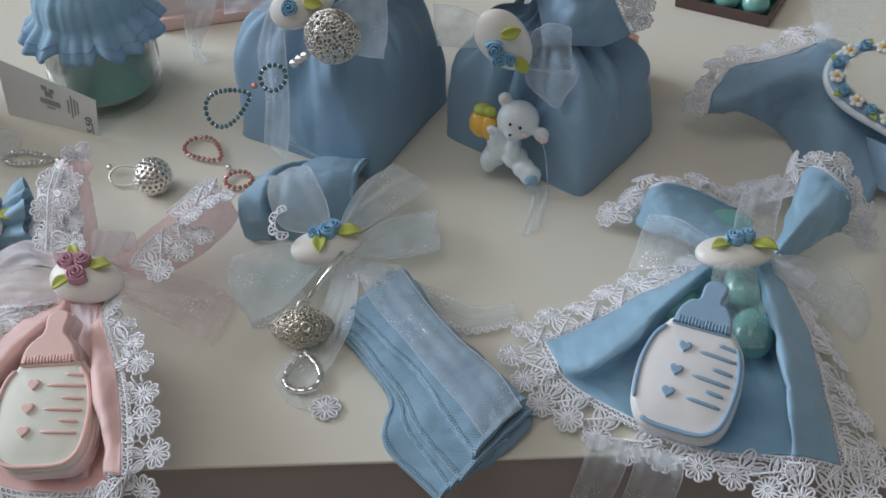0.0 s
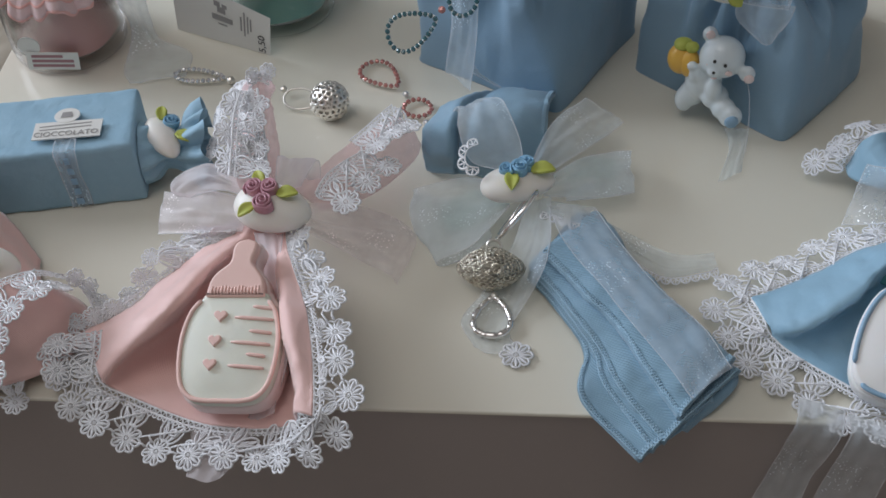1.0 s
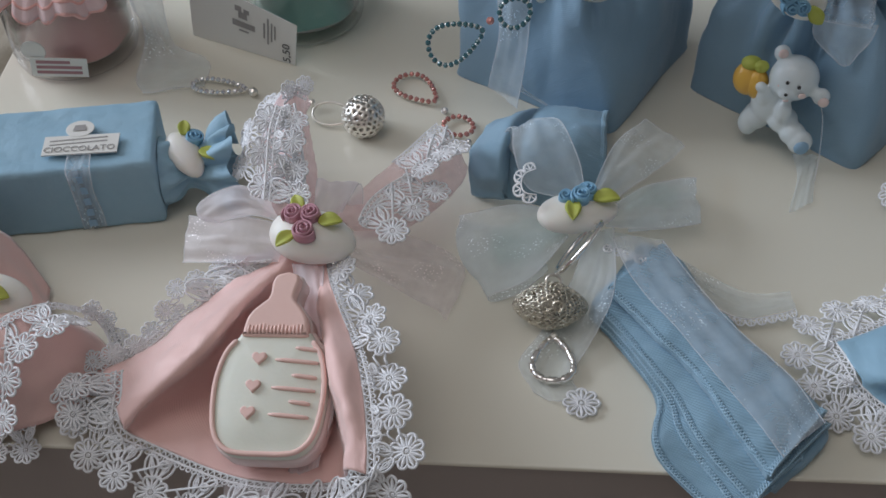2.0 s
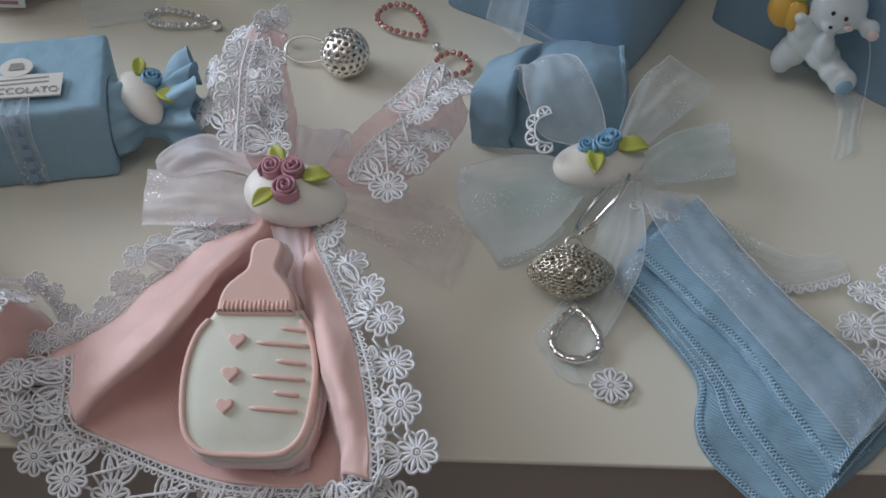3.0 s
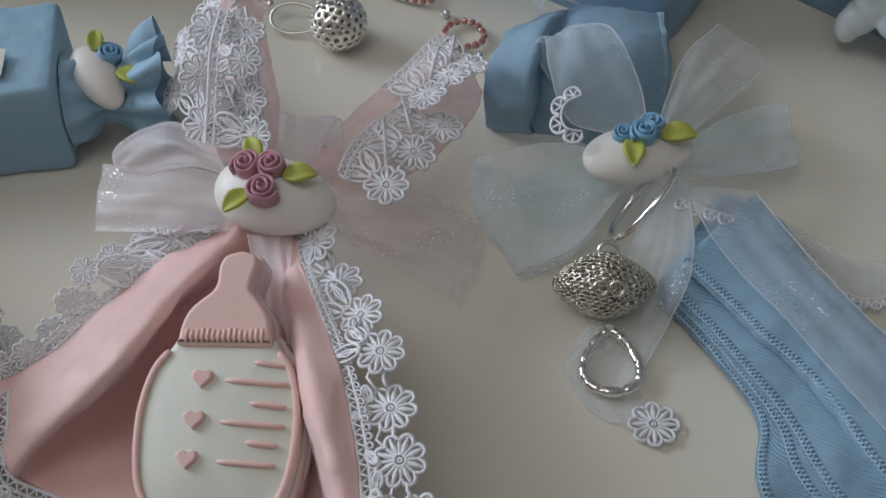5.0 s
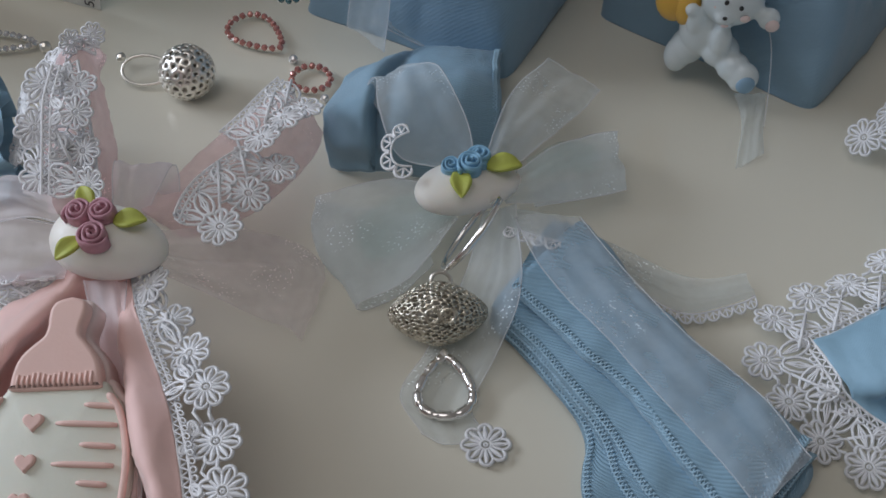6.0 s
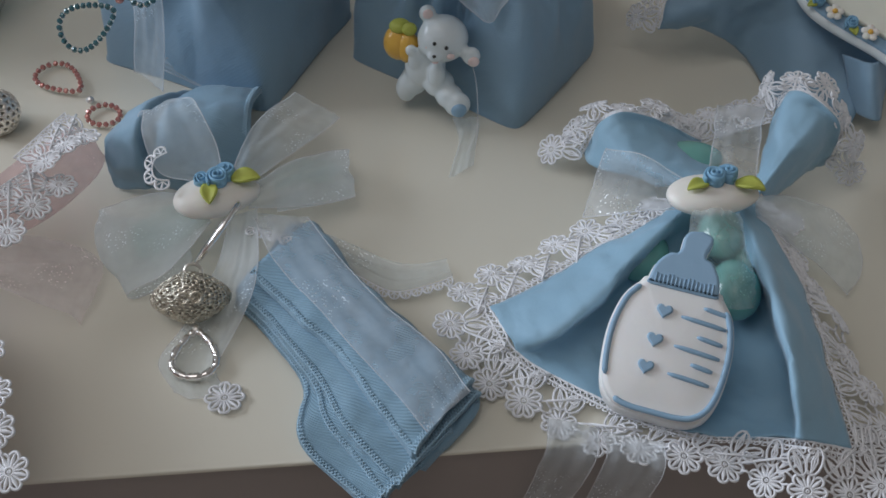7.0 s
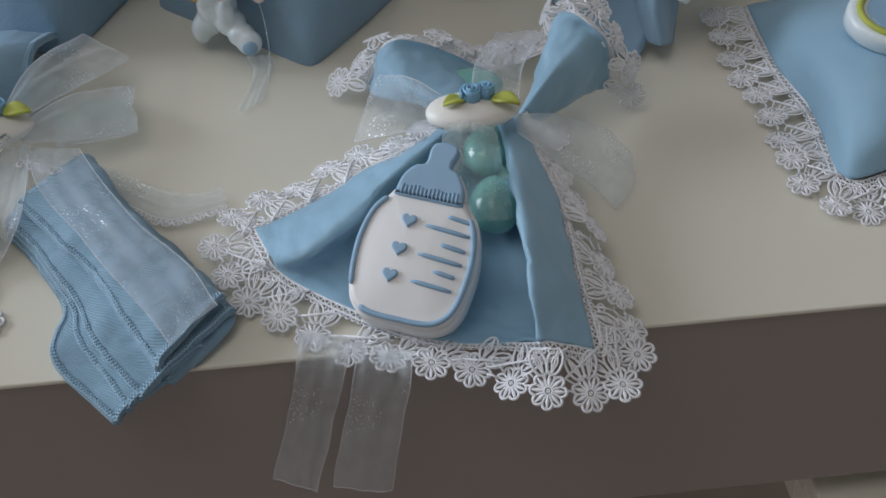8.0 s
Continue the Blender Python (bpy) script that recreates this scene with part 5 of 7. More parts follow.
# ---- jewellery ----
def filigree(c, r, level, hole, mat, parent, label, twist=0.0, name="filigree", point=0.0):
    """A pierced metal shell: the dual of a fine ball, each cell with a hole."""
    bm = bmesh.new()
    bmesh.ops.create_icosphere(bm, subdivisions=level, radius=1)
    rnd = random.Random(7)
    off = {f.index: Vector((rnd.uniform(-1, 1), rnd.uniform(-1, 1), rnd.uniform(-1, 1))) * twist for f in bm.faces}
    mid = {f.index: (f.calc_center_median() + off[f.index]).normalized() for f in bm.faces}
    vs, fs = [], []
    for v in bm.verts:
        n = v.co.normalized()
        x = n.orthogonal().normalized()
        y = n.cross(x)
        ring = sorted((mid[f.index] for f in v.link_faces), key=lambda p: math.atan2(p.dot(y), p.dot(x)))
        cen = sum(ring, Vector()) / len(ring)
        hs = hole * rnd.uniform(0.8, 1.12)
        k, m = len(vs), len(ring)
        fine = []
        for i in range(m):
            a, b = ring[i], ring[(i + 1) % m]
            fine += [a, (a + b) / 2]
        w = len(fine)
        rad = sum((p - cen).length for p in ring) / m * hs
        vs += [p.normalized() for p in fine]
        vs += [(cen + (p - cen).normalized() * rad).normalized() * 1.0 for p in fine]
        fs += [(k + i, k + (i + 1) % w, k + w + (i + 1) % w, k + w + i) for i in range(w)]
    bm.free()
    v = np.array([tuple(p) for p in vs])
    v[:, 1:] *= 1 - point * np.abs(v[:, :1]) ** 1.5
    v = v * np.array(r) + np.array(c)
    ob = Heap().add(v, fs).make(name, mat, parent, label)
    bm = bmesh.new()
    bm.from_mesh(ob.data)
    bmesh.ops.remove_doubles(bm, verts=bm.verts[:], dist=1e-6)
    bm.to_mesh(ob.data)
    bm.free()
    s = ob.modifiers.new("thick", "SOLIDIFY")
    s.thickness, s.offset = 0.00055, 1
    return ob


def loop_points(place, long, wide, point=0.45, n=64):
    """A closed loop in a plane; point: how much its +x end narrows to a drop."""
    a = np.linspace(0, 2 * np.pi, n, endpoint=False)
    x = long / 2 * np.cos(a)
    y = wide / 2 * np.sin(a) * (1 - point * np.cos(a))
    m = np.array(place)
    return np.column_stack([x, y, np.zeros(n)]) @ m[:3, :3].T + m[:3, 3]


def gem_loop(parent, place, long, wide, stone, gem, point=0.45, label="loop set with crystals"):
    """Claw-set round stones along a loop."""
    line = loop_points(place, long, wide, point, 96)
    ob = tube("setting", line, 0.0006, M_SILVER, parent, label, 6, True)
    seg = np.linalg.norm(np.roll(line, -1, 0) - line, axis=1)
    arc = np.concatenate([[0], np.cumsum(seg)])
    n = int(arc[-1] / (gem * 2.05))
    up = np.array(place)[:3, 2]
    ext = np.concatenate([line, line[:1]])
    first = None
    for i in range(n):
        s = arc[-1] * i / n
        c = np.array([np.interp(s, arc, ext[:, k]) for k in range(3)]) + up * 0.0005
        if first is None:
            first = Heap().add(*ellipsoid((0, 0, 0), (gem * 0.92, gem * 0.92, gem), u=6, v=5)).make("stone", stone, ob, smooth=False)
            gemob = first
        else:
            gemob = link("stone", first.data, ob)
        gemob.matrix_basis = pose(*c, 0, 0, 50 * i)
    return ob


def bead(parent, c, r, mat, label="", name="bead"):
    v, f = ellipsoid(c, (r, r, r), u=10, v=7)
    return Heap().add(v, f).make(name, mat, parent, label, smooth=False)


# the charm on the sock favour: ring, pierced egg and drop
charm = thing("charm_pendant", (-0.0024, 0.3310, 0.0000), "silver key-ring charm with a pierced egg and drop on the socks", "charm")
lo, hi = np.array((-0.0009, 0.3371, 0.0100)), np.array((0.0103, 0.3413, 0.0240))
cen = (lo + hi) / 2
d = (hi - lo) / np.linalg.norm(hi - lo)
vd = cen - np.array([0.05575, 0.02343, 0.31002])
vd -= d * vd.dot(d)
vd /= np.linalg.norm(vd)
mr = Matrix((Vector(d), Vector(vd), Vector(np.cross(d, vd)))).transposed().to_4x4()
mr.translation = Vector(cen)
tube("ring", loop_points(mr, 0.0200, 0.0185, 0.0, 48), 0.0008, M_CHROME, charm, "polished split ring", 8, True)
egg = np.array((-0.0032, 0.3240, 0.0075))
filigree(egg, (0.0106, 0.0068, 0.0066), 4, 0.60, M_GOLD, charm, "pierced pale gold egg", 0.06, point=0.35)
# added bead that keeps the egg's holes from going dark
bead(charm, tuple(egg + (0, 0, 0)), 0.0050, M_CORE, "core added to brighten the holes")
for s in (-0.0017, 0.0017):
    tube("scroll", loop_points(Matrix.Translation(Vector(egg + (0.0005 + s, -0.0048, 0.0050))) @ pose(0, 0, 0, 45, 0, 0), 0.0030, 0.0030, 0, 20), 0.0004, M_GOLD, charm, "scroll wire", 6, True)
tube("link", loop_points(Matrix.Translation(Vector(egg + (0.0008, 0.0058, 0.0042))) @ pose(0, 0, 0, 40, 20, 0), 0.0046, 0.0040, 0, 20), 0.0005, M_SILVER, charm, "", 6, True)
p0, p1 = Vector((-0.0021, 0.3003, 0.0020)), Vector((-0.0019, 0.3152, 0.0030))
md = frame_of((p0 + p1) / 2, p1 - p0)
line = loop_points(md, (p1 - p0).length, 0.0110, 0.42, 66)
rad = np.where(np.arange(66) % 6 == 0, 0.00075, 0.00118)
tube("drop", line, rad, M_CHROME, charm, "faceted silver drop", 5, True)
bead(charm, tuple(p1 + Vector((0, 0.0006, 0.0006))), 0.0011, M_SILVER)

# pink crystal drops on the table
t = thing("pink_crystal_pendant", (-0.0517, 0.4329, 0.0000), "pink crystal drop pendant lying on the white table", "pendant", "crystal pendants")
gem_loop(t, frame_of((-0.0518, 0.4321, 0.0015), np.array((-0.0425, 0.4223, 0.0015)) - np.array((-0.0600, 0.4397, 0.0015))), 0.0190, 0.0115, M_STONEP, 0.00105)
bead(t, (-0.0412, 0.4209, 0.0014), 0.0013, M_STONEC)
gem_loop(t, frame_of((-0.0357, 0.4120, 0.0014), (1, -0.6, 0)), 0.0108, 0.0100, M_STONEP, 0.00105, 0.1)
bead(t, (-0.0319, 0.4042, 0.0014), 0.0012, M_STONEC)

# teal crystal chain hanging from the round pendant on the large pouch
t = thing("teal_crystal_pendant", (-0.0262, 0.4250, 0.0361), "teal crystal chain with a pierced silver disc on the pouch", "pendant", "crystal pendants")
pa, pb = Vector((-0.0453, 0.4240, 0.0244)), Vector((-0.0280, 0.4210, 0.0356))
gem_loop(t, frame_of((pa + pb) / 2, pb - pa, (0, -0.8, 0.6)), (pb - pa).length * 1.05, 0.0122, M_STONET, 0.00105)
bead(t, (-0.0251, 0.4200, 0.0403), 0.0014, M_STONEP)
gem_loop(t, frame_of((-0.0168, 0.4170, 0.0458), (1, 0, 0.6), (0, -0.8, 0.6)), 0.0108, 0.0092, M_STONET, 0.00105, 0.1)
for c in ((-0.0087, 0.4180, 0.0510), (-0.0059, 0.4150, 0.0548), (-0.0033, 0.4120, 0.0581)):
    bead(t, c, 0.0018, M_SILVER)
filigree((0.0078, 0.4080, 0.0681), (0.0096, 0.0050, 0.0106), 4, 0.56, M_SILVER, t, "pierced silver disc", 0.10)

# body added behind the disc's holes to brighten them
v, f = ellipsoid((0.0078, 0.4080, 0.0681), (0.0084, 0.0040, 0.0094), u=24, v=16)
Heap().add(v, f).make("disc_core", M_CORE, t, "inner body added to brighten the holes")

# silver ball charm and the clear chain beside it
t = thing("silver_ball_charm", (-0.0703, 0.4194, 0.0000), "pierced silver ball charm on a ring, on the white table", "charm")
ball = np.array((-0.0683, 0.4096, 0.0070))
filigree(ball, (0.0070, 0.0070, 0.0070), 3, 0.43, M_SILVER, t, "pierced silver ball", 0.10)
# added bead, lightens the holes of the ball
bead(t, tuple(ball), 0.0060, M_CORE, "inner body added to brighten the holes")
tube("ring", loop_points(frame_of((-0.0799, 0.4150, 0.0035), (1, -0.1, 0), (0, -0.5, 1)), 0.0145, 0.0085, 0.2, 36), 0.0005, M_SILVER, t, "", 6, True)
bead(t, (-0.0884, 0.4215, 0.0030), 0.0014, M_SILVER)
t = thing("clear_crystal_pendant", (-0.1246, 0.4321, 0.0000), "clear and teal crystal drop pendant lying on the white table", "pendant", "crystal pendants")
gem_loop(t, frame_of((-0.1235, 0.4306, 0.0018), (1, -0.12, 0)), 0.0200, 0.0070, M_STONEC, 0.0010, 0.4)
bead(t, (-0.1106, 0.4279, 0.0022), 0.0017, M_SILVER)


# ---- pouches ----
def pouch(name, centre, yaw, a, b, high, label, seed):
    """A box-shaped fabric pouch, gathered to a neck with a flared, lace-edged top."""
    t = thing(name, pose(centre[0], centre[1], 0, 0, 0, yaw), label, "gift pouch", "fabric pouches")
    rings = [(0.0, 0.99, 18), (0.004, 1.005, 18), (0.03, 1.01, 15), (0.30, 1.015, 11), (0.50, 0.985, 8), (0.64, 0.955, 5.4), (0.76, 0.87, 4.0), (0.86, 0.69, 3.0), (0.94, 0.42, 2.4), (1.0, 0.24, 2.0), (1.06, 0.23, 2.0), (1.14, 0.36, 2.0), (1.22, 0.58, 2.0), (1.27, 0.82, 2.0), (1.25, 1.02, 2.0)]
    n, prof = 240, spline(rings, 70)
    ph = np.linspace(0, 2 * np.pi, n, endpoint=False)
    rnd = random.Random(seed)
    k = [(rnd.choice((5, 7, 9, 11, 14, 17)), rnd.uniform(0, 6.28), rnd.uniform(0.5, 1)) for _ in range(5)]
    fold = sum(w * np.sin(q * ph + s) for q, s, w in k) / 2.4
    fold = np.tanh(1.6 * fold)
    pleats = [(rnd.uniform(0, 2 * math.pi), rnd.uniform(0.03, 0.08), rnd.uniform(0.4, 1.0), rnd.uniform(0.45, 0.78), rnd.uniform(-0.35, 0.35)) for _ in range(22)]
    g = []
    for zf, sc, p in prof:
        r = (np.abs(np.cos(ph) / a) ** p + np.abs(np.sin(ph) / b) ** p) ** (-1 / p) * sc
        depth = 0.0048 * np.clip((zf - 0.30) / 0.5, 0, 1) * np.clip(sc * 2.2, 0.35, 1)
        r = r + fold * depth + 0.0006 * np.sin(3 * ph + seed)
        for at, wd, dp, z0, lean in pleats:
            dd = (ph - at - lean * (zf - 1) + np.pi) % (2 * np.pi) - np.pi
            r = r - 0.0085 * dp * np.clip((zf - z0) / 0.3, 0, 1) * min(1, sc * 1.8) * np.exp(-(dd / wd) ** 2)
        if zf > 0.02:
            r = r + 0.0011 * np.array([noise.fractal(Vector((1.6 * math.cos(q), 1.6 * math.sin(q), 2.4 * zf + seed)), 0.9, 2.0, 4) for q in ph])
        back = np.array((math.sin(radians(yaw)), math.cos(radians(yaw)))) * 0.014 * max(0.0, zf - 1.02) / 0.25
        drop = np.where(zf > 1.15, 0.004 * fold * (zf - 1.15) / 0.1, 0)
        x, y = r * np.cos(ph) + back[0], r * np.sin(ph) + back[1]
        lift = -(x * back[0] + y * back[1]) / 0.014 * 0.55 if zf > 1.02 else 0.0
        g.append(np.stack([x, y, np.full(n, max(zf, 0) * high) + drop + lift], 1))
    g = np.array(g)
    kk = np.arange(g.shape[0] * n).reshape(g.shape[0], n)
    f = np.stack([kk[:-1], np.roll(kk, -1, 1)[:-1], np.roll(kk, -1, 1)[1:], kk[1:]], -1).reshape(-1, 4).tolist()
    f.append(tuple(kk[0][::-1]))
    uv = np.stack(np.meshgrid(np.linspace(0, 1.6 * high, g.shape[0]), np.linspace(0, 4 * (a + b), n), indexing="ij"), -1).reshape(-1, 2)
    ob = mesh("bag", g.reshape(-1, 3), f, M_POUCH, t, "slate blue cotton bag", local=True, uv=uv)
    rim = g[-1]
    cen = rim.mean(0)
    out = cen + (rim - cen) * (1.38, 1.38, 1.2) - (0, 0, 0.004)
    q = np.array(t.matrix_basis)
    to = lambda p: p @ q[:3, :3].T + q[:3, 3]  # noqa: E731
    trim("lace_rim", to(rim[::4]), to(out[::4]), t, "white flower lace rim", wave=0.002, waves=9, closed=True)
    return t


pa = pouch("blue_pouch", (0.0040, 0.4545), -30, 0.0325, 0.031, 0.066, "large slate blue cotton pouch gathered with organza and lace", 4)
pb = pouch("blue_pouch", (0.0875, 0.4375), -40, 0.0335, 0.026, 0.058, "slate blue cotton pouch with a bear figure and organza bow", 9)
fl, gf = sheet("flared_top", [[(0.0829, 0.4200, 0.0531), (0.0820, 0.4240, 0.0655), (0.0813, 0.4300, 0.0760)], [(0.0908, 0.4160, 0.0563), (0.0901, 0.4100, 0.0702), (0.0886, 0.4200, 0.0814)], [(0.1023, 0.4170, 0.0537), (0.1001, 0.4110, 0.0703), (0.0975, 0.4200, 0.0810)], [(0.1146, 0.4180, 0.0588), (0.1086, 0.4140, 0.0727), (0.1055, 0.4200, 0.0807)]], M_POUCH, pb, "slate blue flared top", 30, 30, 0.0009, 0.0022, 75, 49)
trim("lace_rim", few(gf[-1], 6), [(0.1215, 0.4180, 0.0599), (0.1228, 0.4160, 0.0663), (0.1227, 0.4140, 0.0726), (0.1208, 0.4140, 0.0768), (0.1189, 0.4160, 0.0802), (0.1173, 0.4200, 0.0824)], pb, "white flower lace rim", wave=0.001, waves=2)
sheet("ribbon", [[(-0.0174, 0.4250, 0.0692), (-0.0107, 0.4230, 0.0724)], [(-0.0228, 0.4240, 0.0519), (-0.0115, 0.4200, 0.0552)], [(-0.0226, 0.4240, 0.0301), (-0.0128, 0.4180, 0.0313)], [(-0.0255, 0.4250, 0.0091), (-0.0157, 0.4120, 0.0104)]], M_ORG, pa, "sheer ribbon hanging down the pouch", 30, 10, 0, 0.0004, 90, 41, hems=(1, 3))
sheet("ribbon", [[(-0.0197, 0.4307, 0.0060), (-0.0158, 0.4307, 0.0100)], [(-0.0095, 0.4266, 0.0030), (-0.0070, 0.4281, 0.0060)], [(0.0008, 0.4206, 0.0010), (0.0030, 0.4235, 0.0020)]], M_ORG, pa, "sheer ribbon end on the table", 20, 8, 0, 0.0003, 90, 42, hems=(1, 3))
sheet("bow_loop", [[(0.0040, 0.4180, 0.0725), (0.0043, 0.4180, 0.0654), (0.0046, 0.4180, 0.0582)], [(0.0191, 0.4150, 0.0828), (0.0203, 0.4120, 0.0708), (0.0169, 0.4140, 0.0555)], [(0.0277, 0.4200, 0.0795), (0.0267, 0.4200, 0.0656), (0.0244, 0.4220, 0.0484)]], M_ORG, pa, "sheer organza loop", 24, 16, 0, 0.0006, 90, 43, hems=(1, 2, 3))
sheet("bow_loop", [[(-0.0021, 0.4200, 0.0739), (-0.0036, 0.4200, 0.0693)], [(-0.0143, 0.4160, 0.0859), (-0.0198, 0.4160, 0.0747)], [(-0.0291, 0.4200, 0.0830), (-0.0318, 0.4200, 0.0723)]], M_ORG, pa, "sheer organza loop", 24, 12, 0, 0.0006, 90, 44, hems=(1, 2, 3))
sugar_almond(frame_of((-0.0027, 0.4180, 0.0756), (1, 0.2, 0.3), (0.1, -0.8, 0.6)), "white sugared almond with blue clay roses on the large pouch", [(-0.004, 0, 0.0028)], [(0.001, 0, -30, 0.007)], M_ROSEB)
sheet("bow_loop", [[(0.0643, 0.4120, 0.0690), (0.0638, 0.4120, 0.0643), (0.0633, 0.4120, 0.0584)], [(0.0545, 0.4080, 0.0775), (0.0533, 0.4060, 0.0720), (0.0540, 0.4080, 0.0616)], [(0.0436, 0.4120, 0.0779), (0.0438, 0.4120, 0.0687), (0.0448, 0.4140, 0.0586)]], M_ORG, pb, "sheer organza loop", 24, 16, 0, 0.0006, 90, 45, hems=(1, 2, 3))
sheet("bow_loop", [[(0.0772, 0.4100, 0.0650), (0.0772, 0.4090, 0.0586), (0.0771, 0.4080, 0.0520)], [(0.0832, 0.4020, 0.0739), (0.0826, 0.4010, 0.0635), (0.0822, 0.4020, 0.0539)], [(0.0900, 0.4020, 0.0727), (0.0913, 0.4020, 0.0613), (0.0925, 0.4040, 0.0511)], [(0.0922, 0.4100, 0.0643), (0.0929, 0.4100, 0.0548), (0.0952, 0.4110, 0.0473)]], M_ORGB, pb, "sheer organza loop", 30, 16, 0, 0.0004, 90, 46, hems=(1, 2, 3))
sheet("bow_tail", [[(0.0762, 0.4090, 0.0514), (0.0831, 0.4060, 0.0526), (0.0953, 0.4060, 0.0513)], [(0.0770, 0.4060, 0.0460), (0.0841, 0.4040, 0.0459), (0.0938, 0.4040, 0.0467)], [(0.0851, 0.4020, 0.0390), (0.0878, 0.4020, 0.0384), (0.0901, 0.4020, 0.0420)]], M_ORG, pb, "sheer organza tail", 20, 14, 0, 0.0004, 90, 47, hems=(1, 2, 3))
sheet("bow_tail", [[(0.0757, 0.3980, 0.0051), (0.0836, 0.3950, 0.0072)], [(0.0776, 0.3928, 0.0010), (0.0847, 0.3975, 0.0010)], [(0.0724, 0.3736, 0.0010), (0.0810, 0.3795, 0.0010)]], M_ORG, pb, "sheer organza tail end on the table", 20, 10, 0, 0.0003, 90, 48)
tube("nylon_thread", spline([(0.0800, 0.4030, 0.0290), (0.0828, 0.3985, 0.0212), (0.0837, 0.3950, 0.0095), (0.0827, 0.3892, 0.0010)], 30), 0.00016, M_HEM, pb, "clear thread")
sugar_almond(frame_of((0.0686, 0.4070, 0.0645), (0.55, -0.1, -0.75), (-0.2, -0.9, 0.55)), "white sugared almond with blue clay roses on the pouch", [(-0.002, -0.0035, 0.0030), (0.002, -0.0045, 0.0028), (0.0045, -0.002, 0.0024)], [(-0.0045, 0.001, 65, 0.0075), (0.006, 0.000, 0, 0.0072)], M_ROSEB, 0.026, 0.0175, 0.010)

# the bear figure, one moulded piece
def fused(blobs, voxel):
    """Ellipsoids run together into one smooth body."""
    h = Heap()
    for c, r in blobs:
        h.add(*ellipsoid(c, r, u=20, v=14))
    tmp = h.make("tmp", M_RESIN, None)
    m = tmp.modifiers.new("fuse", "REMESH")
    m.mode, m.voxel_size = "VOXEL", voxel
    w = tmp.modifiers.new("soft", "SMOOTH")
    w.iterations, w.factor = 4, 0.5
    me = bpy.data.meshes.new_from_object(tmp.evaluated_get(bpy.context.evaluated_depsgraph_get()))
    bpy.data.objects.remove(tmp)
    v = np.array([tuple(p.co) for p in me.vertices])
    f = [tuple(p.vertices) for p in me.polygons]
    bpy.data.meshes.remove(me)
    return v, f


bear = Heap()
BX = lambda x, z, y=0.0: (x, 0.4085 - 0.62 * (x - 0.070) + y, z)  # noqa: E731
bear.add(*fused([(BX(0.0734, 0.0302), (0.0080, 0.0070, 0.0078)), (BX(0.0688, 0.0378), (0.0027, 0.0022, 0.0029)), (BX(0.0818, 0.0268), (0.0029, 0.0024, 0.0031)),
                 (BX(0.0706, 0.0278, -0.0070), (0.0028, 0.0024, 0.0022)), (BX(0.0682, 0.0180), (0.0066, 0.0058, 0.0085)), (BX(0.0650, 0.0222, -0.0050), (0.0026, 0.0024, 0.0042)), (BX(0.0634, 0.0262, -0.0062), (0.0019, 0.0018, 0.0019)),
                 (BX(0.0712, 0.0190, -0.0052), (0.0028, 0.0026, 0.0050)), (BX(0.0648, 0.0112, -0.001), (0.0046, 0.0044, 0.0052)), (BX(0.0622, 0.0086, -0.003), (0.0035, 0.0036, 0.0052)),
                 (BX(0.0722, 0.0138, -0.002), (0.0050, 0.0046, 0.0046)), (BX(0.0752, 0.0114, -0.004), (0.0044, 0.0040, 0.0040)), (BX(0.0776, 0.0098, -0.0050), (0.0042, 0.0032, 0.0044))], 0.0006))
for c, r, m in ((BX(0.0603, 0.0250, -0.002), (0.0052, 0.0046, 0.0062), 1), (BX(0.0628, 0.0248, -0.003), (0.0036, 0.0036, 0.0058), 1), (BX(0.0604, 0.0312, -0.002), (0.0034, 0.0030, 0.0022), 2), (BX(0.0632, 0.0318, -0.003), (0.0024, 0.0020, 0.0022), 2), (BX(0.0700, 0.0289, -0.0096), (0.0006, 0.0005, 0.0005), 3),
                (BX(0.0702, 0.0326, -0.0080), (0.0006, 0.0005, 0.0007), 3), (BX(0.0738, 0.0316, -0.0069), (0.0006, 0.0005, 0.0007), 3), (BX(0.0752, 0.0284, -0.0062), (0.0013, 0.0006, 0.0010), 5), (BX(0.0684, 0.0304, -0.0076), (0.0009, 0.0006, 0.0008), 5), (BX(0.0704, 0.0262, -0.0088), (0.0010, 0.0005, 0.0004), 5), (BX(0.0778, 0.0094, -0.0074), (0.0025, 0.0014, 0.0027), 4),
                (BX(0.0688, 0.0386, -0.0018), (0.0016, 0.0008, 0.0018), 5), (BX(0.0823, 0.0262, -0.0020), (0.0018, 0.0008, 0.0018), 5)):
    v, f = ellipsoid(c, r, u=16, v=12)
    bear.add(v, f, m)
tagged(bear.make("bear_figurine", [M_RESIN, M_YELLOW, M_LEAF, M_DARK, M_BLUEP, M_PALEP], None), "pale blue resin bear figure holding a yellow bundle", "figurine")


# ---- wrapped chocolate box ----
bx = thing("chocolate_box", pose(-0.1532, 0.3567, 0, 0, 0, 10.6), "chocolate box wrapped in blue crepe paper with twisted ends", "gift box")


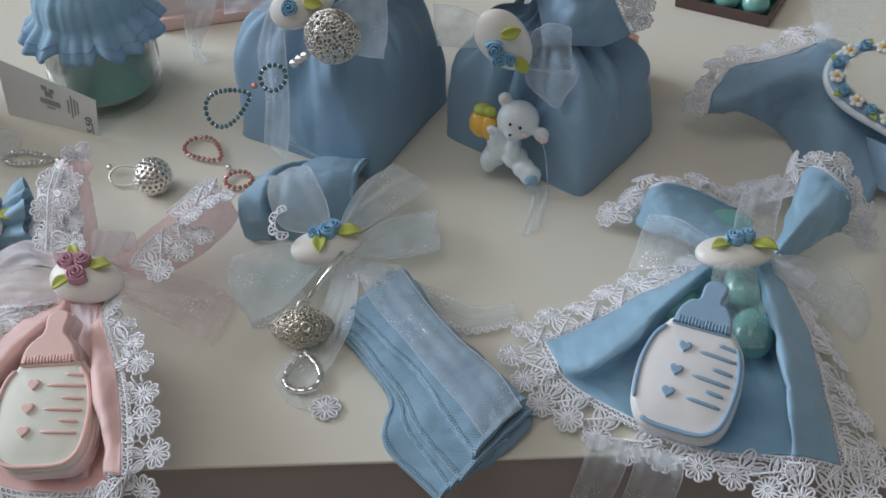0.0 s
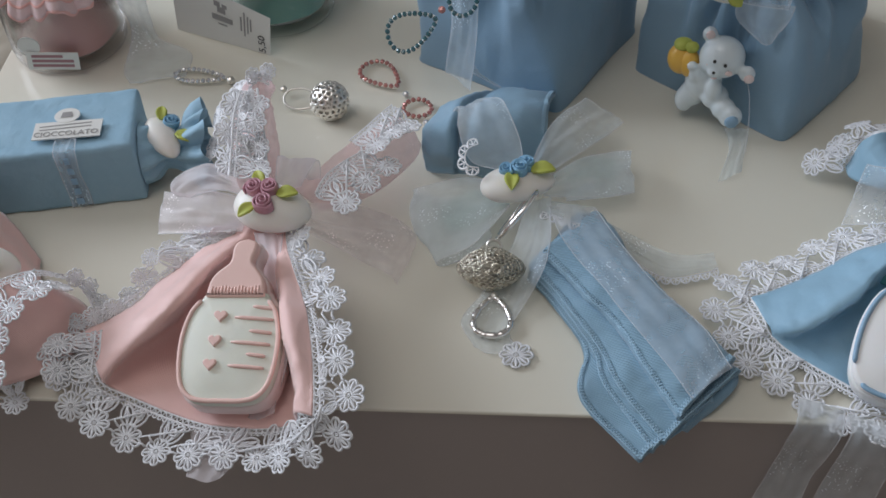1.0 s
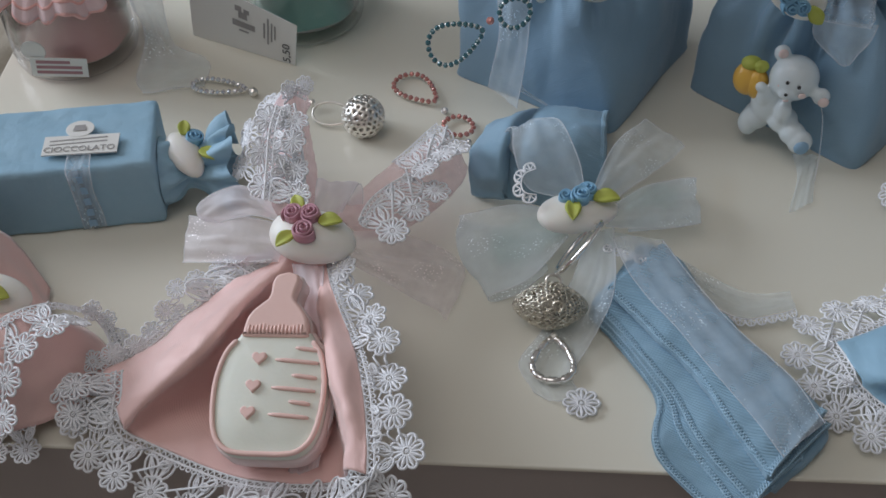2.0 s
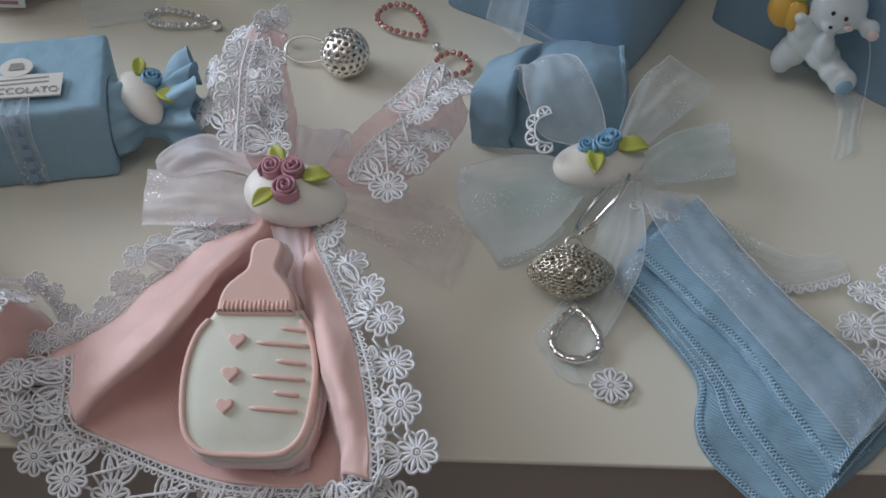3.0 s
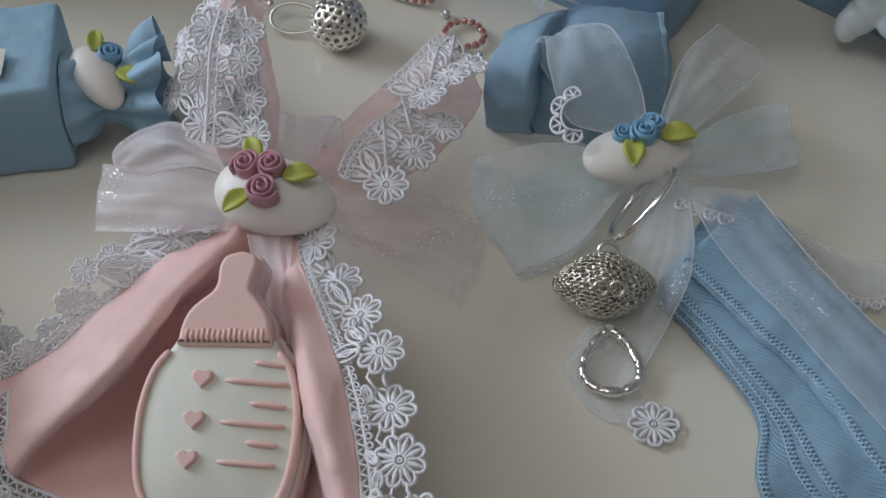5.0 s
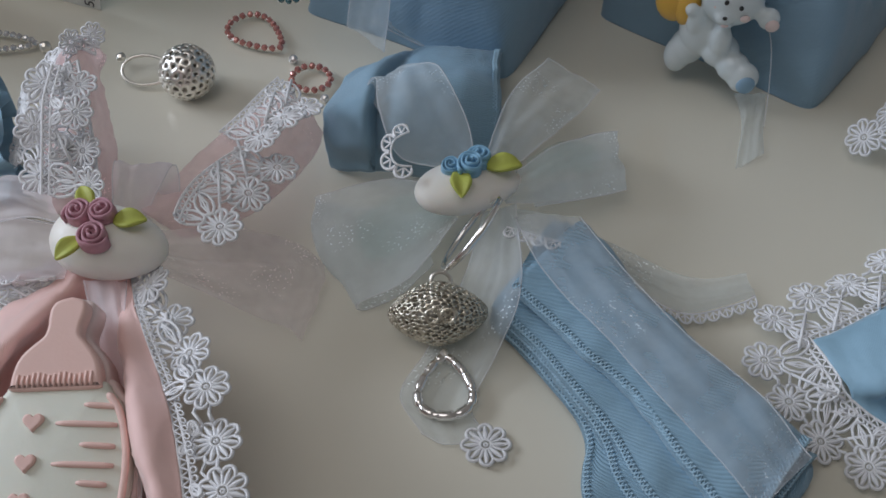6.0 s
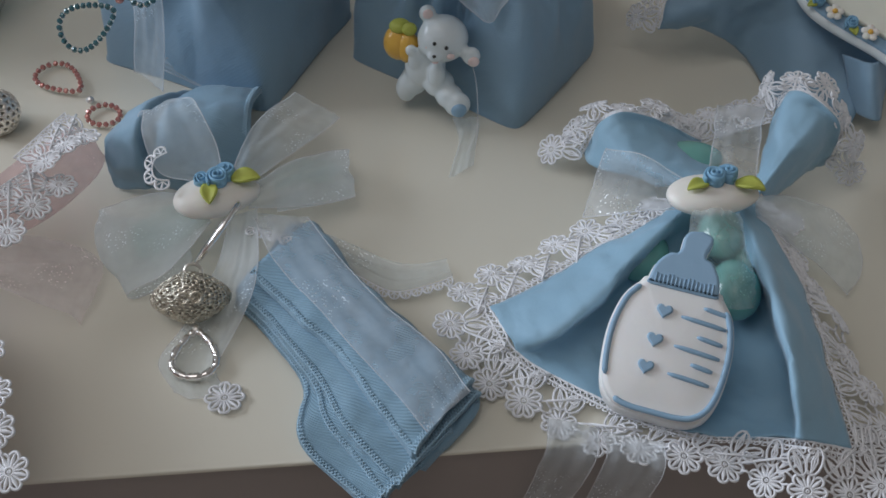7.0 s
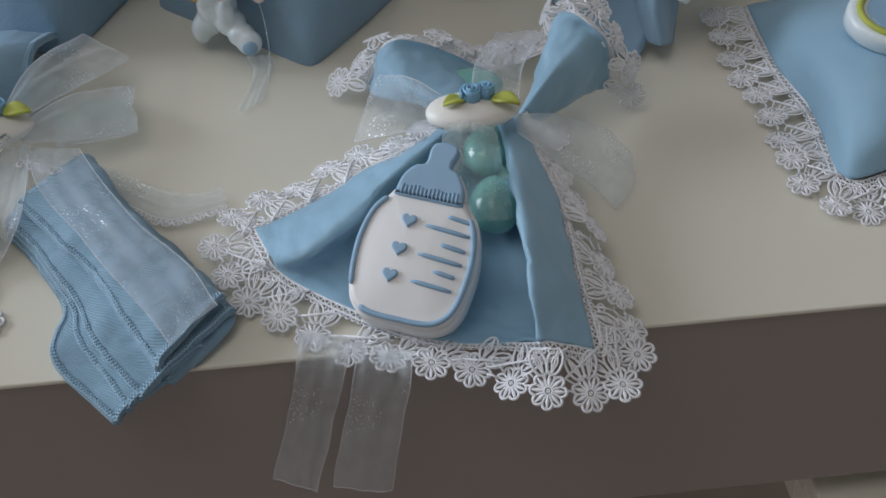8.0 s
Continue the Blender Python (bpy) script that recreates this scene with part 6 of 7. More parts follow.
def paper_box(x0, y0, x1, y1, z1):
    bm = box_bm(x0, y0, 0.0002, x1, y1, z1, 0.0013, 2)
    bmesh.ops.subdivide_edges(bm, edges=[e for e in bm.edges if e.calc_length() > 0.012], cuts=24, use_grid_fill=True)
    for v in bm.verts:
        v.co += Vector((0, 0, 1)) * (0.0005 * noise.fractal(v.co * 90, 0.9, 2.0, 4) if v.co.z > 0.01 else 0) + Vector((0, 1, 0)) * 0.0004 * noise.fractal(Vector((v.co.x * 120, v.co.y * 60, v.co.z * 50 + 5)), 0.9, 2.0, 4)
    return bm


part("wrapper", paper_box(-0.0275, 0.0, 0.0265, 0.0325, 0.0255), M_PAPER, bx, "blue crepe paper")
for sgn in (1, -1):
    rows = []
    for i, (dx, s) in enumerate(((0.0, 1.0), (0.004, 0.80), (0.008, 0.46), (0.013, 0.60), (0.018, 0.95), (0.023, 1.18))):
        row = []
        for k in range(49):
            a = 2 * math.pi * k / 48
            rr = 1 + (0.10 + 0.03 * i) * (math.sin(9 * a + 0.5 * i) + 0.7 * math.sin(5 * a - 0.6 * i + sgn)) * (i > 0)
            row.append((sgn * (0.0268 + dx + 0.0016 * math.sin(7 * a) * (i > 3)), 0.0117 + 0.0112 * s * rr * math.cos(a), max(0.0004, 0.0120 + 0.0112 * s * rr * math.sin(a) * (1 if i < 3 else 1.0))))
        rows.append(row)
    g = relief(net(rows, 24, 144), 0.0006, 160, 2)
    kk = np.arange(25 * 145).reshape(25, 145)
    f = np.stack([kk[:-1, :-1], kk[1:, :-1], kk[1:, 1:], kk[:-1, 1:]], -1).reshape(-1, 4).tolist()
    mesh("twisted_end", g.reshape(-1, 3), f, M_PAPER, bx, "twisted crepe end", local=True)
part("tag", box_bm(-0.0085, 0.0060, 0.0268, 0.0150, 0.0150, 0.0273), M_CARD, bx, "white printed tag", smooth=False).matrix_basis = pose(0, 0, 0, 0, 0, -3)
h = Heap()
h.add(*outline_solid([(0.0045 * math.cos(a), 0.0040 * math.sin(a)) for a in np.linspace(0, 2 * np.pi, 28, endpoint=False)], 0, 0.0006, 0.0002))
seal = h.make("seal", M_CARD, bx, "round paper seal", local=True)
seal.matrix_basis = pose(0.003, 0.0180, 0.0268)
mesh("seal_print", [(-0.0022, -0.0012, 0.0008), (0.0022, -0.0012, 0.0008), (0.0016, 0.0016, 0.0008), (-0.0016, 0.0016, 0.0008)], [(0, 1, 2, 3)], M_INKL, seal, local=True)
band = [[(0.0000, 0.0065, 0.0268), (0.0070, 0.0065, 0.0268)], [(0.0000, 0.0005, 0.0266), (0.0070, 0.0005, 0.0266)], [(0.0000, -0.0008, 0.024), (0.0070, -0.0008, 0.024)], [(0.0000, -0.0008, 0.001), (0.0070, -0.0008, 0.001)]]
q = np.array(bx.matrix_basis)
sheet("band", [[tuple(np.array(p) @ q[:3, :3].T + q[:3, 3]) for p in r] for r in band], M_ORGB, bx, "pale patterned ribbon band", 40, 6, 0, hems=(1, 3))
for i in range(5):
    part("band_motif", box_bm(0.0022, -0.0012, 0.0025 + 0.0046 * i, 0.0048, -0.0009, 0.0052 + 0.0046 * i, 0.0001), M_BLUEP, bx)


def lettering(text, size, mat, parent, m, name="lettering"):
    cu = bpy.data.curves.new(name, "FONT")
    cu.body, cu.size, cu.extrude, cu.align_x, cu.align_y = text, size, 0.00004, "CENTER", "CENTER"
    tmp = bpy.data.objects.new("tmp", cu)
    scene.collection.objects.link(tmp)
    me = bpy.data.meshes.new_from_object(tmp.evaluated_get(bpy.context.evaluated_depsgraph_get()))
    bpy.data.objects.remove(tmp)
    me.materials.clear()
    me.materials.append(mat)
    ob = link(name, me, parent, local=True)
    ob.matrix_basis = m
    return ob


lettering("CIOCCOLATO", 0.0034, M_INKL, bx, pose(0.0035, 0.0080, 0.0275, 0, 0, -3))
for i in range(2):
    part("print_bar", box_bm(-0.006, 0.0108 + 0.0018 * i, 0.02735, 0.012, 0.0113 + 0.0018 * i, 0.02742), M_INKL, bx, smooth=False)
sugar_almond(frame_of((-0.1206, 0.3732, 0.0190), (0.6, -0.75, -0.25), (0.3, -0.3, 1)), "white sugared almond with a blue clay rose by the wrapped box", [(-0.003, 0.0045, 0.003)], [(-0.005, 0.002, 150, 0.006), (0.002, 0.004, 30, 0.0075)], M_ROSEB, 0.0190, 0.0100, 0.0080)
sugar_almond(frame_of((-0.1904, 0.3728, 0.0140), (0.3, -0.8, -0.25), (-0.2, -0.3, 1)), "white sugared almond by the twisted end of the wrapped box", [(-0.003, -0.0025, 0.003)], [(0.000, 0.002, 0, 0.006)], M_ROSEB, 0.0235, 0.0150, 0.0095)


# ---- jars ----
def lathe(prof, n=48):
    p = np.asarray(prof, dtype=float)
    a = np.linspace(0, 2 * np.pi, n, endpoint=False)
    v = np.stack([p[:, 0, None] * np.cos(a), p[:, 0, None] * np.sin(a), np.repeat(p[:, 1, None], n, 1)], -1)
    k = np.arange(len(p) * n).reshape(len(p), n)
    f = np.stack([k[:-1], np.roll(k, -1, 1)[:-1], np.roll(k, -1, 1)[1:], k[1:]], -1).reshape(-1, 4).tolist()
    return v.reshape(-1, 3), f


def sweet_jar(place, label, fill, cover, ruffle, top, seed):
    t = thing("sweet_jar", place, label, "jar", "sweet jars")
    prof = [(0.0001, 0.0), (0.0205, 0.0), (0.0228, 0.0012), (0.0236, 0.005), (0.0240, 0.034), (0.0225, 0.034), (0.0222, 0.007), (0.0205, 0.0052), (0.0001, 0.0048)]
    g = mesh("glass", *lathe(prof, 64), M_GLASS, t, "clear glass tumbler", local=True)
    bm = bmesh.new()
    bm.from_mesh(g.data)
    bmesh.ops.recalc_face_normals(bm, faces=bm.faces[:])
    bm.to_mesh(g.data)
    bm.free()
    prof = spline([(0.0001, 0.0054), (0.0185, 0.0054), (0.0208, 0.0085), (0.0212, 0.020), (0.0205, 0.032), (0.017, 0.038), (0.0001, 0.039)], 40)
    v, f = lathe(np.maximum(prof, 0.0001), 72)
    ang = np.arctan2(v[:, 1], v[:, 0])
    v[:, :2] *= (1 - 0.05 * np.abs(np.sin(2.5 * ang + seed + 30 * v[:, 2])) ** 3)[:, None]
    mesh("filling", v, f, fill, t, "rounded sweets pressed together", local=True)
    n = 240
    a = np.linspace(0, 2 * np.pi, n, endpoint=False)
    wob = np.sin(13 * a + seed) * 0.5 + np.sin(19 * a + 2 * seed) * 0.45 + np.sin(4 * a) * 0.5 + np.sin(29 * a + seed) * 0.4
    rows = []
    for r, z, amp in ((0.0001, 0.0600, 0), (0.008, 0.0596, 0.0002), (0.0155, 0.0570, 0.0003), (0.0200, 0.0520, 0.0004), (0.0212, 0.0465, 0.0005), (0.0212, 0.0425, 0.0007), (0.0226, 0.0398, 0.0012), (0.0258, 0.0366, 0.0019), (0.0282, 0.0325, 0.0027)):
        rr = r + amp * wob
        rows.append(np.stack([rr * np.cos(a), rr * np.sin(a), z + 0.7 * amp * (np.cos(9 * a + seed) + 0.6 * np.cos(16 * a))], 1))
    g = spline(np.array(rows), 40)
    kk = np.arange(41 * n).reshape(41, n)
    f = np.stack([kk[:-1], np.roll(kk, -1, 1)[:-1], np.roll(kk, -1, 1)[1:], kk[1:]], -1).reshape(-1, 4).tolist()
    ob = mesh("cover", g.reshape(-1, 3), f, cover, t, "gathered fabric cover with a ruffle", local=True)
    s = ob.modifiers.new("thick", "SOLIDIFY")
    s.thickness = 0.0008
    tube("ruffle_edge", g[-1], 0.0009, ruffle, t, "rolled ruffle edge", 6, True, True)
    tube("ruffle_edge", g[-5] + (0, 0, 0.0006), 0.0008, ruffle, t, "ruffle seam", 6, True, True)
    if top:
        v, f = ellipsoid((-0.004, -0.008, 0.0640), (0.0115, 0.0085, 0.0055), u=24, v=14)
        Heap().add(v, f).make("almond", M_WHITE, t, "white sugared almond", local=True)
    return t


M_TEALC = plain("teal_paper", (0.05, 0.20, 0.17), (0.09, 0.27, 0.23), 0.5, 200)
M_PEACH = plain("peach_organza", (0.50, 0.25, 0.17), (0.62, 0.36, 0.26), 0.6, 200, bump=0.5)
M_JARB = plain("jar_blue_cloth", (0.22, 0.40, 0.54), (0.28, 0.46, 0.60), 0.7, 150, bump=0.4, sheen=0.3)
M_JARBE = plain("jar_blue_ruffle", (0.22, 0.36, 0.58), (0.28, 0.42, 0.64), 0.7, 300, bump=0.5)
M_JARP = plain("jar_pink_cloth", (0.72, 0.52, 0.52), (0.78, 0.58, 0.57), 0.7, 150, bump=0.4, sheen=0.3)
M_JARPE = plain("jar_pink_ruffle", (0.80, 0.42, 0.38), (0.85, 0.48, 0.43), 0.7, 300, bump=0.5)
M_SWEETP = plain("sugar_pink", (0.78, 0.38, 0.36), (0.83, 0.44, 0.41), 0.4, 120, coat=0.3)
sweet_jar(pose(-0.1000, 0.4800, 0, 0, 0, 20), "glass jar of teal sweets under a ruffled blue fabric cover", M_TEAL, M_JARB, M_JARBE, True, 2)
jar = sweet_jar(pose(-0.1830, 0.4555, 0, 0, 0, 0), "glass jar of pink sweets under a ruffled pink fabric cover", M_SWEETP, M_JARP, M_JARPE, False, 5)
tag = part("tag", box_bm(-0.0125, -0.0246, 0.0045, 0.0075, -0.0242, 0.0125), M_CARD, jar, "white printed label", smooth=False)
tag.matrix_basis = pose(0, 0, 0, 0, 6, 8)
for i in range(3):
    part("print_bar", box_bm(-0.0105, -0.02475, 0.0058 + 0.0022 * i, 0.0055 - 0.004 * (i == 2), -0.0247, 0.0071 + 0.0022 * i), M_INKR, tag, smooth=False)
h = Heap().add(*outline_solid([(0.0045 * math.cos(a), 0.0042 * math.sin(a)) for a in np.linspace(0, 2 * np.pi, 24, endpoint=False)], 0, 0.0005, 0.0002))
seal = h.make("seal", M_CARD, jar, "round paper seal", local=True)
seal.matrix_basis = pose(-0.006, -0.0243, 0.0160, 90, 0, 0)
sheet("ribbon", [[(-0.1484, 0.4400, 0.0448), (-0.1397, 0.4450, 0.0417)], [(-0.1519, 0.4380, 0.0339), (-0.1419, 0.4420, 0.0289)], [(-0.1538, 0.4499, 0.0100), (-0.1439, 0.4493, 0.0080)], [(-0.1555, 0.4365, 0.0010), (-0.1310, 0.4465, 0.0010)], [(-0.1507, 0.4266, 0.0012), (-0.1299, 0.4321, 0.0012)]], M_ORG, jar, "sheer ribbon trailing on the table", 36, 12, 0, 0.0008, 90, 51, hems=(1, 2, 3))

# price card
cd = thing("price_card", (-0.12, 0.455, 0.0), "white printed price card leaning against the jar", "card")
BL, BR, TR, TL = np.array((-0.1405, 0.4643, 0.0003)), np.array((-0.0985, 0.4465, 0.0003)), np.array((-0.0962, 0.4475, 0.0172)), np.array((-0.1392, 0.4660, 0.0272))
nn = np.cross(BR - BL, TL - BL)
nn = -nn / np.linalg.norm(nn) if nn[1] > 0 else nn / np.linalg.norm(nn)


def on_card(u, v, d=0.0):
    return (BL * (1 - u) + BR * u) * (1 - v) + (TL * (1 - u) + TR * u) * v + nn * d


def card_block(name, u0, v0, u1, v1, d0, d1, mat, parent, label=""):
    vs = [on_card(u, v, d) for d in (d0, d1) for u, v in ((u0, v0), (u1, v0), (u1, v1), (u0, v1))]
    return mesh(name, vs, [(3, 2, 1, 0), (4, 5, 6, 7), (0, 1, 5, 4), (1, 2, 6, 5), (2, 3, 7, 6), (3, 0, 4, 7)], mat, parent, label, smooth=False)


pl = card_block("paper", 0, 0, 1, 1, -0.0003, 0.0, M_CARD, cd, "stiff white paper")
for u0, v0, u1, v1 in ((0.47, 0.62, 0.55, 0.74), (0.44, 0.74, 0.50, 0.84), (0.52, 0.74, 0.57, 0.82), (0.41, 0.45, 0.62, 0.56), (0.47, 0.37, 0.56, 0.40), (0.70, 0.40, 0.715, 0.72), (0.735, 0.30, 0.75, 0.85), (0.77, 0.38, 0.782, 0.78), (0.80, 0.45, 0.812, 0.75)):
    card_block("print_bar", u0, v0, u1, v1, 0.00005, 0.00012, M_INKL, cd)
ct = Matrix((Vector(TL - BL).normalized(), Vector(BL - BR).normalized(), Vector(nn))).transposed().to_4x4()
ct.translation = Vector(on_card(0.92, 0.24, 0.0002))
lettering("5,50", 0.0046, M_INK, cd, world_of(cd).inverted() @ ct)


# ---- second pink favour, at the table's left end ----
pk = thing("pink_favour", (-0.165, 0.31, 0.0), "pink cotton favour cloth with white lace beside the wrapped box", "party favour", "lace favours")
sheet("cloth", [
    [(-0.2177, 0.3683, 0.0040), (-0.1901, 0.3522, 0.0200), (-0.1767, 0.3386, 0.0220), (-0.1683, 0.3388, 0.0120), (-0.1561, 0.3286, 0.0020)],
    [(-0.2127, 0.3458, 0.0040), (-0.1795, 0.3257, 0.0280), (-0.1692, 0.3208, 0.0260), (-0.1641, 0.3255, 0.0140), (-0.1545, 0.3225, 0.0020)],
    [(-0.2042, 0.3201, 0.0040), (-0.1767, 0.3116, 0.0200), (-0.1674, 0.3092, 0.0180), (-0.1587, 0.3105, 0.0120), (-0.1479, 0.3119, 0.0060)],
    [(-0.1964, 0.3012, 0.0040), (-0.1669, 0.2904, 0.0260), (-0.1542, 0.2934, 0.0260), (-0.1419, 0.3001, 0.0220), (-0.1354, 0.3067, 0.0060)],
    [(-0.1881, 0.2800, 0.0030), (-0.1635, 0.2764, 0.0200), (-0.1471, 0.2812, 0.0180), (-0.1366, 0.2926, 0.0130), (-0.1293, 0.2996, 0.0040)],
    [(-0.1804, 0.2604, 0.0020), (-0.1655, 0.2681, 0.0040), (-0.1501, 0.2733, 0.0040), (-0.1396, 0.2782, 0.0040), (-0.1295, 0.2904, 0.0030)]], M_PINK, pk, "pink cotton cloth", 40, 40, 0.0009, 0.0008, 70, 61)
trim("lace_edge", [(-0.1588, 0.2706, 0.0120), (-0.1586, 0.2879, 0.0220), (-0.1527, 0.2949, 0.0270), (-0.1430, 0.3014, 0.0260), (-0.1371, 0.3057, 0.0200)], [(-0.1428, 0.2636, 0.0120), (-0.1419, 0.2774, 0.0230), (-0.1374, 0.2848, 0.0270), (-0.1330, 0.2914, 0.0260), (-0.1302, 0.3003, 0.0200)], pk, "white flower lace", wave=0.0008, waves=2)
trim("lace_edge", [(-0.1371, 0.3057, 0.0200), (-0.1321, 0.3063, 0.0120), (-0.1285, 0.3014, 0.0060), (-0.1271, 0.2919, 0.0040)], [(-0.1341, 0.3089, 0.0180), (-0.1272, 0.3095, 0.0100), (-0.1229, 0.3023, 0.0040), (-0.1218, 0.2909, 0.0030)], pk, "white flower lace", wave=0.0008, waves=2)
trim("lace_hem", [(-0.1687, 0.2720, 0.0040), (-0.1555, 0.2739, 0.0040), (-0.1445, 0.2781, 0.0050)], [(-0.1652, 0.2602, 0.0010), (-0.1526, 0.2631, 0.0010), (-0.1397, 0.2662, 0.0020)], pk, "white flower lace", wave=0.0008, waves=2)
sugar_almond(frame_of((-0.1611, 0.3040, 0.0240), (1, 0.1, -0.1), (0, -0.3, 1)), "white sugared almond with mauve clay roses on pink cloth", [(-0.003, 0.0005, 0.003), (-0.006, -0.003, 0.0026)], [(-0.001, -0.0008, -8, 0.0085)], M_ROSE, 0.0245, 0.016, 0.0105)

# ---- blue favour with a heart plaque ----
bh = thing("blue_favour", (0.19, 0.42, 0.0), "blue cotton favour cloth with lace under a heart plaque", "party favour", "lace favours")
sheet("cloth", [
    [(0.1476, 0.4253, 0.0160), (0.1495, 0.4268, 0.0220), (0.1580, 0.4427, 0.0240), (0.1671, 0.4451, 0.0260)],
    [(0.1584, 0.4268, 0.0160), (0.1611, 0.4242, 0.0260), (0.1666, 0.4332, 0.0300), (0.1786, 0.4442, 0.0300)],
    [(0.1694, 0.4246, 0.0120), (0.1737, 0.4254, 0.0220), (0.1797, 0.4264, 0.0340), (0.1885, 0.4457, 0.0320)],
    [(0.1796, 0.4232, 0.0030), (0.1840, 0.4238, 0.0160), (0.1920, 0.4229, 0.0320), (0.1993, 0.4467, 0.0340)],
    [(0.1844, 0.3960, 0.0020), (0.1928, 0.4044, 0.0140), (0.2051, 0.4187, 0.0240), (0.2116, 0.4361, 0.0300)],
    [(0.2028, 0.3851, 0.0020), (0.2128, 0.3989, 0.0120), (0.2254, 0.4186, 0.0180), (0.2334, 0.4359, 0.0240)]], M_POUCH, bh, "slate blue cotton cloth", 44, 34, 0.0009, 0.0022, 60, 71)
trim("lace_edge", [(0.1475, 0.4246, 0.0170), (0.1495, 0.4273, 0.0230), (0.1577, 0.4416, 0.0250), (0.1668, 0.4444, 0.0270), (0.1793, 0.4431, 0.0310), (0.1886, 0.4450, 0.0330), (0.1992, 0.4468, 0.0350)], [(0.1390, 0.4329, 0.0100), (0.1431, 0.4495, 0.0160), (0.1531, 0.4654, 0.0200), (0.1675, 0.4698, 0.0220), (0.1806, 0.4690, 0.0260), (0.1916, 0.4747, 0.0300), (0.2044, 0.4771, 0.0320)], bh, "white flower lace", wave=0.001, waves=3)
sheet("bow_tail", [[(0.1901, 0.4362, 0.0360), (0.1981, 0.4233, 0.0340)], [(0.1924, 0.4563, 0.0360), (0.2121, 0.4468, 0.0360)], [(0.1957, 0.4821, 0.0360), (0.2239, 0.4756, 0.0360)]], M_FILM, bh, "sheer organza", 20, 12, 0, 0.0005, 90, 72)
sheet("fold", [[(0.2038, 0.4047, 0.0180), (0.2075, 0.3915, 0.0240), (0.2195, 0.4058, 0.0160)], [(0.2046, 0.3971, 0.0120), (0.2064, 0.3849, 0.0200), (0.2176, 0.3984, 0.0100)], [(0.2065, 0.3968, 0.0020), (0.2083, 0.3805, 0.0100), (0.2159, 0.3924, 0.0020)]], M_POUCH, bh, "gathered cloth fold", 20, 20, 0.0009, 0.0005, 70, 73)
hp = thing("heart_plaque", frame_of((0.2172, 0.4137, 0.0310), (0.96, -0.05, 0.1), (-0.15, -0.45, 1)), "pale green heart plaque with clay flowers on blue cloth", "plaque")
HO = heart_outline(0.027, 72)
Heap().add(*outline_solid(HO, 0, 0.005, 0.0015, True)).make("heart_base", M_BLUEP, hp, "light blue border", local=True)
Heap().add(*outline_solid(HO * 0.80, 0.0051, 0.0068, 0.001, True)).make("heart_face", M_CREAM, hp, "cream face", local=True)
tube("border", np.column_stack([HO * 1.0, np.full(72, 0.0022)]), 0.0018, M_RESIN, hp, "rounded pale border", 8, True, True)
for i in range(9):
    a = 5 + 3 * i
    c = HO[a % 72] * 0.90
    if i % 2 == 0:
        fl = Heap()
        for k in range(5):
            b = 2 * math.pi * k / 5
            v, f = ellipsoid((c[0] + 0.0017 * math.cos(b), c[1] + 0.0017 * math.sin(b), 0.0072), (0.0013, 0.0013, 0.0007), u=10, v=6)
            fl.add(v, f, 0)
        v, f = ellipsoid((c[0], c[1], 0.0078), (0.0009, 0.0009, 0.0008), u=8, v=6)
        fl.add(v, f, 1)
        fl.make("clay_flower", [M_WHITE, M_YELLOW], hp, "white clay flower with a yellow eye", local=True)
    else:
        rose(hp, pose(c[0], c[1], 0.0068), 0.0021, M_ROSEB)
        leaf(hp, pose(c[0], c[1], 0.0062, 0, 0, 40 * i), 0.0042)

# ---- blue cushion favour at the right ----
cu = thing("blue_cushion", (0.26, 0.35, 0.0), "plump light blue cotton cushion favour edged with white lace", "cushion")
ob, g = sheet("cushion", [
    [(0.2453, 0.4072, 0.0040), (0.2607, 0.3999, 0.0120), (0.2829, 0.4074, 0.0120), (0.3135, 0.4202, 0.0060)],
    [(0.2451, 0.3749, 0.0040), (0.2536, 0.3648, 0.0170), (0.2737, 0.3670, 0.0200), (0.3078, 0.3804, 0.0100)],
    [(0.2489, 0.3509, 0.0040), (0.2542, 0.3403, 0.0160), (0.2709, 0.3412, 0.0200), (0.3049, 0.3561, 0.0100)],
    [(0.2484, 0.3304, 0.0030), (0.2532, 0.3255, 0.0120), (0.2698, 0.3262, 0.0150), (0.3005, 0.3365, 0.0080)],
    [(0.2474, 0.3216, 0.0030), (0.2520, 0.3171, 0.0040), (0.2705, 0.3214, 0.0050), (0.3003, 0.3253, 0.0040)]], M_BLUE, cu, "light blue cotton", 40, 40, 0.0009, 0.0004, 60, 81)
trim("lace_edge", few(g[:, 0], 7), [(0.2227, 0.4082, 0.0030), (0.2259, 0.3832, 0.0020), (0.2304, 0.3630, 0.0020), (0.2308, 0.3459, 0.0020), (0.2289, 0.3341, 0.0020), (0.2276, 0.3177, 0.0020), (0.2284, 0.3079, 0.0020)], cu, "white flower lace", wave=0.0009, waves=3)
trim("lace_edge", [(0.2470, 0.3214, 0.0030), (0.2523, 0.3172, 0.0030), (0.2618, 0.3198, 0.0030), (0.2752, 0.3232, 0.0030)], [(0.2318, 0.3027, 0.0010), (0.2441, 0.2977, 0.0010), (0.2599, 0.3003, 0.0010), (0.2765, 0.3042, 0.0010)], cu, "white flower lace", wave=0.0009, waves=2)
hp = thing("round_plaque", frame_of((0.2780, 0.3622, 0.0240), (1, -0.1, 0), (-0.05, -0.2, 1)), "pale blue and white plaque on the blue cushion", "plaque")
RO = ring2(0, 0, 0.0185, 0.0140, 0, 48)
Heap().add(*outline_solid(RO, 0, 0.006, 0.002)).make("plaque_base", M_RESIN, hp, local=True)
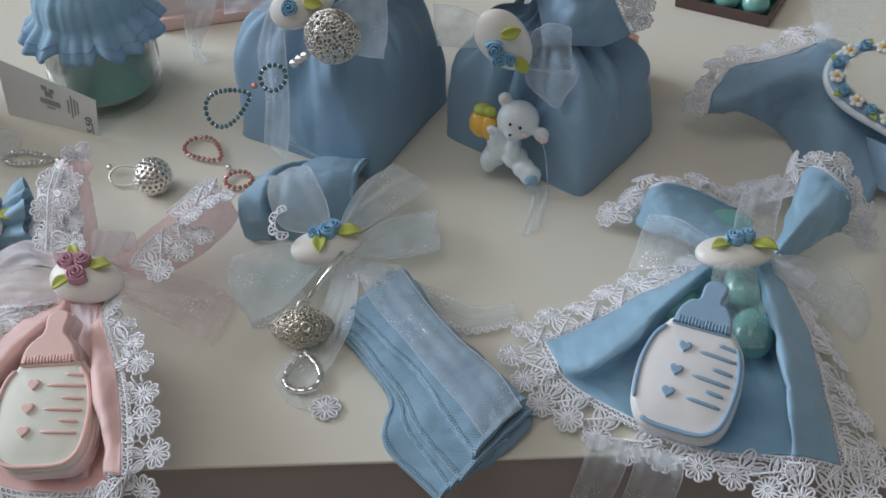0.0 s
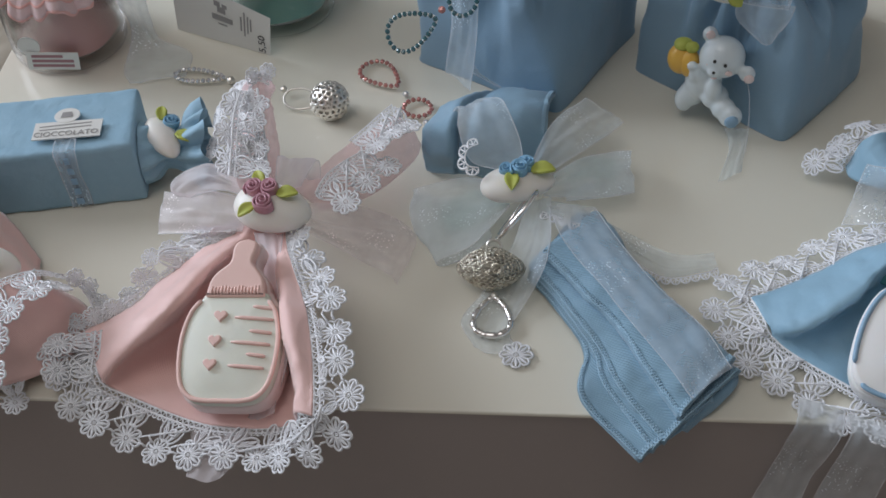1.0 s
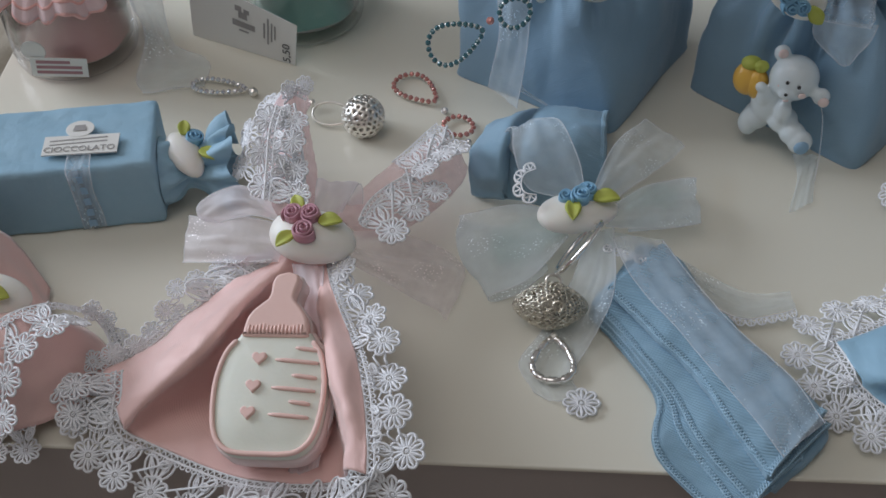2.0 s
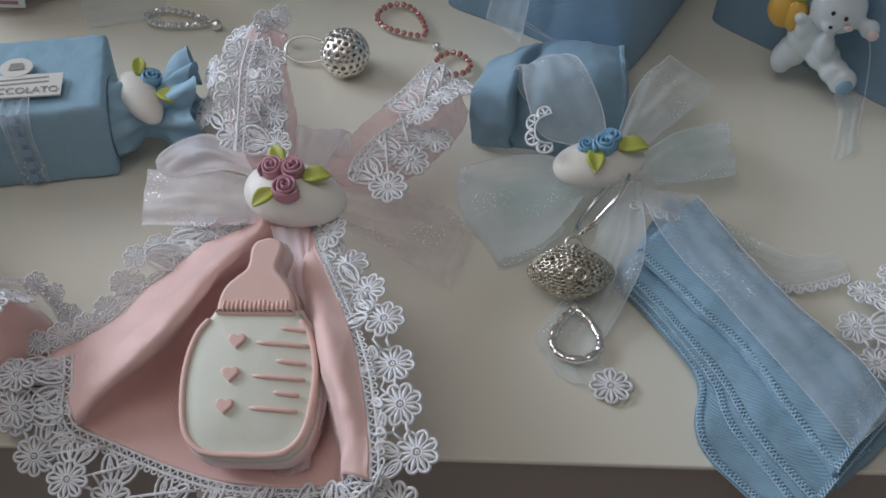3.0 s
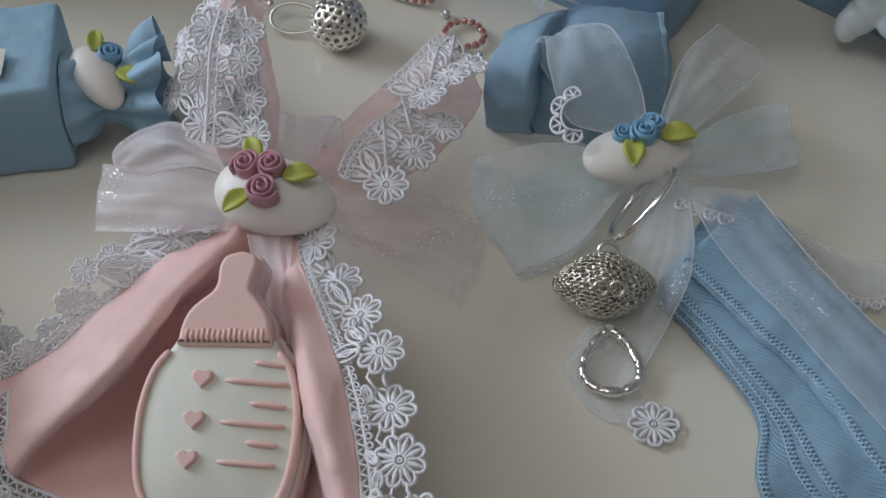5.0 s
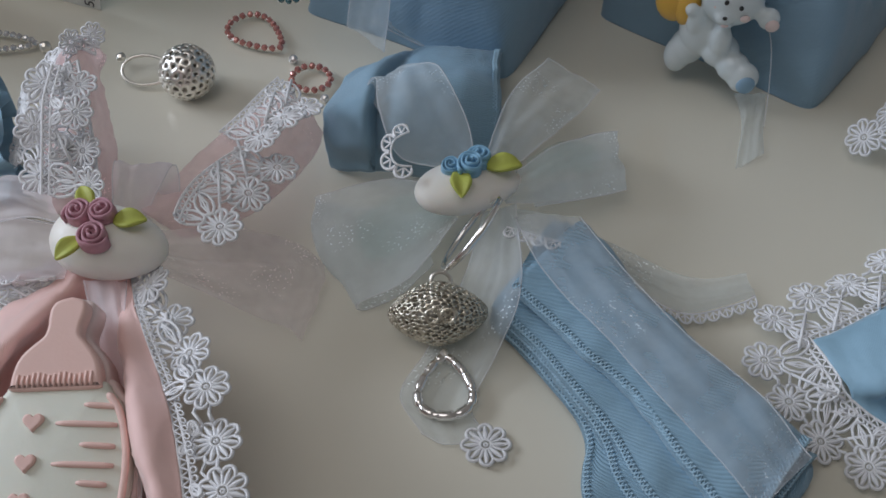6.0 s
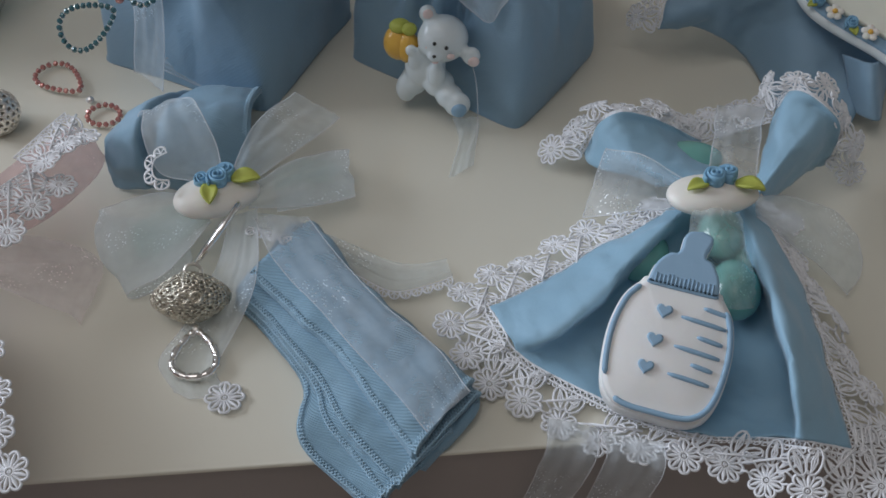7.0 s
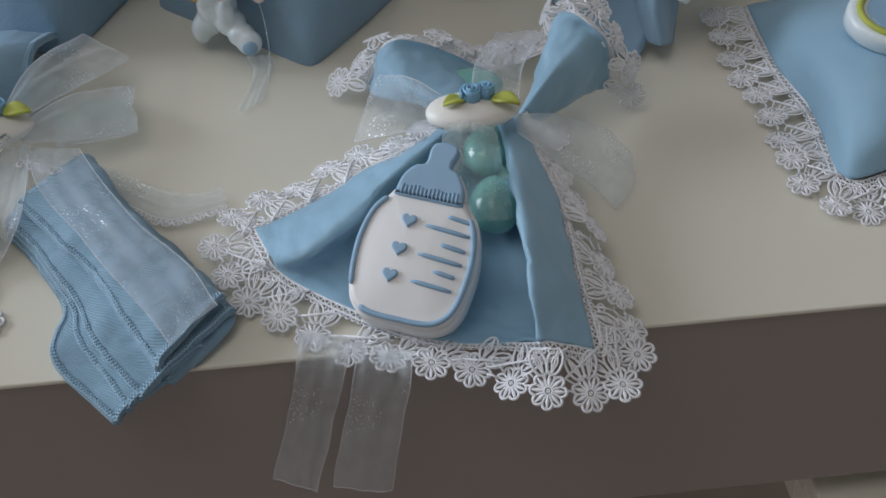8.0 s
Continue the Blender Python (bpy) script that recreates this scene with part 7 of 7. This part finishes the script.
tube("leaf_border", np.column_stack([RO * 0.80, np.full(48, 0.0062)]), 0.0011, M_LEAF, hp, "green painted border", 8, True, True)
Heap().add(*outline_solid(RO * 0.68, 0.0055, 0.0064, 0.0004)).make("plaque_face", M_BLUEP, hp, local=True)

M_PALEG = plain("pale_green_card", (0.50, 0.54, 0.48), (0.58, 0.61, 0.55), 0.6, 30, bump=0.2)
M_BENCH = plain("worn_brown_paint", (0.14, 0.115, 0.10), (0.20, 0.17, 0.14), 0.5, 20, bump=0.3, fine=200)
M_LINEN = plain("beige_linen", (0.24, 0.21, 0.16), (0.36, 0.31, 0.25), 0.85, 60, bump=0.8, fine=700)
# ---- low bench beyond the table's end ----
bench = thing("low_bench", (-0.42, 0.6, -0.85), "grey-brown bench with a dark lower shelf beside the table", "bench")
part("seat", box_bm(-0.62, 0.30, -0.215, -0.262, 1.3, -0.195, 0.002), M_BENCH, bench, "dark grey-brown top", local=False, smooth=False)
part("shelf", box_bm(-0.60, 0.32, -0.34, -0.275, 1.28, -0.325, 0.002), M_BROWN, bench, "dark shelf", local=False, smooth=False)
for x in (-0.60, -0.30):
    for y in (0.33, 1.25):
        part("leg", box_bm(x, y, -0.8499, x + 0.025, y + 0.025, -0.2152, 0.002), M_WALL, bench, local=False, smooth=False)
cl = thing("folded_cloth", (-0.34, 0.62, -0.195), "crumpled beige linen cloth lying on the bench", "cloth")
for i in range(3):
    x0, x1, z = -0.40 + 0.008 * i, -0.272 - 0.006 * i, -0.186 + 0.013 * i
    sheet("fold", [[(x0, 0.50, z), (0.5 * (x0 + x1), 0.495, z + 0.004), (x1, 0.50, z)], [(x0, 0.62, z + 0.003), (0.5 * (x0 + x1), 0.62, z + 0.010), (x1, 0.62, z + 0.002)], [(x0, 0.74, z), (0.5 * (x0 + x1), 0.745, z + 0.004), (x1, 0.74, z)]], M_LINEN, cl, "", 50, 40, 0.008, 0.006, 30, 95)
bk = thing("storage_box", (-0.36, 0.86, -0.195), "pale grey-green storage box with a dark band on the bench", "box")
part("body", box_bm(-0.44, 0.76, -0.1948, -0.275, 0.98, -0.12, 0.003), M_DARK, bk, "dark lower part", local=False, smooth=False)
part("lid", box_bm(-0.446, 0.754, -0.1198, -0.269, 0.986, -0.085, 0.004), M_PALEG, bk, "pale grey-green lid", local=False, smooth=False)

# ---- behind: clear box of sweets and a pink parcel ----
s0, s1 = Vector((0.1509, 0.5309, 0.0000)), Vector((0.1896, 0.5099, 0.0000))
cb = thing("sweet_box", frame_of(s0, s1 - s0), "small brown box of teal sweets with a clear lid", "box")
SL = (s1 - s0).length
for x0, y0, x1, y1 in ((0, 0, SL, 0.0016), (0, 0.0384, SL, 0.04), (0, 0.0018, 0.0016, 0.0382), (SL - 0.0016, 0.0018, SL, 0.0382)):
    part("tray_side", box_bm(x0, y0, 0.0003, x1, y1, 0.0052, 0.0003), M_BROWN, cb, smooth=False)
part("tray_base", box_bm(0.0018, 0.0018, 0.0003, SL - 0.0018, 0.0382, 0.0010), M_TEALC, cb, "teal paper lining", smooth=False)
for i in range(9):
    v, f = ellipsoid((0.0090 + (SL - 0.018) / 2 * (i % 3), 0.0080 + 0.0120 * (i // 3), 0.0062), ((SL - 0.006) / 6, 0.0058, 0.0052), u=18, v=12)
    Heap().add(v, f).make("sweet", M_TEAL, cb, local=True)
pp = thing("pink_parcel", pose(-0.062, 0.552, 0, 0, 0, 12), "pink paper parcel tied with sheer ribbon", "parcel")
part("wrapper", paper_box(-0.028, -0.02, 0.028, 0.02, 0.030), M_PALEP, pp, "pale pink paper")
part("base", box_bm(-0.030, -0.022, 0.0002, 0.030, 0.022, 0.007, 0.001), M_PINKP, pp, "deeper pink base")
sheet("ribbon", [[(-0.0581, 0.4938, 0.0400), (-0.0485, 0.4931, 0.0400)], [(-0.0645, 0.4928, 0.0300), (-0.0525, 0.4907, 0.0280)], [(-0.0699, 0.5087, 0.0060), (-0.0629, 0.5029, 0.0050)], [(-0.0654, 0.4979, 0.0010), (-0.0565, 0.4973, 0.0010)]], M_ORG, pp, "sheer ribbon", 24, 10, 0, 0.0006, 90, 91, hems=(1, 3))
po = thing("peach_pouch", (0.1185, 0.470, 0.0), "small peach organza bag behind the blue pouch", "gift pouch")
v, f = lathe([(0.0001, 0.0006), (0.010, 0.0006), (0.0135, 0.005), (0.0125, 0.012), (0.007, 0.018), (0.004, 0.021), (0.009, 0.027)], 40)
v *= 0.85
v[:, :2] *= (1 + 0.06 * np.sin(np.arctan2(v[:, 1], v[:, 0]) * 9))[:, None]
mesh("bag", v, f, M_PEACH, po, local=True)
